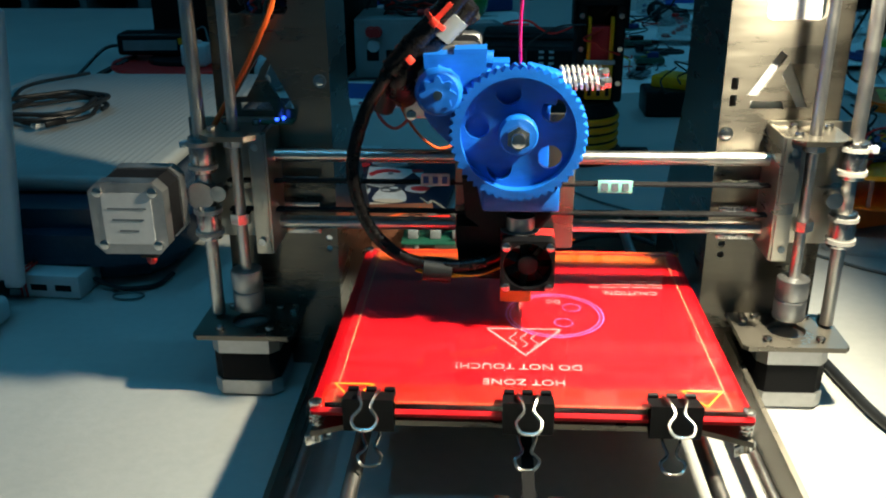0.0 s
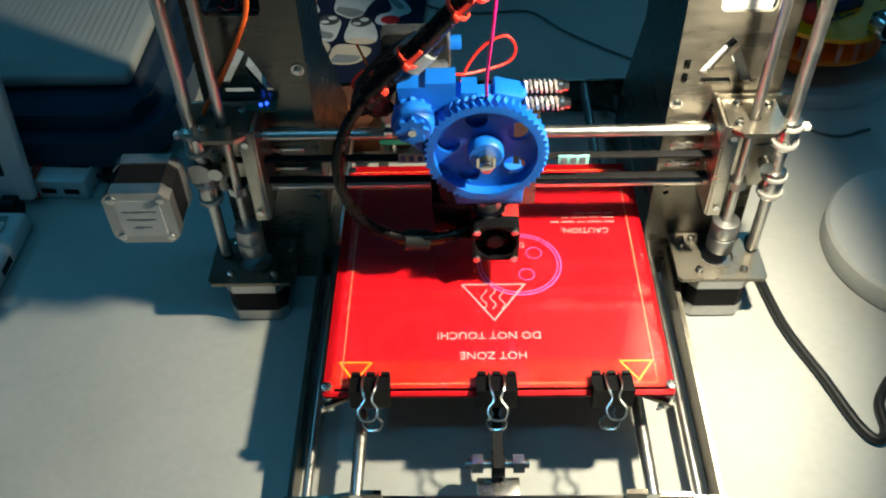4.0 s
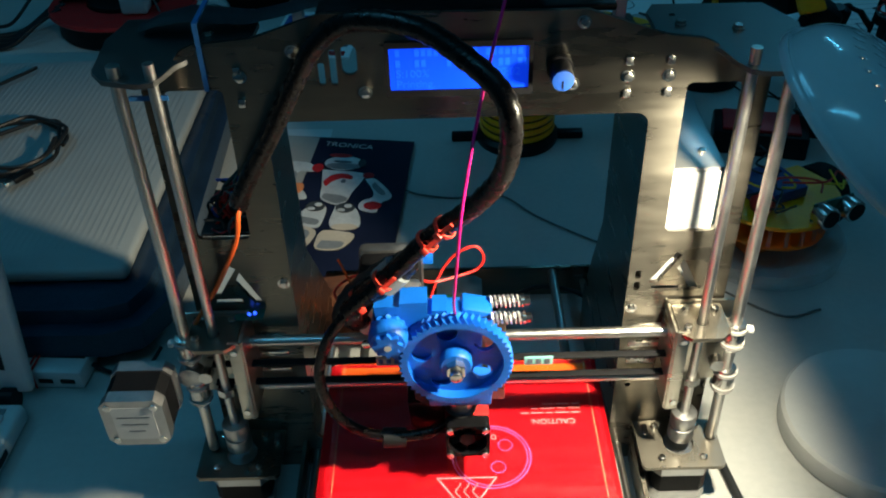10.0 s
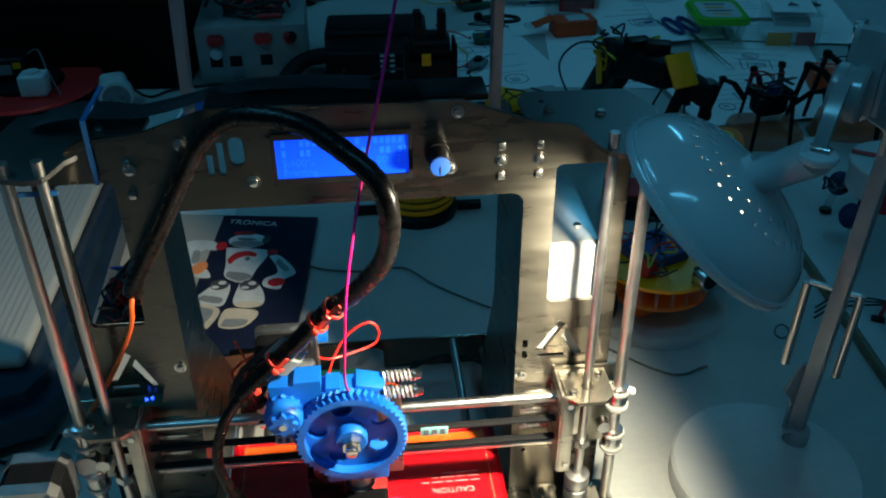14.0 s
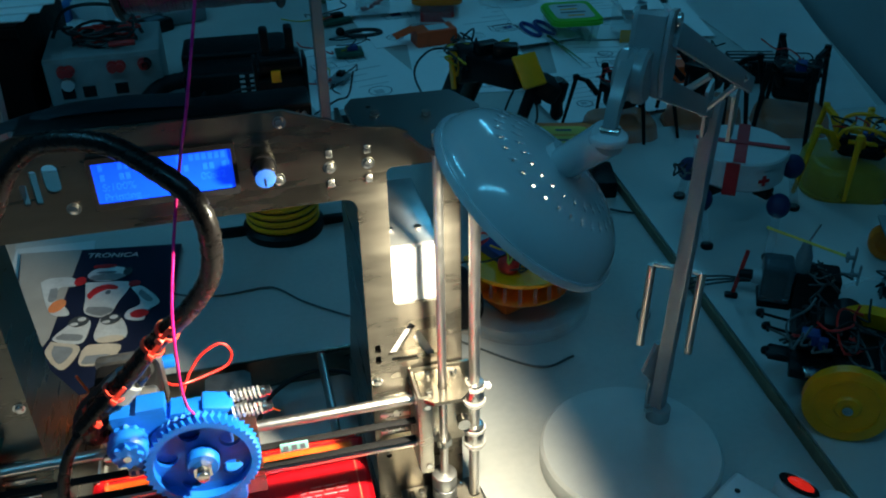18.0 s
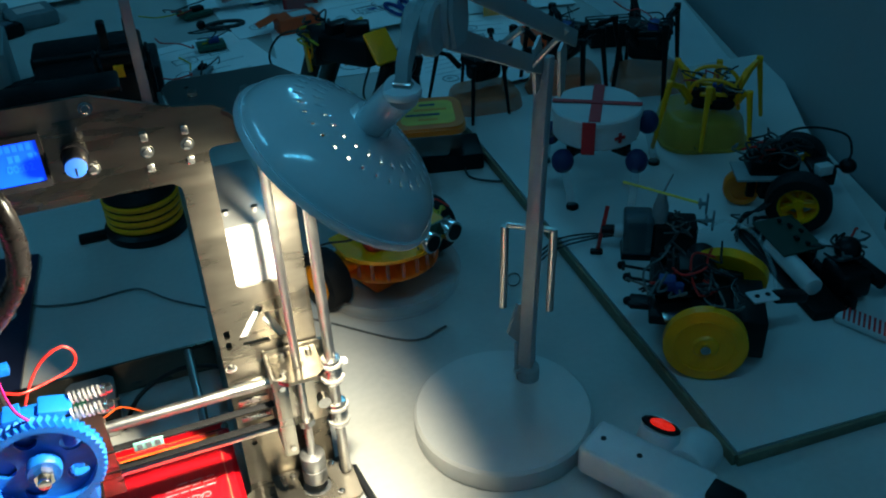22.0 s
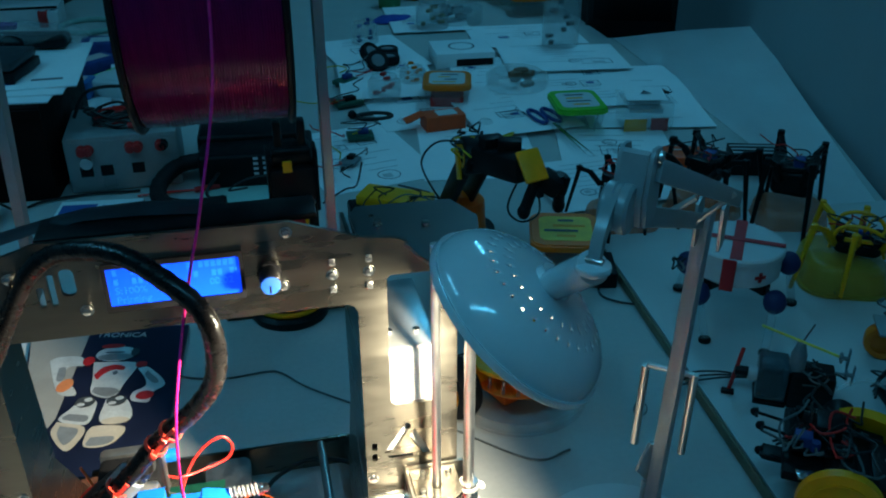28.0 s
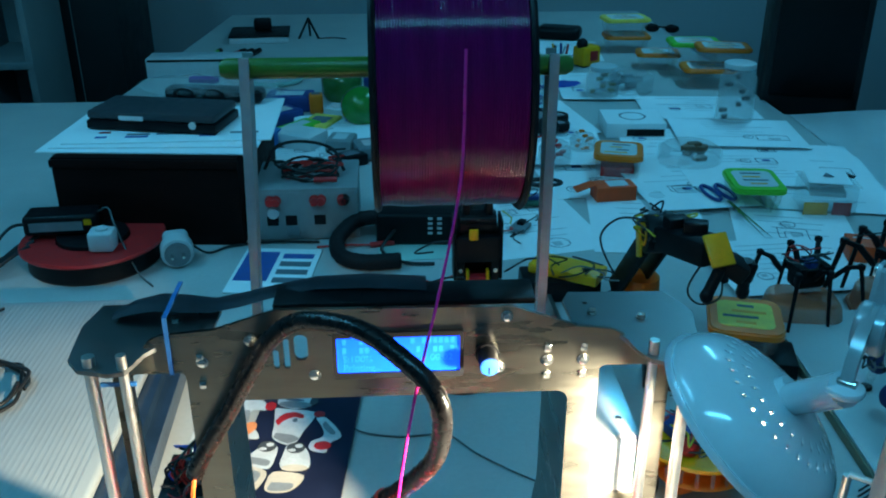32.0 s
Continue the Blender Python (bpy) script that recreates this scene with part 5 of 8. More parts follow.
part("tail", sweep([(-0.045, 0.02, 0.005), (-0.075, 0.06, 0.004), (-0.09, 0.13, 0.004), (-0.05, 0.20, 0.004)], 0.0022), black_w, coil)

# laptop
lp = thing("laptop", -0.56, -0.02, 0.0, "open silver laptop with white keys and a dark screen", "laptop", rz=-2.0)
part("base", bx(0.37, 0.235, 0.019, (0.0, -0.035, 0.0115), 0.005, seg=3), lap_m, lp, "silver base")
part("keyboard_well", bx(0.358, 0.105, 0.0015, (-0.006, 0.022, 0.0211)), grey_pl, lp, "grey key well")
for r_ in range(6):
    for c_ in range(15):
        w = 0.0205
        part("key", bx(w, 0.0150 if r_ else 0.009, 0.0034, (-0.1655 + c_ * 0.0236, 0.060 - r_ * 0.0170 + (0.0 if r_ else 0.001), 0.0234), 0.0012, seg=1), key_m, lp)
part("palm_rest", bx(0.360, 0.080, 0.001, (0, -0.105, 0.0212), 0.0004), lap_m, lp)
for k, y in enumerate((0.03, 0.0, -0.02, -0.045, -0.065)):
    part("side_port", bx(0.0012, (0.016, 0.012, 0.009, 0.014, 0.010)[k], 0.006, (0.1851, y, 0.011)), black_pl, lp)
part("hinge_bar", cy(0.0125, 0.33, (-0.01, 0.090, 0.0165), "x", 24, bev=0.002), lap_m, lp, "rounded silver hinge")
part("hinge_end", cy(0.0105, 0.012, (0.168, 0.090, 0.0165), "x", 24), black_pl, lp)
sm = pose(0, 0.100, 0.016, -11, 0, 0)
part("screen_shell", turned(bx(0.372, 0.011, 0.205, (0.0, 0.0, 0.104), 0.004, seg=3), sm), lap_m, lp, "silver screen frame")
part("screen_panel", turned(bx(0.338, 0.0008, 0.168, (-0.001, -0.0058, 0.110)), sm), screen_m, lp, "dark switched-off screen")

hub = thing("usb_hub", -0.372, 0.110, 0.0, "white USB hub with a cord wound round it", "USB hub", rz=-4)
part("case", bx(0.075, 0.036, 0.020, (0, 0, 0.0105), 0.003), white_pl, hub)
for x in (-0.018, 0.004, 0.024):
    part("port", bx(0.013, 0.0006, 0.005, (x, -0.0182, 0.010)), black_pl, hub)
part("top_groove", bx(0.070, 0.007, 0.0006, (0, 0.004, 0.0206)), black_pl, hub)
for x in (-0.010, -0.006):
    wire(hub, red_w, [(x, -0.019, 0.002), (x, -0.0195, 0.018), (x, -0.017, 0.0222), (x, 0.017, 0.0222), (x, 0.0195, 0.018)], 0.0010, "cord")
wire(hub, black_w, [(0.038, 0.004, 0.010), (0.060, 0.0, 0.004), (0.085, 0.010, 0.003), (0.090, 0.035, 0.003)], 0.002, "lead")
rb2 = thing("rubber_band", -0.302, 0.098, 0.0, "thin grey rubber band lying on the table", "rubber band")
part("loop", sweep([(0.012 * math.cos(a / 12 * 6.283), 0.007 * math.sin(a / 12 * 6.283), 0.0012) for a in range(13)], 0.0008), grey_w, rb2)
copy_thing(rb2, pose(0.444, 0.217, 0.0, 0, 0, 60))

# magazine with a toy robot on the cover
print_white = M("white_print", (0.50, 0.51, 0.51), 0.5, 0, 0.22, 55)
print_grey = M("grey_beige_print", (0.33, 0.31, 0.285), 0.5, 0, 0.12, 30)
print_shade = M("shaded_print", (0.20, 0.21, 0.22), 0.5, 0, 0.25, 60)
print_beige = M("beige_print", (0.50, 0.42, 0.33), 0.5, 0, 0.15, 60)
print_orange = M("orange_print", (0.70, 0.22, 0.08), 0.5, 0, 0.15, 60)
ink_soft = M("dark_grey_print", (0.05, 0.055, 0.06), 0.5, 0, 0.2, 90)
mg = thing("magazine", -0.126, 0.368, 0.0, "dark glossy magazine with a white toy robot printed on the cover", "magazine", rz=-4)
part("cover", slab([(-0.126, 0.150), (0.068, 0.135), (0.0645, -0.145), (-0.074, -0.125), (-0.108, 0.03)], [], 0.0045, "xy", 0.001), navy, mg, "navy cover")
part("cover_panel", slab([(-0.125, 0.149), (-0.052, 0.143), (-0.058, -0.035), (-0.064, -0.054), (-0.106, 0.04)], [], 0.0003, "xy", 0.0056), print_grey, mg, "pale corner of the cover")


def blot(name, pts, mat_, level=0):
    return part(name, slab(pts, [], 0.0003, "xy", 0.0060 + 0.0004 * level), mat_, mg)


def oval(cx, cy_, rx, ry, n=18, rot=0.0):
    return [(cx + rx * math.cos(2 * math.pi * i / n) * math.cos(rot) - ry * math.sin(2 * math.pi * i / n) * math.sin(rot), cy_ + rx * math.cos(2 * math.pi * i / n) * math.sin(rot) + ry * math.sin(2 * math.pi * i / n) * math.cos(rot)) for i in range(n)]


def rounded(pts):
    return [(p.x, p.y) for p in smooth_path([(x, y, 0) for x, y in [*pts, pts[0]]], 4)[:-1]]


blot("print_leg", rounded([(-0.043, -0.017), (-0.036, -0.006), (-0.020, -0.009), (-0.018, -0.030), (-0.024, -0.051), (-0.054, -0.039)]), print_white)
blot("print_leg", rounded([(-0.009, -0.009), (0.014, -0.012), (0.023, -0.048), (-0.009, -0.048)]), print_white)
blot("print_foot", rounded([(-0.055, -0.042), (-0.024, -0.055), (-0.026, -0.079), (-0.037, -0.092), (-0.057, -0.062)]), print_beige)
blot("print_foot", rounded([(-0.020, -0.064), (-0.012, -0.055), (0.020, -0.062), (0.008, -0.088), (-0.018, -0.088)]), print_beige)
blot("print_sole", oval(0.007, -0.049, 0.015, 0.006), print_beige, 1)
blot("print_body", rounded([(-0.036, 0.067), (0.013, 0.060), (0.014, 0.042), (0.007, 0.022), (0.001, -0.001), (-0.010, -0.006), (-0.028, 0.006), (-0.031, 0.031)]), print_white)
blot("print_chest", rounded([(-0.031, 0.040), (-0.023, 0.054), (-0.009, 0.058), (0.002, 0.052), (0.001, 0.046), (-0.010, 0.048), (-0.021, 0.040), (-0.026, 0.031)]), red_tape, 1)
blot("print_button", oval(-0.007, 0.041, 0.003, 0.004), ink, 2)
blot("print_arm", rounded([(-0.088, 0.077), (-0.078, 0.084), (-0.052, 0.080), (-0.045, 0.062), (-0.064, 0.061), (-0.063, 0.034), (-0.049, 0.018), (-0.045, 0.004), (-0.063, 0.008), (-0.075, 0.034)]), print_white, 1)
blot("print_hand", oval(-0.060, 0.024, 0.0085, 0.013, rot=-0.3), print_orange, 2)
blot("print_arm", rounded([(0.018, 0.046), (0.031, 0.046), (0.053, 0.012), (0.041, -0.003), (0.038, -0.021), (0.019, -0.015), (0.019, 0.000), (0.031, 0.009), (0.029, 0.025)]), print_white, 1)
blot("print_hand", oval(0.033, -0.008, 0.010, 0.008), red_tape, 2)
blot("print_head", oval(-0.012, 0.081, 0.024, 0.0155, rot=-0.08), print_white, 1)
blot("print_cap", oval(-0.018, 0.098, 0.014, 0.0045, rot=-0.08), red_tape, 2)
blot("print_visor", oval(-0.014, 0.084, 0.012, 0.0022, rot=-0.1), ink, 2)
blot("print_ear", oval(0.010, 0.081, 0.005, 0.009), ink_soft, 2)
blot("print_shoulder", oval(-0.042, 0.070, 0.007, 0.009), red_tape, 2)
blot("print_shoulder", oval(0.021, 0.054, 0.007, 0.006), red_tape, 2)
for jx, jy in ((-0.031, -0.011), (0.003, -0.013)):
    blot("print_joint", oval(jx, jy, 0.011, 0.010), ink_soft, 2)
    blot("print_pin", oval(jx + 0.003, jy + 0.003, 0.0045, 0.0035), print_white, 3)
    blot("print_pin", oval(jx - 0.004, jy - 0.005, 0.0045, 0.0028), print_white, 3)
# grey pieces put shading into the printed robot figure
blot("print_shading", oval(-0.012, 0.074, 0.021, 0.0070, rot=-0.08), print_shade, 2)
blot("print_shading", rounded([(-0.026, 0.016), (-0.006, 0.012), (0.003, 0.004), (-0.009, -0.004), (-0.026, 0.006)]), print_shade, 1)
blot("print_shading", rounded([(-0.074, 0.060), (-0.066, 0.060), (-0.064, 0.036), (-0.072, 0.036)]), print_shade, 2)
blot("print_shading", rounded([(0.030, 0.040), (0.045, 0.018), (0.040, 0.014), (0.028, 0.030)]), print_shade, 2)
blot("print_shading", rounded([(-0.050, -0.050), (-0.030, -0.058), (-0.032, -0.074), (-0.040, -0.082), (-0.050, -0.064)]), print_shade, 1)
blot("print_shading", rounded([(-0.014, -0.074), (0.010, -0.076), (0.006, -0.087), (-0.016, -0.087)]), print_shade, 1)
blot("print_shading", rounded([(-0.045, -0.030), (-0.024, -0.036), (-0.026, -0.046), (-0.050, -0.038)]), print_shade, 1)
words("title_text", "TRONICA", 0.014, white_ink, mg, pose(-0.012, 0.123, 0.006, 0, 0, -8), "pale magazine title")
pl = thing("leaflet", -0.212, 0.405, 0.0, "pale beige leaflet lying under the magazine", "leaflet", rz=-3)
part("sheet", slab([(-0.045, 0.14), (0.05, 0.14), (0.05, -0.12), (-0.035, -0.12)], [], 0.0008, "xy", 0.0002), paper, pl)
wb = thing("wooden_block", -0.102, 0.165, 0.0, "small brown wooden block behind the printer bed", "wooden block", rz=6)
part("block", bx(0.070, 0.030, 0.052, (0, 0, 0.026), 0.002), M("brown_wood", (0.14, 0.05, 0.025), 0.6, 0, 0.3, 20, 0.2, 90, stretch=(1, 8, 8)), wb)
cb = thing("control_board", -0.045, 0.128, 0.034, "circuit board with grey connectors behind the bed", "circuit board")
part("board", bx(0.085, 0.05, 0.0016, (0, 0, 0.012), 0.0004), pcb_green, cb)
for k in range(5):
    part("connector", bx(0.008, 0.010, 0.007, (-0.034 + k * 0.017, -0.012, 0.0163), 0.001), grey_pl, cb)
for x in (-0.035, 0.035):
    part("standoff", cy(0.003, 0.0455, (x, 0.018, -0.0113), "z", 10), zinc, cb)
tangle(cb, (0, 0, 0.018), (0.035, 0.016, 0.015), 8, (red_w, black_w, orange_w, grey_w), 0.0010, 21)

# robot arm with a round banded base
ra = thing("robot_manipulator", 0.080, 0.512, 0.0, "black and yellow robot arm folded upright on a round base", "robot arm")
part("base_disc", lathe([(0.0, 0.0), (0.050, 0.0), (0.051, 0.004), (0.051, 0.010), (0.046, 0.014), (0.0, 0.014)], 40), black_pl, ra, "round black base")
for k in range(4):
    part("base_band", lathe([(0.0, 0.0), (0.0455, 0.0), (0.0468, 0.0035), (0.0455, 0.007), (0.0, 0.007)], 40, (0, 0, 0.016 + k * 0.010)), yellow_pl, ra, "yellow base band")
    part("base_gap", lathe([(0.0, 0.0), (0.0445, 0.0), (0.0445, 0.003), (0.0, 0.003)], 40, (0, 0, 0.0232 + k * 0.010)), black_pl, ra)
part("base_top", lathe([(0.0, 0.0), (0.044, 0.0), (0.036, 0.012), (0.0, 0.014)], 40, (0, 0, 0.056)), black_pl, ra)
for s in (-1, 1):
    part("foot_bar", bx(0.040, 0.012, 0.010, (s * 0.062, -0.004, 0.006), 0.002), black_pl, ra, "black outrigger foot")
for s_ in (-1, 1):
    part("column_rail", bx(0.011, 0.040, 0.142, (0.018 + s_ * 0.0215, 0.0, 0.139), 0.003), black_pl, ra, "black column rail")
    part("inner_strip", bx(0.004, 0.010, 0.058, (0.018 + s_ * 0.0125, -0.0165, 0.134), 0.001), yellow_pl, ra, "yellow inner strip")
    part("cheek", bx(0.004, 0.034, 0.080, (0.018 + s_ * 0.0285, -0.004, 0.190), 0.002), black_pl, ra)
    for z_ in (0.090, 0.128, 0.164, 0.205):
        part("pivot_screw", cy(0.0032, 0.0030, (0.018 + s_ * 0.0215, -0.0212, z_), "y", 10), zinc, ra)
part("column_back", bx(0.036, 0.010, 0.138, (0.018, 0.016, 0.137), 0.002), black_pl, ra)
part("drive_block", bx(0.026, 0.022, 0.040, (0.018, -0.004, 0.132), 0.003), red_tape, ra, "dark red drive block")
part("gear_panel", bx(0.030, 0.006, 0.040, (0.018, -0.0190, 0.091), 0.002), yellow_pl, ra, "yellow gear panel")
for k in range(6):
    part("panel_slot", bx(0.004, 0.001, 0.010, (0.008 + 0.010 * (k % 3), -0.0226, 0.081 + 0.018 * (k // 3)), 0.0003), black_pl, ra)
part("panel_clip", bx(0.034, 0.004, 0.005, (0.018, -0.0212, 0.1135), 0.001), white_pl, ra)
part("shoulder_block", bx(0.056, 0.040, 0.036, (0.018, -0.004, 0.192), 0.005), black_pl, ra)
part("yellow_tab", bx(0.011, 0.004, 0.014, (0.012, -0.0258, 0.214), 0.001), yellow_pl, ra, "small yellow tab")
part("motor_can", cy(0.016, 0.046, (0.018, 0.0, 0.220), "x", 24, bev=0.002), black_pl, ra)
part("gripper", join(bx(0.010, 0.018, 0.038, (0.004, 0.0, 0.245), 0.003), bx(0.010, 0.018, 0.038, (0.032, 0.0, 0.245), 0.003)), black_pl, ra)
part("gripper_joint", cy(0.005, 0.044, (0.018, -0.012, 0.228), "x", 14), black_pl, ra)
tangle(ra, (0.018, 0.0, 0.15), (0.045, 0.03, 0.05), 6, (black_w, black_w, red_w), 0.0012, 7)

# second robot arm reaching forward
rb_ = thing("robot_manipulator", 0.248, 0.703, 0.0, "black and yellow robot arm reaching out with an open gripper", "robot arm")
part("battery_box", bx(0.120, 0.062, 0.036, (0.0, 0.03, 0.018), 0.004), black_pl, rb_)
part("battery_lid", turned(bx(0.112, 0.052, 0.016, (0, 0, 0), 0.003), pose(0.012, 0.030, 0.043, 0, 0, -32)), yellow_pl, rb_, "yellow box lid")
part("turntable", cy(0.050, 0.020, (0.100, -0.040, 0.010), "z", 32, bev=0.003), black_pl, rb_)
part("shoulder_cover", lathe([(0.0, 0.0), (0.028, 0.0), (0.025, 0.052), (0.016, 0.061), (0.0, 0.063)], 28, (0.104, -0.058, 0.0205)), orange_pl, rb_, "orange-yellow shoulder cover")
sh, el, wr, gp = Vector((0.085, -0.04, 0.05)), Vector((0.097, -0.140, 0.176)), Vector((0.134, -0.228, 0.190)), Vector((0.164, -0.240, 0.172))
for s in (-1, 1):
    o = Vector((0.016, 0.006, 0)) * s
    part("upper_arm", turned(bx(0.007, 0.036, (el - sh).length + 0.03, (0, 0, 0), 0.003), Matrix.Translation((sh + el) / 2 + o) @ (el - sh).to_track_quat("Z", "Y").to_matrix().to_4x4()), black_pl, rb_, "black arm cheek")
part("elbow_motor", join(cy(0.026, 0.044, tuple(el), "x", 26, bev=0.003)), black_pl, rb_)
part("elbow_ring", lathe([(0.011, -0.0232), (0.016, -0.0232), (0.016, 0.0232), (0.011, 0.0232), (0.011, -0.0232)], 24, tuple(el), Matrix.Rotation(radians(90), 4, "Y")), yellow_pl, rb_, "yellow elbow ring")
fm = Matrix.Translation((el + wr) / 2) @ (wr - el).to_track_quat("Z", "Y").to_matrix().to_4x4()
part("forearm", turned(bx(0.046, 0.034, (wr - el).length + 0.02, (0, 0, 0), 0.007), fm), black_pl, rb_)
part("forearm_panel", turned(bx(0.031, 0.042, 0.006, (0, 0, 0), 0.002), Matrix.Translation((0.138, -0.2440, 0.199)) @ Matrix.Rotation(radians(16), 4, "Z") @ Matrix.Rotation(radians(48), 4, "X") @ Matrix.Rotation(radians(-6), 4, "Y")), yellow_pl, rb_, "yellow forearm panel")
part("wrist", turned(bx(0.032, 0.026, 0.030, (0, 0, 0), 0.006), Matrix.Translation(gp) @ (gp - wr).to_track_quat("Z", "Y").to_matrix().to_4x4()), black_pl, rb_)
for a, b in (((0.176, -0.240, 0.182), (0.180, -0.232, 0.135)), ((0.142, -0.245, 0.174), (0.128, -0.250, 0.140))):
    part("finger", rod(a, b, 0.0075, 12), black_pl, rb_, "black gripper finger")
    part("finger_tip", sp(0.0085, b, (1, 1, 1.2), 10, 8), black_pl, rb_)
for k, (dx, dz, dd) in enumerate(((0.0, 0.020, 0.30), (0.004, 0.021, 0.62))):
    c_ = el + (wr - el) * dd
    part("servo_block", turned(bx(0.030, 0.020, 0.022, (0, 0, 0), 0.003), Matrix.Translation(c_ + Vector((dx, 0, dz))) @ Matrix.Rotation(radians(12 - 30 * k), 4, "Z")), black_pl, rb_)
for s in (-1, 1):
    part("elbow_plate", turned(bx(0.003, 0.020, 0.050, (0, 0, 0), 0.001), Matrix.Translation(el + Vector((s * 0.0245, 0.012, -0.012))) @ Matrix.Rotation(radians(-24), 4, "X")), yellow_pl, rb_, "yellow elbow plate")
    part("gripper_cheek", turned(bx(0.010, 0.020, 0.026, (0, 0, 0), 0.003), Matrix.Translation(gp + Vector((s * 0.017, 0.0, -0.004))) @ Matrix.Rotation(radians(s * 14), 4, "Y")), black_pl, rb_)
tangle(rb_, tuple(el + Vector((0.0, 0.01, 0.006))), (0.030, 0.030, 0.030), 9, (black_w, black_w, yellow_w), 0.0014, 19)
wire(rb_, black_w, [tuple(el + Vector((-0.02, 0.0, 0.02))), (0.045, -0.12, 0.190), (0.030, -0.09, 0.150), (0.055, -0.06, 0.090), (0.080, -0.04, 0.055)], 0.0015)
wire(rb_, black_w, [tuple(wr), (0.125, -0.19, 0.120), (0.150, -0.17, 0.085), (0.165, -0.20, 0.110), (0.150, -0.235, 0.165)], 0.0015)
tangle(rb_, (0.02, 0.02, 0.055), (0.05, 0.03, 0.04), 7, (black_w, black_w, grey_w), 0.0013, 9)
wire(rb_, black_w, [(0.10, -0.10, 0.05), (0.14, -0.09, 0.004), (0.20, -0.12, 0.002), (0.205, -0.17, 0.002), (0.13, -0.19, 0.06)], 0.0014)


# ---- wheeled toy robots and other models ----
def tyre(name, r, w, parent, m, hub_mat, spokes=0, tmat=None):
    t = part(name, lathe([(r * 0.62, -w / 2), (r * 0.93, -w / 2), (r, -w * 0.32), (r, w * 0.32), (r * 0.93, w / 2), (r * 0.62, w / 2), (r * 0.62, -w / 2)], 36), tmat or rubber, parent, "", m)
    if spokes:
        part("hub_rim", lathe([(r * 0.54, -w * 0.42), (r * 0.63, -w * 0.42), (r * 0.63, w * 0.42), (r * 0.54, w * 0.42), (r * 0.54, -w * 0.42)], 30), hub_mat, t, "yellow wheel rim")
        for k in range(spokes):
            part("spoke", turned(bx(r * 0.56, r * 0.20, w * 0.35, (r * 0.30, 0, 0), 0.001, seg=1), Matrix.Rotation(2 * math.pi * k / spokes, 4, "Z")), hub_mat, t)
        part("hub_cap", cy(r * 0.17, w * 0.6, (0, 0, 0), "z", 18), hub_mat, t)
    else:
        part("hub_disc", cy(r * 0.63, w * 0.8, (0, 0, 0), "z", 30, bev=0.001), hub_mat, t)
    return t


def axis_pose(x, y, z, dx, dy, dz=0.0):
    return Matrix.Translation((x, y, z)) @ Vector((dx, dy, dz)).to_track_quat("Z", "Y").to_matrix().to_4x4()


car = thing("robot_car", 0.318, 0.272, 0.0, "yellow two-wheeled toy robot car with sensor eyes in a clear stand", "toy robot", rz=22)
part("stand", lathe([(0.0, 0.001), (0.074, 0.001), (0.078, 0.005), (0.080, 0.020), (0.077, 0.020), (0.074, 0.006), (0.0, 0.004)], 40), clear_pl, car, "clear plastic stand")
part("lower_plate", lathe([(0.0, 0.036), (0.054, 0.036), (0.056, 0.0375), (0.054, 0.039), (0.0, 0.039)], 40), orange_pl, car, "orange lower plate")
part("battery_pack", bx(0.062, 0.052, 0.030, (0, 0.010, 0.0215), 0.004), orange_pl, car)
part("upper_plate", slab([(x, y) for x, y in circle(0, 0, 0.064, 28, 190, 350)] + [(0.054, 0.03), (-0.054, 0.03)], [], 0.004, "xy", 0.066), yellow_pl, car, "yellow half-round deck")
for a in range(9):
    an = radians(195 + a * 18)
    part("pillar", cy(0.0022, 0.028, (0.052 * math.cos(an), 0.052 * math.sin(an), 0.053), "z", 8), clear_pl, car)
for s in (-1, 1):
    tyre("wheel", 0.034, 0.024, car, axis_pose(s * 0.076, 0.012, 0.0375, s, 0, 0), yellow_pl, 5)
    part("gear_motor", bx(0.030, 0.022, 0.020, (s * 0.048, 0.012, 0.0475), 0.003), yellow_pl, car)
    part("sensor_eye", join(cy(0.0112, 0.016, (0.018 + s * 0.0150, -0.066, 0.082), "y", 24, bev=0.001)), zinc, car, "silver sensor eye")
    part("sensor_mesh", cy(0.0088, 0.001, (0.018 + s * 0.0150, -0.0744, 0.082), "y", 20), black_pl, car)
part("sensor_board", bx(0.046, 0.002, 0.020, (0.018, -0.058, 0.082)), pcb_green, car)
part("circuit", bx(0.055, 0.050, 0.012, (-0.006, 0.004, 0.077), 0.001), blue_dark, car)
part("red_dome", sp(0.012, (-0.032, -0.020, 0.078)), red_pl, car, "red lamp dome")
tangle(car, (0.0, 0.0, 0.090), (0.035, 0.03, 0.02), 12, (black_w, yellow_w, red_w, black_w), 0.0011, 31)

stc = thing("controller_box", 0.372, 0.478, 0.0, "low dark box with a red lid behind the toy car", "box", rz=-14)
part("box", bx(0.110, 0.060, 0.030, (0, 0, 0.015), 0.003), black_pl, stc)
part("lid", bx(0.090, 0.048, 0.004, (0, 0, 0.032), 0.001), red_tape, stc, "dark red lid")

st = thing("plug_adapter", 0.412, -0.104, 0.0, "white plug adapter with a glowing red rocker switch", "plug adapter", rz=-60)
st.scale = (0.85, 0.85, 0.85)
part("body", bx(0.122, 0.048, 0.034, (0.0, -0.006, 0.038), 0.005, seg=3), white_pl, st)
part("socket_neck", cy(0.019, 0.030, (-0.004, 0.0, 0.015), "z", 28, bev=0.002), white_pl, st)
bm_ = lathe([(0.0, 0.030), (0.0205, 0.030), (0.0195, 0.045), (0.0165, 0.064), (0.0150, 0.0655), (0.0, 0.0655)], 32)
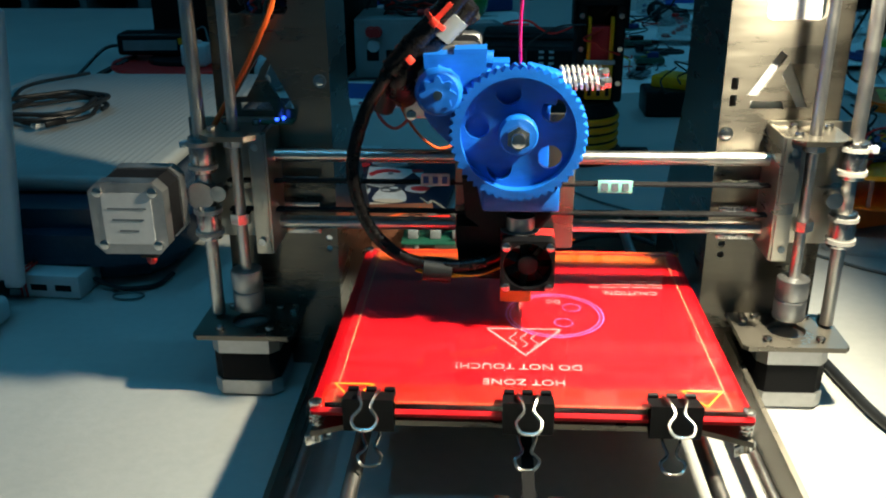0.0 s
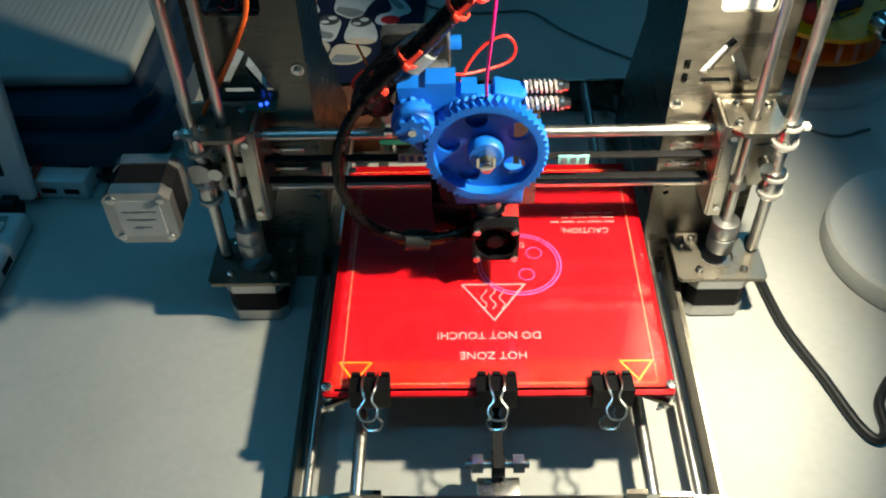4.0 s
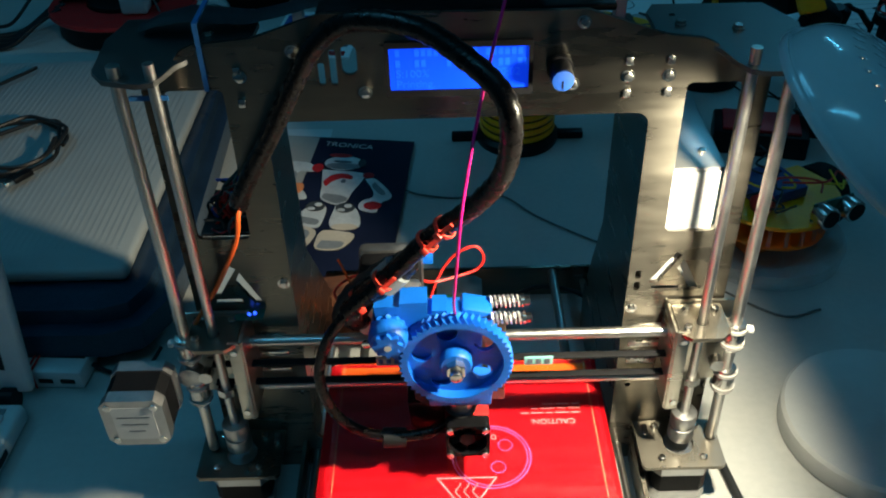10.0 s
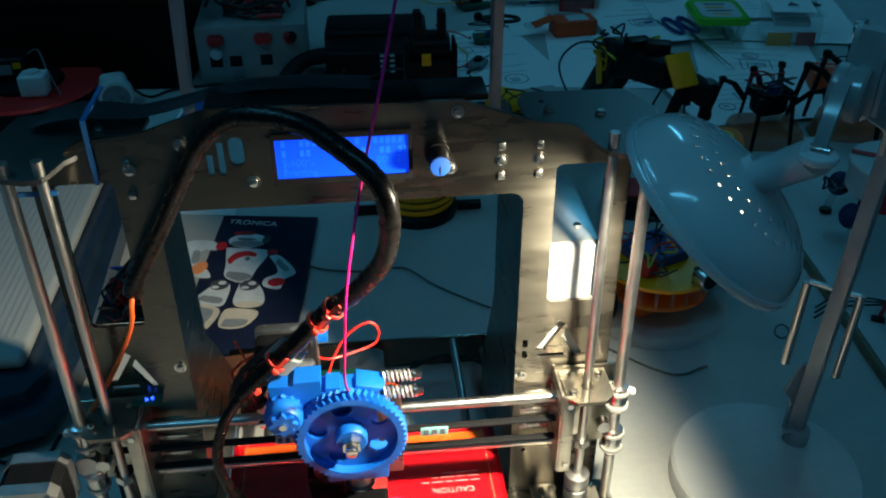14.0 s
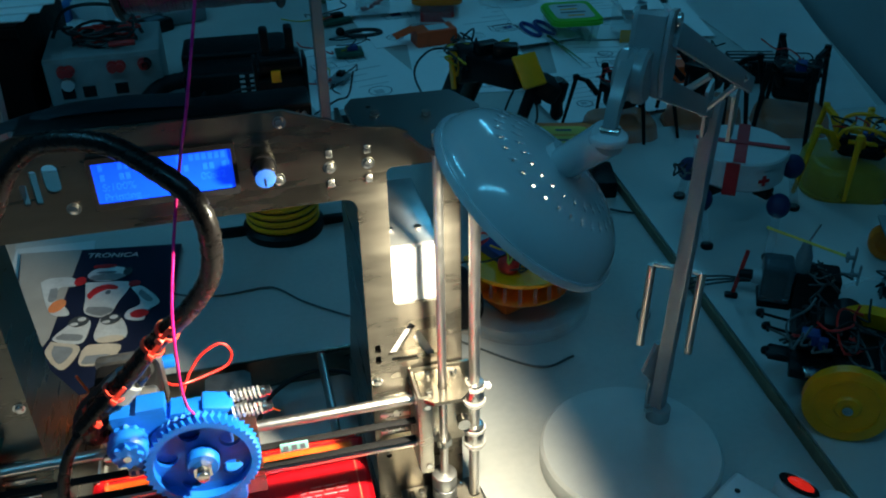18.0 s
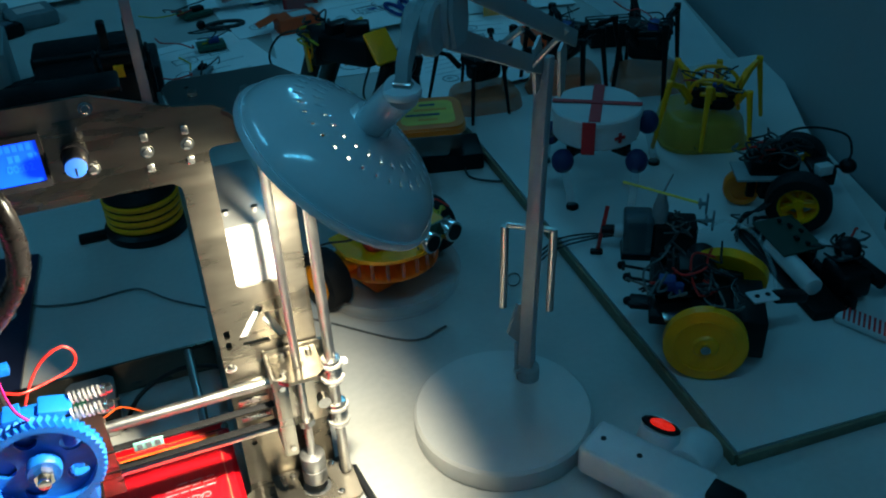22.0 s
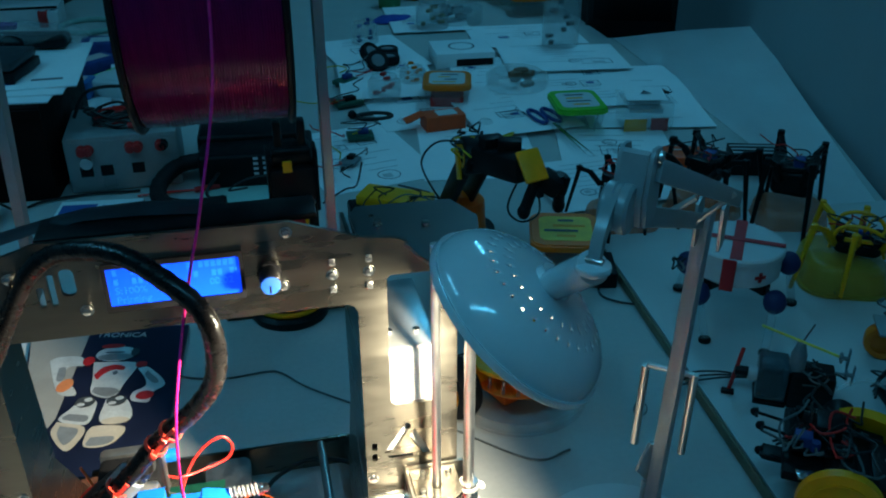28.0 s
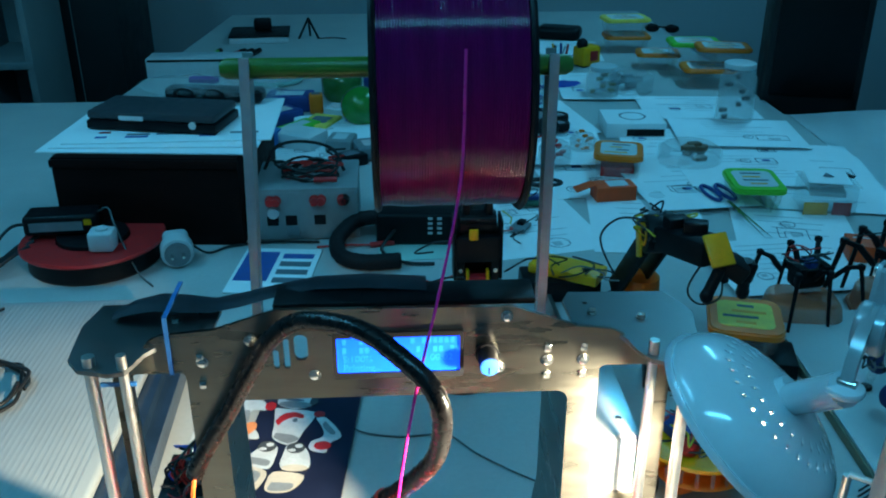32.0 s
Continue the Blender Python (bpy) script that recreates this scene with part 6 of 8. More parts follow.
bmesh.ops.transform(bm_, matrix=Matrix.Translation((-0.006, 0.030, 0.0)) @ Matrix.Diagonal((1.15, 0.82, 1.0, 1.0)), verts=bm_.verts)
part("switch_boss", bm_, white_pl, st, "tapered white switch housing")
tip = Matrix.Translation((-0.006, 0.030, 0.0650)) @ Matrix.Rotation(radians(-14), 4, "X") @ Matrix.Diagonal((1.25, 0.70, 1.0, 1.0))
sw = part("rocker_frame", lathe([(0.0, 0.0), (0.0150, 0.0), (0.0158, 0.0012), (0.0150, 0.0028), (0.0116, 0.0030), (0.0112, 0.0018), (0.0, 0.0018)], 32, m=tip), black_pl, st, "oval black switch rim")
part("rocker", lathe([(0.0, 0.0020), (0.0100, 0.0020), (0.0098, 0.0036), (0.0070, 0.0056), (0.0, 0.0062)], 28, m=tip @ Matrix.Translation((0.0012, 0, 0))), led_r, sw, "glowing red rocker")
part("side_plug", cy(0.0225, 0.040, (0.026, 0.040, 0.036), "y", 26, bev=0.004), white_pl, st)
for x in (-0.034, 0.004):
    part("screw_hole", cy(0.0028, 0.001, (x - 0.012, -0.006, 0.0553), "z", 12), black_pl, st)
part("cord_plug", bx(0.036, 0.030, 0.028, (0.072, 0.0, 0.040), 0.006, seg=3), black_pl, st, "black plug")
wire(st, black_w, [(0.088, 0.0, 0.036), (0.115, -0.004, 0.010), (0.15, 0.02, 0.004), (0.20, 0.05, 0.004)], 0.003, "cord")
cbk = thing("extension_cable", 0.2, -0.01, 0.0, "thick black power cord lying across the table", "cord")
part("cord", sweep([(0.0, 0.03, 0.004), (0.004, -0.005, 0.004), (0.011, -0.05, 0.004), (0.026, -0.094, 0.004), (0.037, -0.130, 0.004), (0.046, -0.142, 0.004), (0.054, -0.134, 0.004), (0.058, -0.110, 0.0045), (0.084, -0.087, 0.0045), (0.13, -0.10, 0.004), (0.20, -0.16, 0.004)], 0.0034, 8, 10), black_w, cbk)
thin = thing("thin_wire", 0, 0, 0, "thin grey wire lying on the table", "wire")
part("wire", sweep([(-0.075, 0.476, 0.002), (-0.063, 0.401, 0.002), (-0.011, 0.377, 0.002), (0.041, 0.379, 0.002), (0.060, 0.372, 0.002), (0.089, 0.336, 0.002), (0.147, 0.287, 0.002), (0.22, 0.24, 0.002), (0.30, 0.165, 0.002), (0.345, 0.17, 0.002)], 0.0012), grey_w, thin)
thin2 = thing("black_lead", 0, 0, 0, "black lead curling behind the printer", "wire")
part("wire", sweep([(0.020, 0.150, 0.003), (0.040, 0.173, 0.018), (0.074, 0.190, 0.022), (0.105, 0.187, 0.02), (0.130, 0.178, 0.012)], 0.0022), black_w, thin2)

# models on the board
navy = M("navy_rubber", (0.010, 0.018, 0.085), 0.6, 0, 0.2, 60)
dark_pcb = M("dark_green_board", (0.006, 0.030, 0.018), 0.45, 0, 0.2, 80)
dr = thing("drum_robot", 0.627, 0.366, BZ, "white round tin robot with a red tape cross standing on legs", "toy robot", rz=-33)
part("tin", lathe([(0.0, 0.064), (0.051, 0.064), (0.0535, 0.067), (0.0535, 0.094), (0.0, 0.094)], 44), white_pl, dr, "white round tin")
part("tin_lid", lathe([(0.0, 0.0942), (0.0560, 0.0942), (0.0560, 0.1010), (0.0540, 0.1030), (0.0, 0.1036)], 44), white_pl, dr)
part("tape_stripe", bx(0.014, 0.109, 0.0008, (0, 0, 0.1042)), red_tape, dr, "red tape stripe")
part("tape_stripe", bx(0.109, 0.009, 0.0008, (0, 0, 0.1048)), red_tape, dr, "red tape stripe")
part("tape_side", bx(0.016, 0.0012, 0.042, (-0.006, -0.0562, 0.082)), red_tape, dr, "red tape stripe")
part("cross_mark", join(bx(0.014, 0.0010, 0.0040, (0.0310, -0.0455, 0.080), rz=34), bx(0.0040, 0.0010, 0.013, (0.0310, -0.0455, 0.080), rz=34)), red_tape, dr, "small red cross")
for bx_, by_, bz_, fx, fy in ((-0.036, -0.0495, 0.047, -0.020, -0.081), (0.0525, -0.039, 0.047, 0.050, -0.086), (0.063, 0.022, 0.071, 0.076, 0.046), (-0.058, 0.016, 0.052, -0.066, 0.034)):
    leg = part("leg", rod((bx_, by_, bz_), (fx, fy, 0.004), 0.0052, 16), clear_pl, dr, "clear tube leg")
    part("leg_joint", sp(0.0138, (bx_, by_, bz_), (1, 1, 1.12), 16, 12), navy, leg, "blue rubber joint")
    part("foot_cap", cy(0.0075, 0.005, (fx, fy, 0.0026), "z", 16, bev=0.0008), black_pl, leg)
    part("hip_bracket", rod((bx_ * 0.7, by_ * 0.7, 0.060), (bx_, by_, bz_), 0.0030, 10), black_pl, leg)
    part("hip_servo", bx(0.022, 0.012, 0.014, (bx_ * 0.62, by_ * 0.62, 0.0565), 0.0015, rz=math.degrees(math.atan2(by_, bx_))), black_pl, leg)
part("base_board", cy(0.040, 0.004, (0, 0, 0.0618), "z", 32), black_pl, dr)
tangle(dr, (-0.058, 0.006, 0.060), (0.012, 0.016, 0.014), 5, (black_w, grey_w, black_w), 0.0013, 44)

yw = thing("wheel_robot", 0.566, 0.048, BZ, "black robot with two large yellow disc wheels", "toy robot", rz=-33)
for s, lb in ((-1, "front"), (1, "rear")):
    w_ = part("wheel", lathe([(0.0, -0.006), (0.033, -0.006), (0.0375, -0.005), (0.0375, 0.005), (0.033, 0.006), (0.012, 0.006), (0.010, 0.0085), (0.0, 0.0085)], 48), yellow_pl, yw, "large yellow disc wheel", axis_pose(0.014 + 0.014 * s, 0.058 * s - 0.010, 0.0385, 0.10 * (s + 1), s, 0.05 + 0.20 * (s + 1)))
    part("wheel_groove", lathe([(0.026, 0.0), (0.028, 0.0), (0.028, 0.0012), (0.026, 0.0012), (0.026, 0.0)], 40, (0, 0, 0.0062)), yellow_pl, w_)
    part("axle_bolt", cy(0.0045, 0.006, (0, 0, 0.009), "z", 12), zinc, w_)
part("chassis", bx(0.090, 0.100, 0.010, (-0.006, 0, 0.045), 0.002), black_pl, yw)
part("drive_motor", cy(0.015, 0.060, (0.0, -0.030, 0.046), "y", 20), black_pl, yw)
part("drive_motor", cy(0.015, 0.060, (0.0, 0.036, 0.046), "y", 20), black_pl, yw)
part("battery_case", bx(0.030, 0.070, 0.042, (0.040, -0.018, 0.034), 0.003), black_pl, yw)
part("circuit", bx(0.056, 0.058, 0.0016, (-0.020, 0.0, 0.060)), black_mt, yw)
part("relay_block", bx(0.024, 0.030, 0.016, (-0.014, 0.006, 0.069), 0.002), black_pl, yw)
part("relay_block", bx(0.016, 0.014, 0.012, (-0.036, -0.018, 0.067), 0.002), blue_dark, yw)
for k, mt in enumerate((black_pl, blue_dark, black_mt, black_pl, zinc, red_tape)):
    part("component", cy(0.0042, 0.010, (-0.044 + 0.015 * (k % 3) + 0.004, -0.024 + 0.048 * (k // 3), 0.0655), "z", 14), mt, yw)
part("tail_arm", bx(0.034, 0.020, 0.006, (-0.052, -0.01, 0.036), 0.002), black_pl, yw)
part("caster", sp(0.008, (-0.030, 0.012, 0.0085)), black_pl, yw)
part("caster_stem", rod((-0.030, 0.012, 0.014), (-0.030, 0.012, 0.042), 0.003, 8), black_pl, yw)
for y_, z_, l_ in ((0.030, 0.046, 0.034), (0.004, 0.050, 0.028), (-0.022, 0.040, 0.026)):
    part("side_rod", rod((-0.045, y_, z_), (-0.045 - l_, y_ + 0.012, z_ - 0.004), 0.0016, 8), black_pl, yw)
    part("rod_end", join(sp(0.0045, (-0.045 - l_, y_ + 0.012, z_ - 0.004), (1, 1, 1), 10, 8), bx(0.003, 0.014, 0.003, (-0.043 - l_, y_ + 0.010, z_ - 0.003), 0.0005)), black_pl, yw)
part("shiny_bracket", bx(0.018, 0.014, 0.0016, (-0.030, -0.050, 0.052), 0.0004, rz=15), zinc, yw, "bright bent metal bracket")
part("cover_strip", sweep([(-0.006, 0.070, 0.070), (0.020, 0.082, 0.078), (0.050, 0.074, 0.070), (0.068, 0.050, 0.048), (0.072, 0.030, 0.030)], 0.0022, 8, 8), clear_pl, yw, "clear plastic strip arched over the wheel")
part("hinge_plate", bx(0.026, 0.018, 0.002, (0.052, -0.012, 0.056), 0.0006, rz=25), white_pl, yw, "white plate with holes")
for x_ in (0.047, 0.057):
    part("plate_hole", cy(0.0026, 0.0006, (x_, -0.0145 + (x_ - 0.047) * 0.47, 0.0574), "z", 12), black_pl, yw)
part("hinge_arm", turned(bx(0.036, 0.012, 0.010, (0, 0, 0), 0.002), pose(0.078, 0.000, 0.050, 0, 12, 28)), black_pl, yw)
tangle(yw, (-0.018, 0.0, 0.070), (0.026, 0.030, 0.016), 24, (black_w, grey_w, black_w, red_w, black_w, grey_w), 0.0012, 52)

jr = thing("propeller_model", 0.604, 0.183, BZ, "clear motor block model with small propellers", "model", rz=-29)
part("jar", bx(0.032, 0.034, 0.046, (-0.0225, 0, 0.0275), 0.004, seg=3), glass_blue, jr, "smoked clear motor block")
part("jar_base", bx(0.034, 0.036, 0.004, (-0.0225, 0, 0.0022), 0.001), black_pl, jr)
part("jar_insert", bx(0.020, 0.020, 0.030, (-0.0225, 0.002, 0.0222), 0.003), black_mt, jr)
part("engine", bx(0.046, 0.034, 0.044, (0.0175, 0, 0.0222), 0.003), black_pl, jr)
for k in range(4):
    part("cooling_fin", bx(0.040, 0.0345, 0.0016, (0.0178, 0, 0.012 + 0.009 * k), 0.0003), black_mt, jr)
part("mast", lathe([(0.0, 0.040), (0.0085, 0.040), (0.0085, 0.062), (0.006, 0.070), (0.0042, 0.078), (0.0, 0.0785)], 20, (0.000, -0.002, 0.0)), grey_pl, jr)
part("mast_pin", rod((0.0, -0.002, 0.076), (0.010, 0.004, 0.098), 0.0010, 6), zinc, jr)
part("tail_stick", rod((-0.041, 0.0135, 0.082), (0.039, -0.018, 0.076), 0.0015, 8), label_y, jr, "thin yellow stick")
for x, y, z in ((0.0410, -0.0185, 0.0760), (0.0520, -0.006, 0.0480)):
    part("rotor", join(cy(0.0024, 0.010, (x, y, z), "x", 10), bx(0.002, 0.005, 0.024, (x + 0.004, y, z), 0.0006), cy(0.006, 0.0016, (x - 0.003, y, z), "x", 16)), grey_pl, jr, "small grey rotor")
part("rotor_shaft", rod((0.038, -0.006, 0.048), (0.050, -0.006, 0.048), 0.0016, 8), grey_pl, jr)
part("propeller", turned(bx(0.0045, 0.0022, 0.060, (0, 0, 0), 0.001), pose(-0.061, -0.004, 0.0315, 0, 8, 0)), red_pl, jr, "red propeller blade")
part("propeller_hub", cy(0.0055, 0.014, (-0.055, -0.004, 0.0315), "x", 14), black_pl, jr)
part("propeller_foot", bx(0.014, 0.008, 0.005, (-0.066, -0.006, 0.0028), 0.0015), black_pl, jr)
part("nose", cy(0.008, 0.010, (-0.043, 0, 0.0275), "x", 18), white_pl, jr)
for k in range(3):
    wire(jr, black_w, [(-0.048, -0.002, 0.022), (-0.075, 0.004 + k * 0.006, 0.012), (-0.110, -0.004 + k * 0.010, 0.003), (-0.128, -0.030 + k * 0.010, 0.003)], 0.0012)
tangle(jr, (0.016, 0.0, 0.047), (0.016, 0.012, 0.008), 9, (black_w, grey_w, black_w), 0.0011, 58)

rv = thing("rover", 0.800, 0.197, BZ, "black rover model with yellow spoked wheels and loose wiring", "toy robot", rz=-25)
tyre("wheel", 0.036, 0.026, rv, axis_pose(-0.010, -0.048, 0.0365, -0.30, -0.95, 0), yellow_pl, 5)
tyre("wheel", 0.036, 0.026, rv, axis_pose(0.012, 0.050, 0.0365, 0.30, 0.95, 0), yellow_pl, 5)
part("deck", bx(0.090, 0.046, 0.0035, (-0.028, 0.004, 0.0480), 0.001), psu_grey, rv, "pale grey deck plate")
part("battery", bx(0.056, 0.036, 0.018, (-0.030, 0.006, 0.0592), 0.003), black_pl, rv)
part("circuit", bx(0.040, 0.030, 0.0016, (-0.026, 0.006, 0.0692)), black_mt, rv)
tyre("front_wheel", 0.0215, 0.018, rv, axis_pose(-0.058, 0.014, 0.022, -0.25, -0.97, 0), orange_pl, 0, orange_pl)
part("front_fork", bx(0.010, 0.028, 0.030, (-0.050, 0.014, 0.0300), 0.002), black_pl, rv)
part("lower_block", bx(0.052, 0.040, 0.024, (-0.018, 0.004, 0.0330), 0.003), black_pl, rv)
for s in (-1, 1):
    part("gear_motor", bx(0.046, 0.018, 0.020, (-0.004, s * 0.026, 0.0365), 0.003), yellow_pl, rv)
part("camera_post", sweep([(-0.025, 0.020, 0.070), (-0.010, 0.024, 0.090), (0.022, 0.029, 0.092), (0.052, 0.018, 0.088), (0.060, 0.0127, 0.072), (0.060, 0.0127, 0.056)], 0.0014), black_w, rv)
part("camera", sp(0.010, (0.060, 0.0127, 0.050), (1, 1, 0.9)), black_pl, rv)
part("camera_stem", rod((0.034, 0.010, 0.050), (0.056, 0.0127, 0.050), 0.0022, 8), black_pl, rv)
part("connector", bx(0.018, 0.012, 0.012, (0.026, -0.006, 0.056), 0.001, rz=20), white_pl, rv)
part("rear_block", bx(0.030, 0.036, 0.022, (0.028, 0.012, 0.044), 0.003), black_pl, rv)
tangle(rv, (-0.040, 0.008, 0.076), (0.022, 0.018, 0.016), 26, (black_w, black_w, black_w, grey_w, black_w, red_w), 0.0013, 61)
for k in range(3):
    wire(rv, black_w, [(-0.020, -0.030, 0.044), (-0.050, -0.050 - 0.004 * k, 0.034), (-0.072, -0.058, 0.018 + 0.004 * k), (-0.080, -0.066 - 0.006 * k, 0.003)], 0.0014)

br = thing("crawler_model", 0.712, 0.090, BZ, "black crawler model with a white tube and green circuit board", "toy robot", rz=-100)
part("rail", bx(0.164, 0.036, 0.011, (0.002, -0.004, 0.0056), 0.002), black_pl, br)
part("side_rail", bx(0.150, 0.010, 0.014, (0.002, 0.024, 0.0072), 0.002), black_pl, br)
part("tube", cy(0.0100, 0.086, (0.014, -0.010, 0.0215), "x", 22, bev=0.0015), white_pl, br, "white tube")
part("circuit", turned(bx(0.068, 0.046, 0.002, (0, 0, 0)), pose(-0.022, 0.003, 0.0335, 4, 0, 0)), dark_pcb, br)
for x, y in ((-0.046, -0.012), (-0.046, 0.020), (0.006, 0.020)):
    part("standoff", cy(0.0026, 0.020, (x, y, 0.0215), "z", 8), zinc, br)
for k in range(5):
    part("component", bx(0.005 + 0.002 * (k % 2), 0.004, 0.003, (-0.046 + 0.012 * k, 0.006 + 0.006 * (k % 3), 0.0372), 0.0006), black_mt, br)
part("head", bx(0.044, 0.034, 0.030, (0.046, 0.032, 0.0205), 0.006, seg=3), black_pl, br)
part("head_top", sp(0.0135, (0.034, 0.036, 0.046), (1, 1, 0.95)), black_pl, br)
part("head_arm", turned(bx(0.040, 0.012, 0.014, (0, 0, 0), 0.003), pose(0.056, 0.050, 0.030, 0, 20, 30)), black_pl, br)
part("clip", bx(0.018, 0.008, 0.003, (0.018, 0.024, 0.0440), 0.0008, rz=25), white_pl, br)
tangle(br, (0.036, 0.040, 0.044), (0.018, 0.016, 0.016), 10, (black_w, grey_w, black_w, red_w), 0.0013, 66)
tangle(br, (-0.070, -0.010, 0.016), (0.014, 0.016, 0.012), 6, (black_w, grey_w, black_w), 0.0012, 67)
sv = thing("striped_sleeve", 0.716, -0.022, BZ, "red and white striped sleeve lying on the board", "sleeve", rz=-66)
part("sleeve", bx(0.066, 0.022, 0.008, (0, 0, 0.0046), 0.003), white_pl, sv)
for k in range(12):
    part("stripe", turned(bx(0.0022, 0.0225, 0.0008, (0, 0, 0)), pose(-0.0275 + k * 0.005, 0, 0.0091, 0, 0, 20)), red_tape, sv)
cr = thing("cable_robot", 0.812, 0.012, BZ, "small black robot buried in loose red and black cables", "toy robot", rz=-30)
tyre("wheel", 0.028, 0.016, cr, axis_pose(-0.014, -0.024, 0.0285, -0.2, -0.98, 0), black_mt, 0)
tyre("wheel", 0.028, 0.016, cr, axis_pose(0.004, 0.034, 0.0285, 0.2, 0.98, 0), black_mt, 0)
part("body", bx(0.056, 0.040, 0.030, (0.006, 0.004, 0.036), 0.004), black_pl, cr)
tangle(cr, (-0.004, 0.002, 0.058), (0.024, 0.020, 0.020), 18, (black_w, red_w, black_w, grey_w, black_w), 0.0013, 69)


def legged(name, x, y, z, size, mat_, label, seed, rz=0.0, legs=6, body=(0.5, 0.32, 0.22), lift=0.45, tub_h=0.0, thick=1.0, arch=0.20):
    g = random.Random(seed)
    t = thing(name, x, y, z, label, "toy robot", rz)
    s = size
    dark = black_pl if mat_ is yellow_pl else mat_
    part("body", bx(s * body[0], s * body[1] * 0.9, s * body[2], (0, 0, s * lift), s * 0.085, seg=3), dark, t)
    for d in (-1, 1):
        part("deck_rail", turned(bx(s * body[0] * 1.2, s * 0.05, s * 0.05, (0, 0, 0), s * 0.012), pose(0, d * s * body[1] * 0.42, s * (lift + body[2] * 0.56), 0, g.uniform(-7, 7), 0)), mat_, t)
        part("hip_servo", bx(s * 0.13, s * body[1] * 1.1, s * 0.13, (d * s * body[0] * 0.42, 0, s * (lift + body[2] * 0.55)), s * 0.02), dark, t)
    part("servo", bx(s * 0.13, s * 0.16, s * 0.13, (s * 0.04, 0, s * (lift + body[2] * 0.5 + 0.06)), s * 0.02), blue_dark, t)
    for k in range(legs):
        side = 1 if k % 2 else -1
        px = (k // 2 - (legs / 2 - 1) / 2) * s * 0.28
        hip = Vector((px, side * s * body[1] * 0.5, s * (lift + 0.04)))
        knee = Vector((px * 1.7 + g.uniform(-1, 1) * s * 0.06, side * s * (0.44 + g.uniform(0, 0.08)), s * (lift + arch + g.uniform(-0.05, 0.06))))
        mid = (hip + knee) / 2 + Vector((0, 0, s * 0.07))
        footp = Vector((knee.x * 1.25, side * s * (0.58 + g.uniform(0, 0.05)), 0.001 - 0.6 * tub_h))
        seg_ = []
        for p, q, w in ((hip, mid, 0.075), (mid, knee, 0.062)):
            seg_.append(turned(bx(s * w * thick, s * w * thick, (q - p).length + s * 0.03, (0, 0, 0), s * 0.014), Matrix.Translation((p + q) / 2) @ (q - p).to_track_quat("Z", "Y").to_matrix().to_4x4()))
        lg = part("leg", join(*seg_), mat_, t)
        part("shin", turned(cy(s * 0.024 * thick, (footp - knee).length, (0, 0, 0), "z", 10, r2=s * 0.036 * thick), Matrix.Translation((footp + knee) / 2) @ (knee - footp).to_track_quat("Z", "Y").to_matrix().to_4x4()), mat_, lg)
        part("knee_servo", bx(s * 0.085, s * 0.09, s * 0.085, tuple(knee), s * 0.018), mat_, lg)
    tangle(t, (0, 0, s * (lift + 0.26)), (s * 0.25, s * 0.18, s * 0.14), 9, (black_w, black_w, grey_w, red_w), 0.0011, seed + 100)
    return t


def tray(name, x, y, z, w, d, h, mat_, label, rz=0.0, taper=0.85):
    t = thing(name, x, y, z, label, "tray", rz)
    bm = bmesh.new()
    k = taper
    lo = [bm.verts.new((sx * w / 2 * k, sy * d / 2 * k, 0.001)) for sx, sy in ((-1, -1), (1, -1), (1, 1), (-1, 1))]
    hi = [bm.verts.new((sx * w / 2, sy * d / 2, h)) for sx, sy in ((-1, -1), (1, -1), (1, 1), (-1, 1))]
    bm.faces.new(lo[::-1])
    for i in range(4):
        bm.faces.new((lo[i], lo[(i + 1) % 4], hi[(i + 1) % 4], hi[i]))
    bmesh.ops.bevel(bm, geom=[e for e in bm.edges if len(e.link_faces) == 2], offset=min(w, d) * 0.16, segments=4, affect="EDGES")
    bmesh.ops.solidify(bm, geom=bm.faces[:], thickness=0.0016)
    bmesh.ops.recalc_face_normals(bm, faces=bm.faces)
    part("shell", bm, mat_, t)
    return t


# upturned tubs that carry the walking robots
def upturned(x, y, z, w, d, h, mat_, label, rz=0.0):
    t = thing("storage_tub", x, y, z, label, "plastic tub", rz)
    bm = bmesh.new()
    loops = []
    for f, k in ((0.0, 1.0), (0.45, 0.955), (0.78, 0.915), (0.92, 0.87), (0.985, 0.80), (1.0, 0.70)):
        loops.append([bm.verts.new((px * k, py * k, 0.001 + f * (h - 0.001))) for px, py in rrect(-w / 2, -d / 2, w / 2, d / 2, min(w, d) * 0.30, 7)])
    for a_, b_ in zip(loops, loops[1:]):
        for q in range(len(a_)):
            bm.faces.new((a_[q], a_[(q + 1) % len(a_)], b_[(q + 1) % len(a_)], b_[q]))
    bm.faces.new(loops[-1])
    bmesh.ops.recalc_face_normals(bm, faces=bm.faces)
    part("shell", bm, mat_, t)
    part("lip", slab(rrect(-w / 2 - 0.004, -d / 2 - 0.004, w / 2 + 0.004, d / 2 + 0.004, min(w, d) * 0.32, 7), [], 0.004, "xy", 0.0006), mat_, t)
    return t


upturned(0.818, 0.412, BZ, 0.112, 0.118, 0.040, yellow_tub, "upturned translucent yellow tub on the board", -20)
ysp = legged("spider_robot", 0.826, 0.400, BZ + 0.018, 0.104, yellow_pl, "yellow six-legged walking robot over an upturned tub", 71, -38, body=(0.56, 0.36, 0.22), lift=0.36, tub_h=0.020, thick=1.10, arch=0.34)
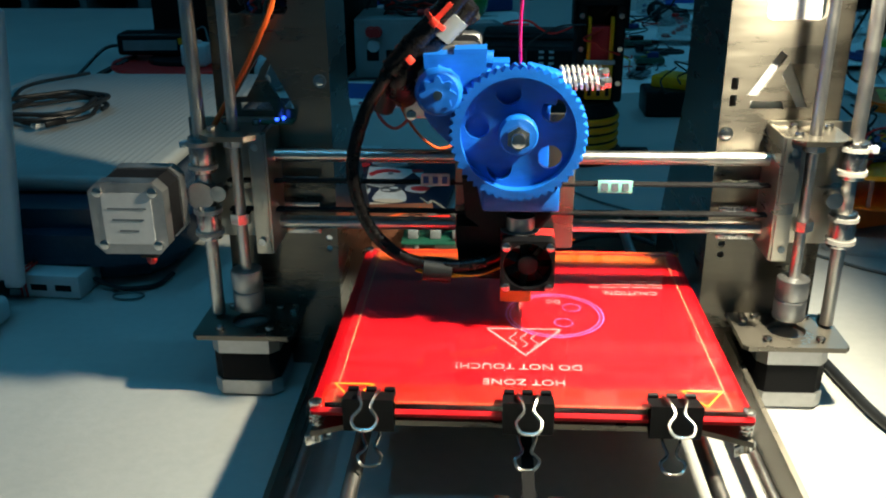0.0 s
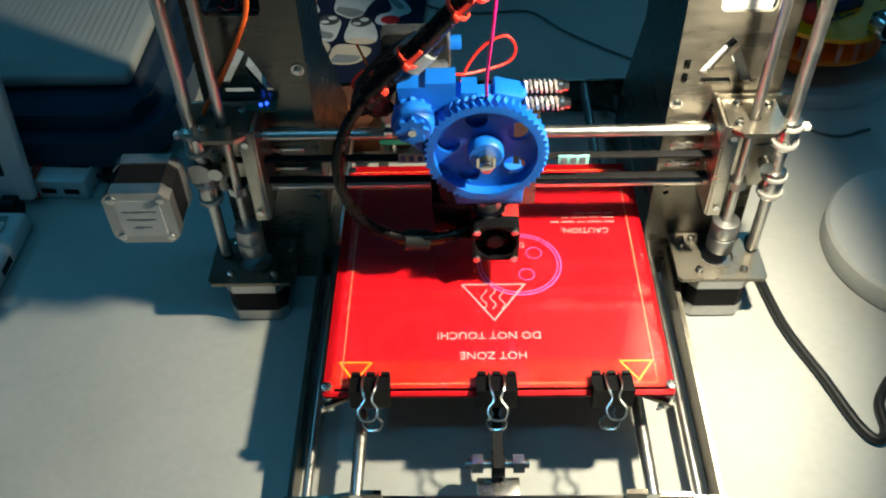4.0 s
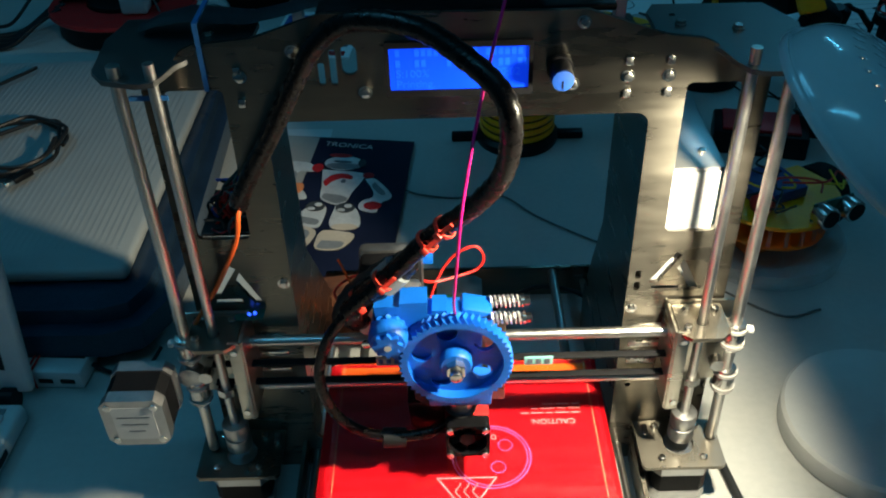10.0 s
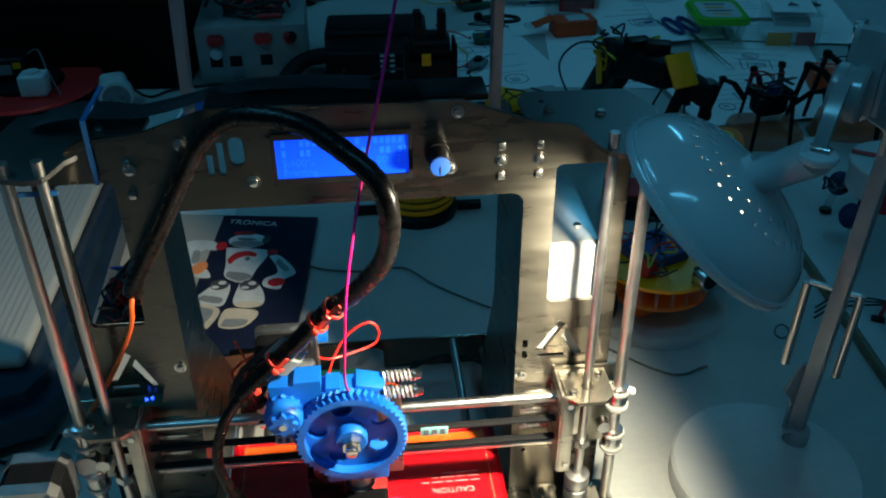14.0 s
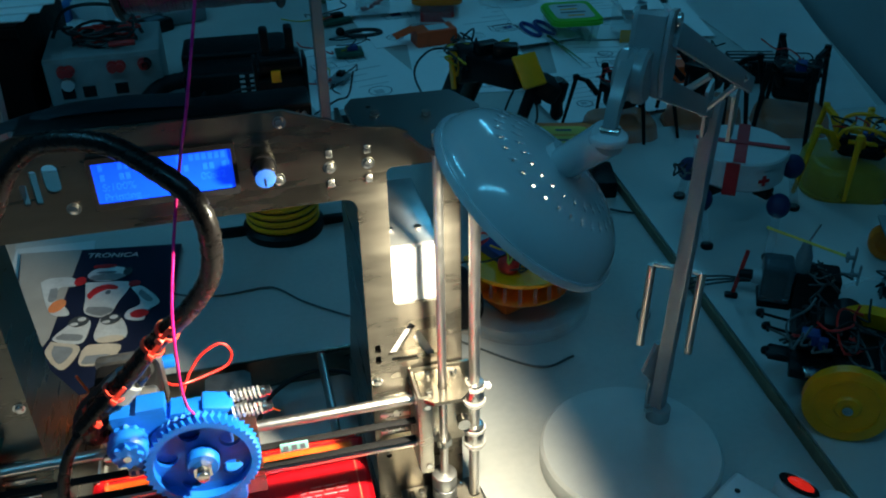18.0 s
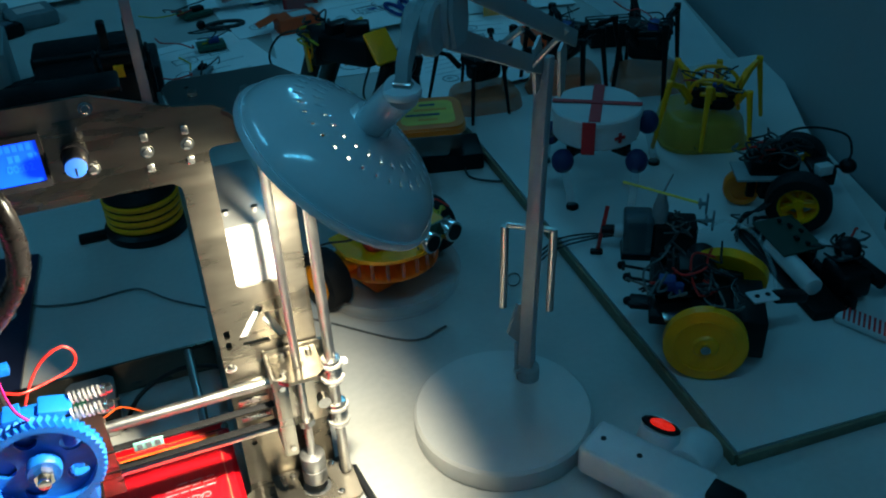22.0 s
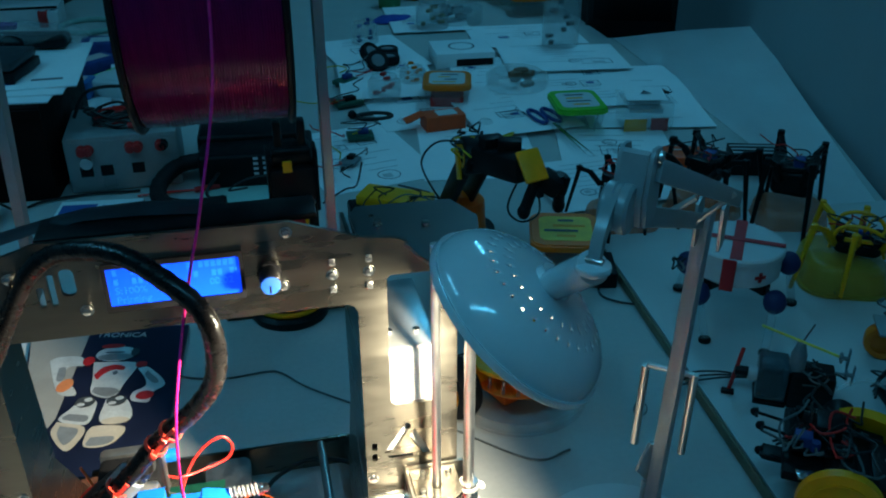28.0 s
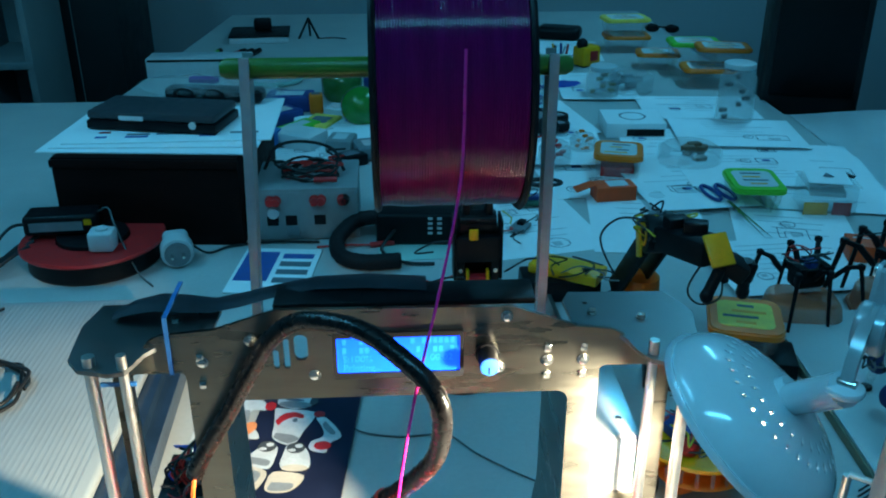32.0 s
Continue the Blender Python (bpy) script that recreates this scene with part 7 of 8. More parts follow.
for y_ in (-0.020, 0.020):
    part("roll_hoop", sweep([(-0.034, y_, 0.036), (-0.026, y_ * 1.1, 0.066), (0.0, y_ * 1.2, 0.074), (0.026, y_ * 1.1, 0.064), (0.034, y_, 0.034)], 0.0026, 5, 8), yellow_pl, ysp, "yellow arched strut")
for x_ in (-0.022, 0.004, 0.024):
    part("cross_strut", rod((x_, -0.022, 0.070 - abs(x_) * 0.3), (x_ + 0.008, 0.022, 0.068 - abs(x_) * 0.3), 0.0022, 8), yellow_pl, ysp)
    part("eye_ring", cy(0.0045, 0.004, (x_, -0.0285, 0.044), "y", 14), black_mt, ysp)
upturned(0.595, 0.640, 0.0, 0.110, 0.090, 0.036, orange_tr, "upturned translucent orange tub on the table", -8)
legged("spider_robot", 0.597, 0.648, 0.016, 0.105, black_mt, "dark grey six-legged walking robot on an orange tub", 73, 10, body=(0.46, 0.36, 0.28), tub_h=0.024, thick=0.9, arch=0.26)
upturned(0.737, 0.650, 0.0, 0.110, 0.090, 0.040, orange_tr, "upturned translucent orange tub", -12)
legged("spider_robot", 0.737, 0.655, 0.020, 0.120, black_pl, "black six-legged walking robot on an orange tub", 77, 34, body=(0.46, 0.36, 0.32), tub_h=0.030, thick=1.0, arch=0.32)
upturned(0.848, 0.590, 0.0, 0.110, 0.095, 0.040, orange_tr, "upturned translucent orange tub", -16)
legged("spider_robot", 0.848, 0.595, 0.020, 0.125, black_pl, "black four-legged walking robot with wide body", 79, -38, 4, (0.48, 0.40, 0.34), tub_h=0.030, arch=0.34)


def lidded(x, y, z, w, d, h, lid_mat, tub_mat, label, rz=0.0, paper_mat=None, content=None, group="lidded food tubs"):
    t = thing("storage_tub", x, y, z, label, "plastic tub", rz, group)
    bm = bx(w * 0.93, d * 0.93, h, (0, 0, h / 2 + 0.0008))
    for v in bm.verts:
        if v.co.z < h * 0.5:
            v.co.x *= 0.88
            v.co.y *= 0.88
    bmesh.ops.bevel(bm, geom=[e for e in bm.edges if abs(e.verts[0].co.z - e.verts[1].co.z) > h * 0.5], offset=min(w, d) * 0.16, segments=4, affect="EDGES")
    part("tub", bm, tub_mat, t)
    lb = slab(rrect(-w / 2, -d / 2, w / 2, d / 2, min(w, d) * 0.2, 6), [], 0.010, "xy", h)
    bmesh.ops.bevel(lb, geom=[e for e in lb.edges if e.verts[0].co.z > h + 0.009 and e.verts[1].co.z > h + 0.009 and len(e.link_faces) == 2 and e.calc_face_angle(0) > 0.5], offset=0.003, segments=3, affect="EDGES")
    lid = part("lid", lb, lid_mat, t)
    part("lid_label", slab(rrect(-w * 0.37, -d * 0.35, w * 0.37, d * 0.35, min(w, d) * 0.12, 4), [], 0.0006, "xy", h + 0.0101), paper_mat or paper, lid, "printed lid label")
    g = random.Random(int(x * 1000))
    for k in range(4):
        part("label_bar", bx(w * g.uniform(0.2, 0.5), d * 0.06, 0.0003, (g.uniform(-0.08, 0.08) * w, (k - 1.5) * d * 0.15, h + 0.0109)), ink if k % 2 else yellow_pl, lid)
    if content:
        part("content", bx(w * 0.68, d * 0.68, h * 0.5, (0, 0, h * 0.29), 0.002), content, t)
    return t


lidded(0.463, 0.531, 0.024, 0.098, 0.104, 0.034, orange_pl, clear_pl, "square tub with an orange lid and yellow label", -16, label_y)
cbx = thing("cable_box", 0.481, 0.511, 0.0, "low black box under the orange-lidded tub", "box", -14)
part("box", bx(0.095, 0.065, 0.024, (0, 0, 0.012), 0.003), black_pl, cbx)
wire(cbx, black_w, [(0.02, -0.03, 0.006), (0.025, -0.06, 0.004), (0.06, -0.075, 0.003), (0.10, -0.075, 0.003)], 0.0016)


# ---- the far part of the table ----
bxw = thing("wooden_box", -0.415, 1.105, 0.0, "dark wooden box with papers on top", "box", rz=-4.5)
part("case", bx(0.318, 0.300, 0.160, (0, 0, 0.080), 0.003), dark_wood, bxw)
part("front_rail", bx(0.320, 0.006, 0.014, (0, -0.1518, 0.150), 0.001), dark_wood, bxw)
for k in range(3):
    sh_ = thing("paper_stack", -0.425 + 0.012 * k, 1.110 + 0.02 * k, 0.1604 + k * 0.0032, "white printed papers stacked on the wooden box", "papers", -5 + 3 * k, "papers on the box")
    part("page", bx(0.360, 0.270, 0.003, (0, 0, 0.0016), 0.0006), paper_w, sh_)
    if k == 2:
        for j in range(9):
            part("print_bar", bx(0.02 + 0.05 * ((j * 7) % 5) / 5, 0.010, 0.0003, (-0.12 + (j % 5) * 0.062, -0.105 + 0.014 * (j % 3), 0.0033)), (ink_blue, ink, red_tape)[j % 3], sh_)
case_dark = M("dark_grey_case", (0.035, 0.04, 0.045), 0.5, 0, 0.15, 60)
cs = thing("instrument_case", -0.425, 1.120, 0.171, "closed black plastic case on a stack of papers", "case", -12)
part("lower_shell", bx(0.245, 0.115, 0.017, (0, 0, 0.0095), 0.004), black_pl, cs)
part("upper_shell", bx(0.241, 0.111, 0.016, (0, 0, 0.027), 0.006), case_dark, cs)
part("badge", bx(0.046, 0.002, 0.008, (-0.035, -0.0565, 0.024)), white_pl, cs)
part("latch", cy(0.007, 0.004, (0.080, -0.057, 0.016), "y", 16), white_pl, cs)
bg = thing("plastic_bag", -0.37, 1.29, 0.171, "crumpled clear plastic bag with dark goggles on the papers", "bag", -10)
bagm = sp(0.08, (0, 0, 0.022), (1.9, 0.55, 0.28), 28, 14)
for v in bagm.verts:
    v.co += Vector((noise.noise(v.co * 30), noise.noise(v.co * 30 + Vector((5, 0, 0))), noise.noise(v.co * 30 + Vector((0, 7, 0))))) * 0.010
    v.co.z = max(0.001, v.co.z)
part("film", bagm, clear_pl, bg)
for x in (-0.04, 0.02):
    part("goggle_ring", lathe([(0.016, -0.006), (0.022, -0.006), (0.022, 0.006), (0.016, 0.006), (0.016, -0.006)], 22, (x, -0.038, 0.016), Matrix.Rotation(radians(80), 4, "X") @ Matrix.Diagonal((1, 0.6, 1, 1))), black_pl, bg)
part("strap", bx(0.06, 0.02, 0.012, (-0.02, 0.02, 0.032), 0.004), M("violet_fabric", (0.16, 0.02, 0.22), 0.7), bg)
part("goggle_body", bx(0.20, 0.045, 0.026, (0.015, -0.014, 0.0145), 0.010, seg=3), black_pl, bg, "dark goggle frame")

rl = thing("cable_reel", -0.512, 0.905, 0.0, "red and black cable reel lying flat", "cable reel")
part("core", lathe([(0.0, 0.0), (0.105, 0.0), (0.108, 0.004), (0.106, 0.034), (0.0, 0.034)], 48), black_pl, rl)
part("flange", lathe([(0.060, 0.0345), (0.116, 0.0345), (0.118, 0.037), (0.116, 0.041), (0.060, 0.041), (0.060, 0.0345)], 56), red_pl, rl, "red reel flange")
part("hub", cy(0.058, 0.014, (0, 0, 0.041), "z", 40, bev=0.003), black_pl, rl)
for k in range(4):
    wire(rl, black_w, [(-0.09, 0.02 - 0.02 * k, 0.044), (-0.12, 0.0 - 0.02 * k, 0.03), (-0.16, -0.03 - 0.02 * k, 0.006), (-0.20, -0.05 - 0.016 * k, 0.005)], 0.0035, "cord")
ad = thing("power_adapter", -0.560, 0.915, 0.0485, "black laptop power adapter resting on the reel", "power adapter", 4)
part("brick", bx(0.118, 0.052, 0.034, (0, 0, 0.019), 0.006, seg=3), black_pl, ad)
part("rating_label", bx(0.085, 0.0008, 0.016, (-0.006, -0.0262, 0.018)), grey_pl, ad, "grey rating label with unreadable print")
part("sticker", bx(0.012, 0.001, 0.010, (0.045, -0.0264, 0.024)), yellow_pl, ad)
wire(ad, black_w, [(-0.058, 0, 0.015), (-0.09, 0.0, 0.008), (-0.13, -0.03, -0.03), (-0.17, -0.02, -0.04)], 0.003, "cord")
wire(ad, grey_w, [(0.055, 0.0, 0.03), (0.080, -0.02, 0.045), (0.095, -0.05, 0.02), (0.13, -0.10, -0.035), (0.16, -0.14, -0.044)], 0.0016, "lead")
pg = thing("wall_plug", -0.478, 0.850, 0.0415, "small white plug adapter on the reel", "plug")
part("body", bx(0.040, 0.034, 0.034, (0, 0, 0.018), 0.005, seg=3), white_pl, pg)
part("pin_face", cy(0.010, 0.004, (0, 0, 0.0365), "z", 18), white_pl, pg)
pg2 = thing("wall_plug", -0.368, 0.872, 0.0, "white mains plug lying on its side with a black lead", "plug", 15)
part("body", cy(0.027, 0.034, (0, 0, 0.027), "y", 30, bev=0.006), white_pl, pg2)
part("face", cy(0.021, 0.003, (0, -0.0182, 0.027), "y", 28), grey_pl, pg2)
for x in (-0.009, 0.009):
    part("pin", cy(0.0024, 0.016, (x, -0.026, 0.027), "y", 10), zinc, pg2)
part("grip", bx(0.042, 0.030, 0.036, (0.0, 0.022, 0.034), 0.010, seg=3), white_pl, pg2)
wire(pg2, black_w, [(0.02, 0.02, 0.03), (0.05, 0.02, 0.006), (0.09, 0.04, 0.004), (0.16, 0.035, 0.004), (0.24, 0.01, 0.004)], 0.0022, "cord")

ldr = thing("component_card", -0.205, 0.838, 0.0, "white and blue printed component card", "card", -6)
part("card", bx(0.130, 0.165, 0.003, (0, 0, 0.0018), 0.0006), paper_w, ldr)
part("blue_panel", bx(0.055, 0.110, 0.0003, (-0.032, 0.012, 0.0035)), ink_blue, ldr)
for k in range(4):
    part("dark_panel", bx(0.052, 0.018, 0.0003, (0.030, 0.052 - k * 0.030, 0.0035)), ink if k else ink_blue, ldr)
part("red_panel", bx(0.060, 0.014, 0.0003, (0.026, -0.070, 0.0035)), red_tape, ldr)
psu = thing("bench_supply", -0.160, 1.035, 0.0, "grey bench power supply with red terminals and leads on top", "power supply", 1)
part("case", bx(0.180, 0.150, 0.096, (0, 0, 0.050), 0.003), psu_grey, psu)
part("face", bx(0.174, 0.002, 0.086, (0, -0.0758, 0.049), 0.001), psu_grey, psu)
for x, mt in ((-0.062, red_pl), (-0.052, red_pl), (0.014, red_pl), (0.026, red_pl), (0.062, red_pl), (0.066, black_pl)):
    part("terminal", join(cy(0.007, 0.016, (x, -0.084, 0.078), "y", 16), cy(0.009, 0.004, (x, -0.079, 0.078), "y", 16)), mt, psu)
for x in (-0.060, -0.028, 0.022):
    part("meter", bx(0.020, 0.003, 0.018, (x, -0.0772, 0.040), 0.001), black_pl, psu)
part("dial", cy(0.010, 0.008, (-0.058, -0.080, 0.056), "y", 20), white_pl, psu)
part("switch_panel", bx(0.022, 0.003, 0.020, (-0.026, -0.0772, 0.020), 0.001), grey_pl, psu)
for k in range(4):
    part("foot", cy(0.006, 0.003, (-0.07 + 0.14 * (k % 2), -0.05 + 0.1 * (k // 2), 0.0015), "z", 10), black_pl, psu)
tl = thing("test_leads", -0.165, 1.03, 0.0985, "tangle of red and black test leads on the power supply", "test leads")
for k in range(7):
    a_, b_ = 0.050 - 0.004 * (k % 3), 0.026 + 0.003 * (k % 4)
    part("lead_loop", sweep([(0.010 + a_ * math.cos(q / 12 * 6.283 + k), -0.012 + b_ * math.sin(q / 12 * 6.283 + k) + 0.003 * (k % 2), 0.003 + 0.0035 * k + 0.004 * math.sin(q * 1.9 + k)) for q in range(13)], 0.0022, 4, 8), (black_w, red_w, black_w, black_w, red_w, black_w, black_w)[k], tl)
tangle(tl, (0.01, -0.01, 0.018), (0.045, 0.025, 0.012), 6, (black_w, red_w, black_w), 0.0020, 91, "lead")
part("lead_arch", sweep([(-0.075, 0.02, 0.004), (-0.050, 0.03, 0.044), (0.0, 0.03, 0.052), (0.050, 0.02, 0.040), (0.070, 0.0, 0.006)], 0.0030, 6, 8), black_w, tl)
part("clip", rod((0.02, -0.05, 0.008), (0.06, -0.055, 0.010), 0.005, 10), red_pl, tl)
hd = thing("black_tube", -0.055, 0.905, 0.0, "thick black flexible tube bent in a hook", "tube")
part("tube", sweep([(0.025, 0.05, 0.045), (-0.02, 0.055, 0.035), (-0.050, 0.010, 0.020), (-0.040, -0.045, 0.014), (0.0, -0.070, 0.014), (0.055, -0.066, 0.014)], 0.0135, 7, 16, 0, 0.03), rubber, hd)
part("end_ring", cy(0.0125, 0.004, (0.057, -0.066, 0.014), "x", 18), black_pl, hd)
mm = thing("multimeter", 0.045, 0.960, 0.0, "black handheld instrument with a keypad leaning back", "instrument", -3)
part("case", bx(0.165, 0.072, 0.060, (0, 0, 0.030), 0.008, seg=3), black_pl, mm)
part("rear_case", bx(0.175, 0.090, 0.070, (0.0, 0.080, 0.035), 0.008, seg=3), black_pl, mm)
part("side_grip", bx(0.030, 0.120, 0.052, (0.095, 0.030, 0.026), 0.006, seg=3), black_pl, mm)
for k in range(8):
    part("button", bx(0.008, 0.002, 0.004, (0.012 + (k % 2) * 0.016, -0.0362, 0.052 - (k // 2) * 0.009)), white_pl, mm)
wire(mm, black_w, [(-0.05, -0.035, 0.03), (-0.07, -0.075, 0.01), (-0.03, -0.11, 0.004), (0.02, -0.115, 0.004)], 0.003)
pr = thing("test_probe", -0.030, 0.925, 0.0, "red-handled test probe with a bare tip", "probe", 12)
part("handle", rod((-0.02, 0, 0.006), (0.022, 0, 0.006), 0.005, 12), red_pl, pr)
part("tip", rod((0.022, 0, 0.006), (0.045, 0, 0.006), 0.0018, 8), zinc, pr)
wire(pr, red_w, [(-0.02, 0, 0.006), (-0.06, 0.015, 0.004), (-0.11, 0.02, 0.004)], 0.002, "cord")
gp_ = thing("green_sheet", 0.04, 0.905, 0.0, "pale green card on the table", "card", 4)
part("card", bx(0.150, 0.075, 0.001, (0, 0, 0.0008)), M("pale_green_card", (0.36, 0.55, 0.48), 0.7, 0, 0.06, 20), gp_)


def sheet(x, y, w, d, rz, seed, z=0.0):
    g = random.Random(seed)
    t = thing("paper_sheet", x, y, z + 0.0007 * seed, "white printed sheet lying on the table", "paper", rz, "loose sheets")
    bm = bx(w, d, 0.0008, (0, 0, 0.0006))
    part("page", bm, paper_w, t)
    for k in range(g.randint(5, 9)):
        part("print_bar", bx(w * g.uniform(0.15, 0.6), d * 0.009, 0.0003, (g.uniform(-0.12, 0.12) * w, d * (0.38 - 0.09 * k), 0.0013)), ink_pale, t)
    for k in range(g.randint(2, 4)):
        cx, cy_, a, b = g.uniform(-0.28, 0.28) * w, g.uniform(-0.36, 0.30) * d, g.uniform(0.06, 0.13) * w, g.uniform(0.04, 0.09) * d
        if k % 2:
            pts = circle(cx, cy_, min(a, b), 18)
        else:
            pts = [(cx - a, cy_ - b), (cx + a, cy_ - b), (cx + a, cy_ + b), (cx - a, cy_ + b)]
        part("diagram_line", turned(ring_line(pts, 0.0016), Matrix.Translation((0, 0, 0.00155))), ink, t)
        part("diagram_fill", bx(a * 0.8, b * 0.7, 0.0003, (cx + g.uniform(-0.3, 0.3) * a, cy_ + g.uniform(-0.3, 0.3) * b, 0.0014)), ink_blue if g.random() < 0.3 else ink_pale, t)
    return t


for k, (x, y, w, d, rz) in enumerate(((0.24, 1.02, 0.21, 0.29, 12), (0.46, 1.01, 0.21, 0.29, -8), (0.40, 1.28, 0.21, 0.29, 6), (0.70, 0.90, 0.21, 0.29, -14), (0.86, 1.33, 0.29, 0.21, -10), (0.62, 1.42, 0.21, 0.29, -5),
                                      (0.858, 1.19, 0.25, 0.335, -11.5), (0.78, 1.74, 0.29, 0.21, -4), (0.36, 1.66, 0.21, 0.29, 10), (0.56, 1.97, 0.21, 0.29, -3), (-0.20, 1.42, 0.21, 0.16, 8), (0.62, 0.80, 0.21, 0.20, 4),
                                      (-0.10, 2.25, 0.29, 0.21, 0), (0.10, 2.45, 0.21, 0.29, 12), (0.56, 2.40, 0.21, 0.29, -6), (0.575, 1.185, 0.21, 0.29, 5), (0.80, 1.50, 0.29, 0.21, -7), (0.74, 1.25, 0.29, 0.21, -3), (0.36, 1.44, 0.21, 0.29, -4), (-0.10, 1.60, 0.29, 0.21, 6))):
    sheet(x, y, w, d, rz, k)
ps = thing("paper_roll_sheet", 1.13, 1.22, 0.0, "large white paper sheet curling up at the wall", "paper")
bm = bmesh.new()
n = 10
rowv = []
for i in range(n + 1):
    f = i / n
    a = Vector((0.95 + 0.05 * f, 0.55 + 1.12 * f, 0.002))
    b = Vector((1.03 + 0.36 * f, 0.62 + 1.02 * f, 0.004 + 0.014 * f ** 2))
    rowv.append([bm.verts.new(a.lerp(b, j / 6) + Vector((0, 0, 0.005 * f * math.sin(j / 6 * 3.1) ** 2)) - Vector((1.13, 1.22, 0))) for j in range(7)])
for i in range(n):
    for j in range(6):
        bm.faces.new((rowv[i][j], rowv[i + 1][j], rowv[i + 1][j + 1], rowv[i][j + 1]))
bmesh.ops.solidify(bm, geom=bm.faces[:], thickness=0.0006)
part("sheet", bm, paper_w, ps)

lidded(0.466, 1.278, 0.0, 0.102, 0.112, 0.042, orange_pl, clear_pl, "small tub with an orange lid and red parts", -14, paper, red_pl)
lidded(0.684, 1.085, 0.0, 0.100, 0.124, 0.042, green_lid, clear_pl, "clear tub with a bright green lid", -6, paper)
lidded(0.885, 1.985, 0.0, 0.150, 0.110, 0.045, orange_pl, clear_pl, "clear tub with an orange lid, lowest of a stack", -6)
lidded(0.925, 1.995, 0.055, 0.150, 0.110, 0.045, orange_pl, clear_pl, "clear tub with an orange lid on another tub", -10)
lidded(0.880, 2.115, 0.0, 0.150, 0.110, 0.090, green_lid, clear_pl, "clear tub with a green lid, standing upright", -4)
lidded(0.760, 2.440, 0.0, 0.150, 0.110, 0.045, orange_pl, clear_pl, "clear tub with an orange lid", -3)
lidded(0.752, 2.440, 0.055, 0.150, 0.110, 0.045, label_y, clear_pl, "clear tub with a yellow lid on another tub", 5)
lidded(0.800, 2.200, 0.0, 0.130, 0.095, 0.040, orange_pl, clear_pl, "small tub with an orange rim and papers on top", -8)


def jar(x, y, r, h, label, content=None, cap=None):
    t = thing("jar", x, y, 0.0, label, "jar", 0, "clear jars")
    part("glass", lathe([(0.0, 0.001), (r * 0.9, 0.001), (r, 0.006), (r, h * 0.8), (r * 0.8, h * 0.92), (r * 0.78, h), (r * 0.74, h), (r * 0.76, h * 0.92), (r * 0.95, h * 0.79), (r * 0.95, 0.008), (0.0, 0.004)], 32), clear_pl, t)
    if content:
        g = random.Random(int(x * 999))
        for k in range(8):
            part("content", bx(r * 0.42, r * 0.26, r * 0.2, (g.uniform(-0.5, 0.5) * r, g.uniform(-0.5, 0.5) * r, 0.008 + r * 0.12 + (h * 0.12 * k if h > r else r * 0.05 * k)), 0.002, g.uniform(0, 90)), content, t)
    if cap:
        part("cap", cy(r * 0.82, 0.012, (0, 0, h + 0.0065), "z", 28, bev=0.002), cap, t)
    return t


jar(0.832, 1.610, 0.046, 0.140, "tall clear plastic jar with dark parts and a white cap", black_pl, white_pl)
jar(0.560, 1.870, 0.045, 0.075, "clear jar with small brass parts", M("brass_parts", (0.3, 0.2, 0.06), 0.4, 0.8), white_pl)
jar(0.640, 1.930, 0.075, 0.055, "wide clear tub with pale parts", grey_pl)
jar(0.632, 1.318, 0.068, 0.046, "round clear dish with brown parts", M("brown_parts", (0.20, 0.10, 0.06), 0.6))
jar(0.360, 1.760, 0.035, 0.060, "small clear pot of dark blue parts", blue_dark)
jar(0.338, 1.318, 0.036, 0.055, "clear square pot of mixed coloured parts", red_pl)
jar(0.415, 1.400, 0.030, 0.046, "small clear pot of mixed parts", orange_pl)
cbq = thing("parts_box", 0.812, 1.050, 0.0, "clear box with yellow and red compartments and a white card", "box", -8)
part("tub", bx(0.096, 0.080, 0.058, (0, 0, 0.030), 0.006), clear_pl, cbq)
part("yellow_card", bx(0.044, 0.002, 0.026, (-0.026, -0.036, 0.0145), 0.0005), yellow_pl, cbq, "yellow card")
part("red_card", bx(0.034, 0.002, 0.026, (0.022, -0.034, 0.0145), 0.0005), red_tape, cbq, "dark red card")
part("paper_pad", turned(bx(0.064, 0.046, 0.008), pose(-0.002, -0.004, 0.0430, 8, 0, -6)), paper, cbq)
part("lid", bx(0.100, 0.084, 0.003, (0, 0, 0.0605), 0.001), clear_pl, cbq)
part("card", turned(bx(0.078, 0.072, 0.001), pose(-0.002, 0.006, 0.0650, 3, 0, -4)), paper_w, cbq)
part("dark_strip", turned(bx(0.030, 0.012, 0.002), pose(0.040, 0.020, 0.0634, 0, 0, -50)), black_pl, cbq)
part("card_mark", slab([(-0.012, -0.002), (0.010, -0.002), (0.000, 0.020)], [], 0.0004, "xy", 0.0668), ink, cbq)
obx = thing("carton", 0.412, 1.130, 0.0, "small open red-orange carton", "carton", 6)
part("carton", bx(0.080, 0.045, 0.030, (0.012, 0, 0.0155), 0.001), carton_red, obx)
part("flap", turned(bx(0.040, 0.030, 0.001), pose(-0.046, 0.006, 0.026, 0, -18, 0)), carton_red, obx)
part("label", bx(0.040, 0.030, 0.0006, (0.018, 0, 0.0310)), paper, obx)
wbx = thing("product_box", 0.566, 1.565, 0.0, "flat white product box with a ring printed on top", "box", -3)
part("box", bx(0.140, 0.120, 0.036, (0, 0, 0.0185), 0.002), paper_w, wbx)
part("side_band", bx(0.088, 0.0012, 0.016, (0.022, -0.0606, 0.014)), black_pl, wbx)
part("ring_print", turned(ring_line(circle(0, 0, 0.030, 24), 0.004), Matrix.Translation((0, 0, 0.0368))), ink, wbx)
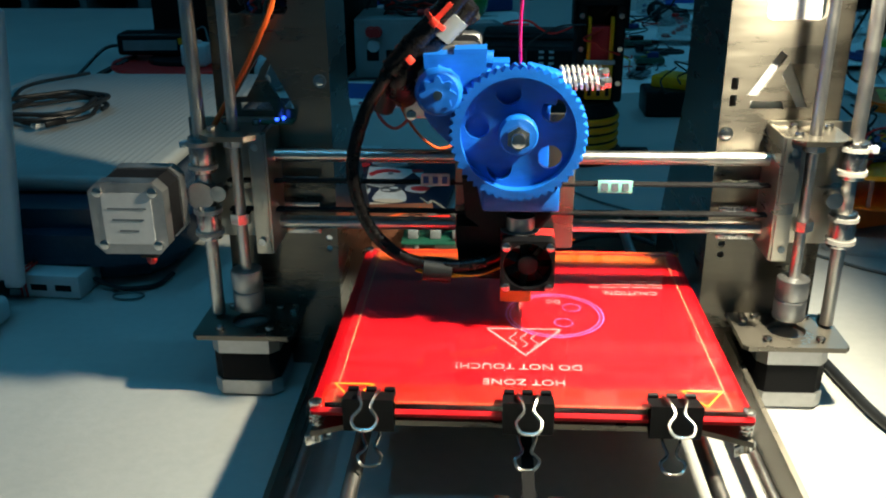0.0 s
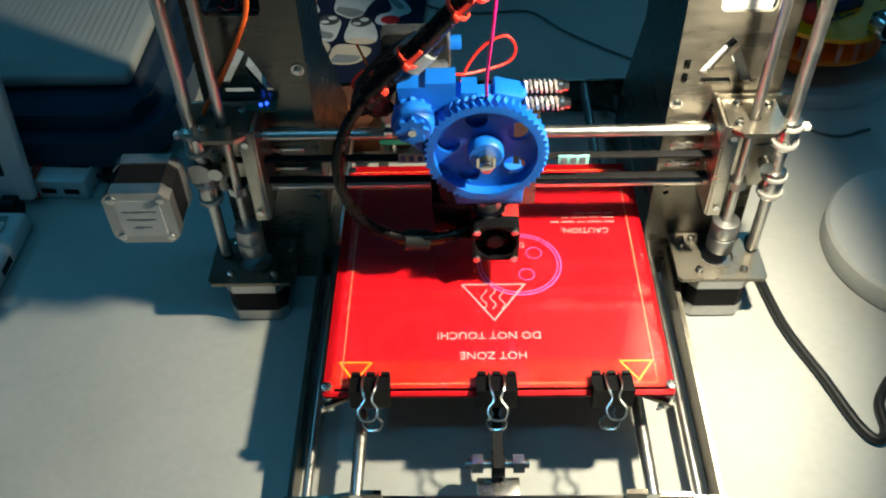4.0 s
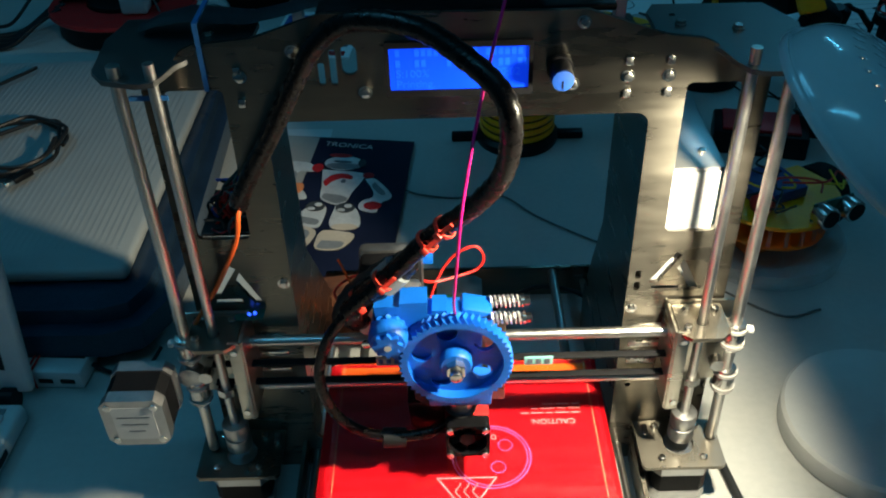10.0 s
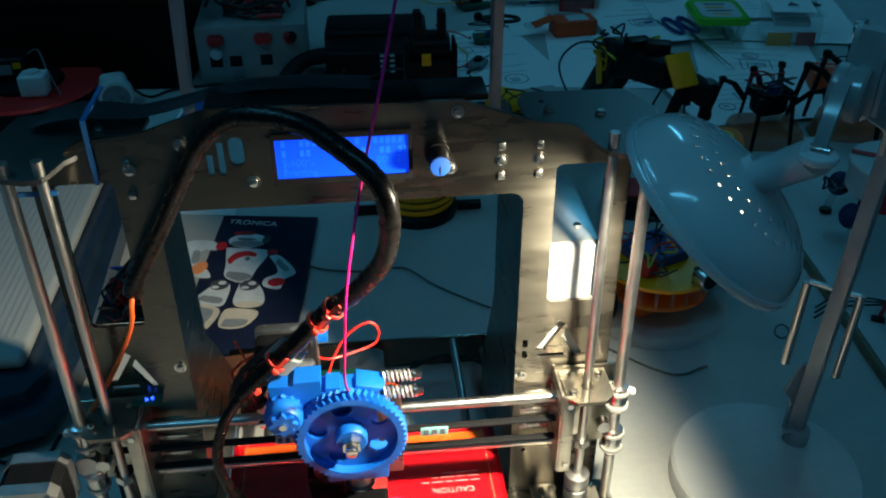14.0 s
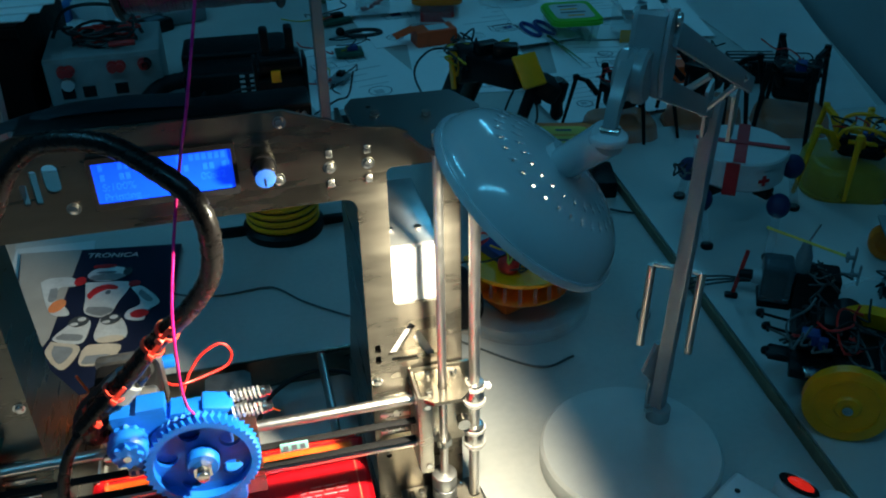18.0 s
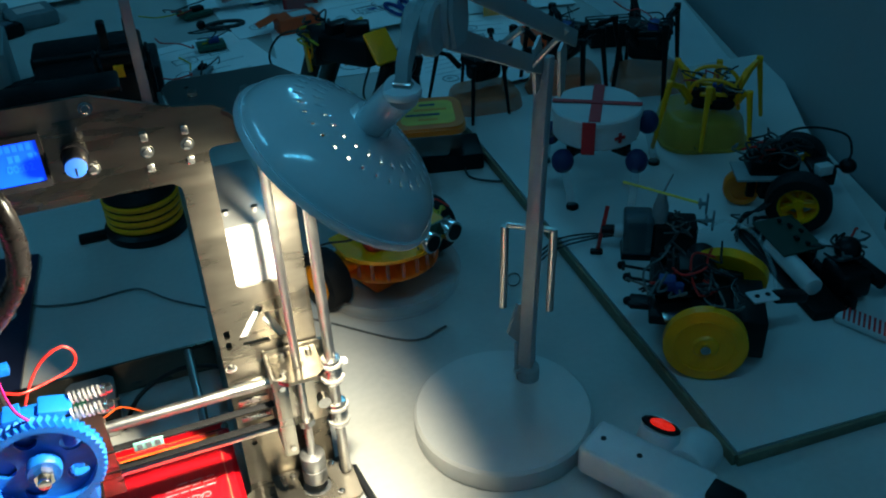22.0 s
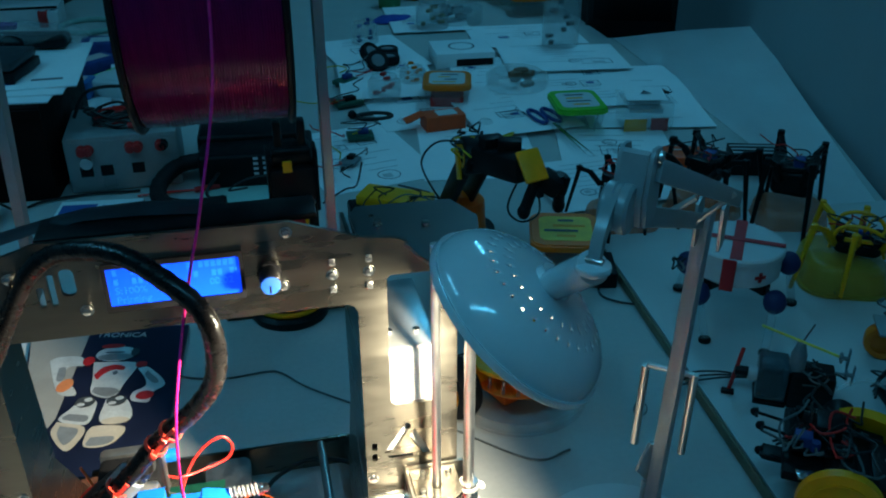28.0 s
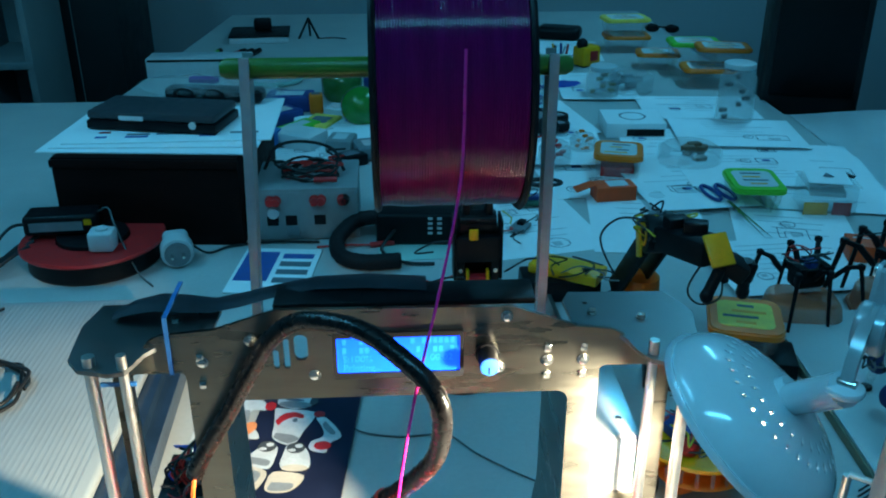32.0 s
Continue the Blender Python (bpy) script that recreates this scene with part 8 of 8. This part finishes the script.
orb = thing("carton", 0.800, 0.830, 0.0, "small red-orange carton with a white label", "carton", -14)
part("carton", bx(0.090, 0.055, 0.032, (0, 0, 0.0165), 0.001), carton_red, orb)
part("label_bar", bx(0.030, 0.004, 0.0004, (-0.02, 0.01, 0.0328)), paper, orb)
bst = thing("lab_instrument", 0.905, 0.800, 0.0, "black and white striped circuit module", "module", -16)
part("module", bx(0.080, 0.055, 0.040, (0, 0, 0.0205), 0.002), black_pl, bst)
for k in range(3):
    part("stripe", bx(0.078, 0.005, 0.0005, (0, -0.018 + 0.016 * k, 0.0409)), white_pl, bst)
gl_ = thing("earphones", 0.300, 1.215, 0.0, "small black folded earphones lying on paper", "earphones", -8)
part("loop", sweep([(0.035 * math.cos(a / 12 * 6.283), 0.018 * math.sin(a / 12 * 6.283), 0.004) for a in range(13)], 0.0045, 5, 8), black_w, gl_)
part("bud", sp(0.009, (-0.045, 0.0, 0.009)), black_pl, gl_)
chp = thing("memory_card", 0.492, 1.030, 0.0045, "small dark grey card on paper", "card", -6)
part("card", bx(0.046, 0.030, 0.003, (0, 0, 0.0018), 0.0005), grey_pl, chp)
dm = thing("plastic_dome", 0.505, 1.110, 0.0045, "tiny clear plastic dome on paper", "dome")
part("dome", sp(0.018, (0, 0, 0.001), (1, 1, 0.8), 18, 10), clear_pl, dm)
pn = thing("scissors", 0.632, 1.062, 0.012, "blue-handled scissors lying on papers", "scissors", -84)
part("blade", slab([(0.0, -0.004), (0.17, 0.0), (0.0, 0.005)], [], 0.002, "xy", 0.001), zinc, pn)
part("blade", slab([(0.0, -0.006), (0.165, -0.014), (0.0, 0.001)], [], 0.002, "xy", 0.0035), zinc, pn)
for y in (-0.016, 0.014):
    part("handle", sweep([(-0.048 + 0.040 * math.cos(a / 10 * 6.283), y + 0.011 * math.sin(a / 10 * 6.283), 0.004) for a in range(11)], 0.0035), blue_dark, pn, "blue handle loop")
for k, (x, y, w, h, mt, lb, nm) in enumerate(((0.255, 1.10, 0.05, 0.018, pcb_green, "small green circuit board with wires", "circuit_board"), (0.255, 1.30, 0.06, 0.016, pcb_green, "green circuit board with loose wires", "circuit_board"),
                                              (0.270, 1.44, 0.05, 0.02, pcb_green, "small circuit board with blue parts", "circuit_board"), (0.22, 0.98, 0.04, 0.014, grey_pl, "small grey module with wires", "module"))):
    t = thing(nm, x, y, 0.005, lb, nm.replace("_", " "), 20 * k)
    part("board", bx(w, w * 0.7, h * 0.5, (0, 0, h * 0.25), 0.001), mt, t)
    part("part_block", bx(w * 0.4, w * 0.3, h * 0.5, (0.006, 0, h * 0.75), 0.001), black_pl if k % 2 else blue_dark, t)
    tangle(t, (0, 0, h), (w * 0.9, w * 0.6, 0.02), 4, (black_w, red_w, yellow_w, grey_w), 0.0013, 120 + k)
for k, (x, y, rz_) in enumerate(((0.352, 1.500, 12), (0.384, 1.535, -20), (0.346, 1.572, 40), (0.392, 1.600, 5))):
    t = thing("toy_roller", x, y, 0.016, "small black rubber roller toy with a pale hub", "toy roller", rz_, "loose toy rollers")
    tyre("rubber_tyre", 0.026, 0.018, t, Matrix.Translation((0, 0, 0.010 if k % 2 else 0.016)) @ Matrix.Rotation(radians(0 if k % 2 else 50), 4, "X"), grey_pl, 0)
blp = thing("blue_cloth", 0.470, 1.985, 0.0, "folded blue cloth lying on the table", "cloth", 12)
bm = sp(0.05, (0, 0, 0.002), (1.2, 0.7, 0.3), 18, 10)
for v in bm.verts:
    v.co += Vector((noise.noise(v.co * 40), noise.noise(v.co * 40 + Vector((3, 0, 0))), 0)) * 0.012
    v.co.z = max(0.0008, v.co.z)
part("cloth", bm, M("blue_fabric", (0.02, 0.06, 0.30), 0.85, 0, 0.2, 60, 0.3), blp)
yb = thing("toy_robot", 0.590, 2.240, 0.0, "small yellow and red toy robot figure", "toy robot", 30)
part("body", bx(0.070, 0.055, 0.060, (0, 0, 0.032), 0.008), yellow_pl, yb)
part("chest", bx(0.030, 0.004, 0.030, (0.005, -0.029, 0.034), 0.002), red_pl, yb)
part("head", sp(0.018, (-0.02, 0, 0.068)), black_pl, yb)
for x in (-0.022, 0.022):
    part("foot", bx(0.018, 0.040, 0.008, (x, -0.004, 0.004), 0.002), black_pl, yb)
bb = thing("black_pouch", 0.575, 2.640, 0.0, "soft black pouch lying on the table", "pouch", -20)
part("pouch", bx(0.150, 0.085, 0.045, (0, 0, 0.0225), 0.018, seg=4), black_pl, bb)
gt = thing("pen_pot", 0.490, 2.150, 0.0, "green pot of coloured pens and parts", "pot")
part("pot", lathe([(0.0, 0.0), (0.032, 0.0), (0.036, 0.05), (0.033, 0.05), (0.03, 0.004), (0.0, 0.004)], 28), M("green_pot", (0.03, 0.16, 0.05), 0.4), gt)
for k in range(5):
    part("pen", rod((0.012 * math.cos(k), 0.012 * math.sin(k), 0.006), (0.024 * math.cos(k * 1.3), 0.024 * math.sin(k * 1.3), 0.085), 0.0035, 8), (red_pl, blue_dark, yellow_pl, black_pl, white_pl)[k], gt)
dk = thing("sunglasses", 0.960, 2.72, 0.0, "dark folded sunglasses lying on the table", "sunglasses", -20)
for x in (-0.035, 0.035):
    part("lens", sp(0.026, (x, 0, 0.016), (1, 0.3, 0.6), 16, 10), black_pl, dk)
part("bridge", rod((-0.015, 0, 0.02), (0.015, 0, 0.02), 0.003, 8), black_pl, dk)

# far left part of the table
tb = thing("tablet", -0.470, 2.700, 0.0, "dark tablet on a white stand with a small camera on it", "tablet", 4)
part("stand", bx(0.200, 0.170, 0.020, (0, 0, 0.0105), 0.003), white_pl, tb)
part("panel", bx(0.205, 0.175, 0.006, (0, 0, 0.024), 0.002), black_pl, tb)
part("camera", bx(0.060, 0.040, 0.040, (0.01, 0.02, 0.0472), 0.008), black_pl, tb)
cpk = thing("small_tripod", -0.300, 2.700, 0.0, "little black tripod with a cord", "tripod")
for a in (90, 210, 330):
    part("leg", rod((0, 0, 0.07), (0.04 * math.cos(radians(a)), 0.04 * math.sin(radians(a)), 0.002), 0.004, 8), black_pl, cpk)
wire(cpk, black_w, [(0.03, -0.02, 0.003), (0.08, -0.01, 0.003), (0.13, -0.03, 0.003)], 0.002)
for k, (x, mt) in enumerate(((-0.52, red_pl), (-0.49, black_pl), (-0.46, black_pl), (-0.58, green_lid))):
    t = thing("marker_pen", x, 2.42, 0.0, "thick marker pen lying on the table", "pen", 60 + 7 * k, "marker pens")
    part("barrel", cy(0.008, 0.11, (0, 0, 0.0085), "x", 14, bev=0.001), mt, t)
    part("cap", cy(0.0086, 0.03, (0.045, 0, 0.0088), "x", 14, bev=0.001), black_pl, t)
rg = thing("wire_ring", -0.350, 2.095, 0.0, "ring of pale green plastic tube", "ring")
part("ring", sweep([(0.075 * math.cos(a / 16 * 6.283), 0.075 * math.sin(a / 16 * 6.283), 0.008) for a in range(17)], 0.007), M("pale_tube", (0.25, 0.38, 0.33), 0.4), rg)
blue_mid = M("blue_soft_plastic", (0.03, 0.16, 0.42), 0.4, 0, 0.15, 40)
for k, (x, y, w, d, h, mt, nm, lb) in enumerate(((-0.222, 1.485, 0.11, 0.08, 0.040, paper, "booklet", "pale printed booklets in a pile"), (-0.185, 1.635, 0.075, 0.10, 0.020, label_y, "note_pad", "yellow note pad lying on the table"),
                                                 (-0.297, 1.475, 0.060, 0.060, 0.045, blue_mid, "blue_pouch", "blue plastic pouch with pale label"), (-0.275, 1.81, 0.12, 0.08, 0.04, blue_dark, "blue_box", "blue plastic box of parts"), (-0.205, 1.765, 0.035, 0.04, 0.05, orange_pl, "orange_tin", "small orange tin with dark label"),
                                                 (-0.05, 1.42, 0.09, 0.08, 0.03, grey_pl, "grey_module", "grey electronic module with pale label"), (-0.03, 1.86, 0.10, 0.06, 0.07, blue_dark, "blue_tin", "dark blue tin with pale label"), (-0.10, 1.36, 0.06, 0.05, 0.025, black_pl, "black_module", "small black electronic module on table"),
                                                 (-0.290, 1.690, 0.10, 0.07, 0.03, blue_dark, "blue_case", "dark blue zip case lying on the table"), (-0.235, 1.585, 0.11, 0.055, 0.024, green_lid, "green_packet", "green and white packet of parts"), (-0.315, 1.88, 0.05, 0.04, 0.03, grey_pl, "grey_reel", "small grey reel of solder"), (-0.150, 1.72, 0.06, 0.05, 0.03, white_pl, "white_packet", "small white packet with print"), (-0.125, 1.45, 0.07, 0.06, 0.035, psu_grey, "grey_case", "pale grey plastic case of parts"), (-0.44, 2.12, 0.035, 0.03, 0.05, white_pl, "white_bottle", "small white plastic bottle standing upright"), (-0.47, 2.14, 0.03, 0.03, 0.045, red_pl, "red_bottle", "small red plastic bottle standing upright"))):
    t = thing(nm, x, y, 0.0, lb, nm.split("_")[-1], 9 * k - 30)
    part("body", bx(w, d, h, (0, 0, h / 2 + 0.0005), min(0.006, h * 0.2)), mt, t)
    part("top_label", bx(w * 0.6, d * 0.5, 0.0006, (0, 0, h + 0.0009)), (paper, ink, white_ink)[k % 3], t)
gj = thing("green_jar", -0.145, 1.900, 0.0, "dark green glass jar with a metal rim", "jar")
part("glass", lathe([(0.0, 0.0), (0.045, 0.0), (0.055, 0.02), (0.055, 0.055), (0.045, 0.07), (0.0, 0.072)], 30), M("green_glass", (0.03, 0.14, 0.03), 0.15, coat=0.3), gj)
part("rim", lathe([(0.030, 0.072), (0.038, 0.072), (0.038, 0.082), (0.030, 0.082), (0.030, 0.072)], 28), zinc, gj)
gb = thing("green_ball", -0.085, 1.640, 0.0, "shiny green plastic ball", "ball")
part("ball", sp(0.050, (0, 0, 0.050), u=28, v=18), M("green_gloss", (0.02, 0.22, 0.03), 0.2, coat=0.4), gb)

# behind the tables
ck = thing("crate_stack", -0.60, 2.20, 0.0, "low white drawer unit standing on the table", "drawer unit", 0)
part("case", bx(0.30, 0.09, 0.055, (0.02, 0, 0.028), 0.002), white_pl, ck)
part("shadow_gap", bx(0.29, 0.002, 0.006, (0.02, -0.0455, 0.050)), black_pl, ck)
cab = thing("black_cabinet", -1.045, 2.72, -0.75, "tall matt black cabinet behind the table", "cabinet")
part("case", bx(0.29, 0.40, 1.62, (0, 0, 0.81), 0.004), cab_black, cab)
part("door_gap", bx(0.003, 0.002, 1.5, (0.0, -0.2012, 0.82)), cab_grey, cab)
shl = thing("open_shelf", -1.35, 2.35, -0.75, "grey open shelf unit with square bays", "shelf")
for z in (0.02, 0.40, 0.78, 1.16, 1.54):
    part("shelf_board", bx(0.56, 0.30, 0.022, (0, 0, z), 0.002), cab_grey, shl)
for x in (-0.27, -0.09, 0.09, 0.27):
    part("upright", bx(0.022, 0.296, 1.55, (x, 0.001, 0.775), 0.002), cab_grey, shl)
part("back_panel", bx(0.55, 0.008, 1.54, (0, 0.149, 0.775)), cab_grey, shl)
spk = thing("loudspeaker", 1.135, 1.90, -0.75, "tall black loudspeaker on a stand beside the table", "loudspeaker", -18)
part("cabinet", bx(0.245, 0.26, 0.84, (0, 0, 1.09), 0.012), cab_black, spk)
part("stand_post", cy(0.045, 0.72, (0, 0, 0.36), "z", 20), cab_black, spk)
part("foot", cy(0.16, 0.02, (0, 0, 0.01), "z", 28), cab_black, spk)
part("grille", bx(0.21, 0.006, 0.70, (0, -0.1332, 1.12), 0.002), black_pl, spk)
wire(spk, black_w, [(0.12, 0.0, 0.80), (0.15, -0.02, 0.60), (0.14, -0.03, 0.2), (0.12, 0.0, 0.02)], 0.004, "cord")
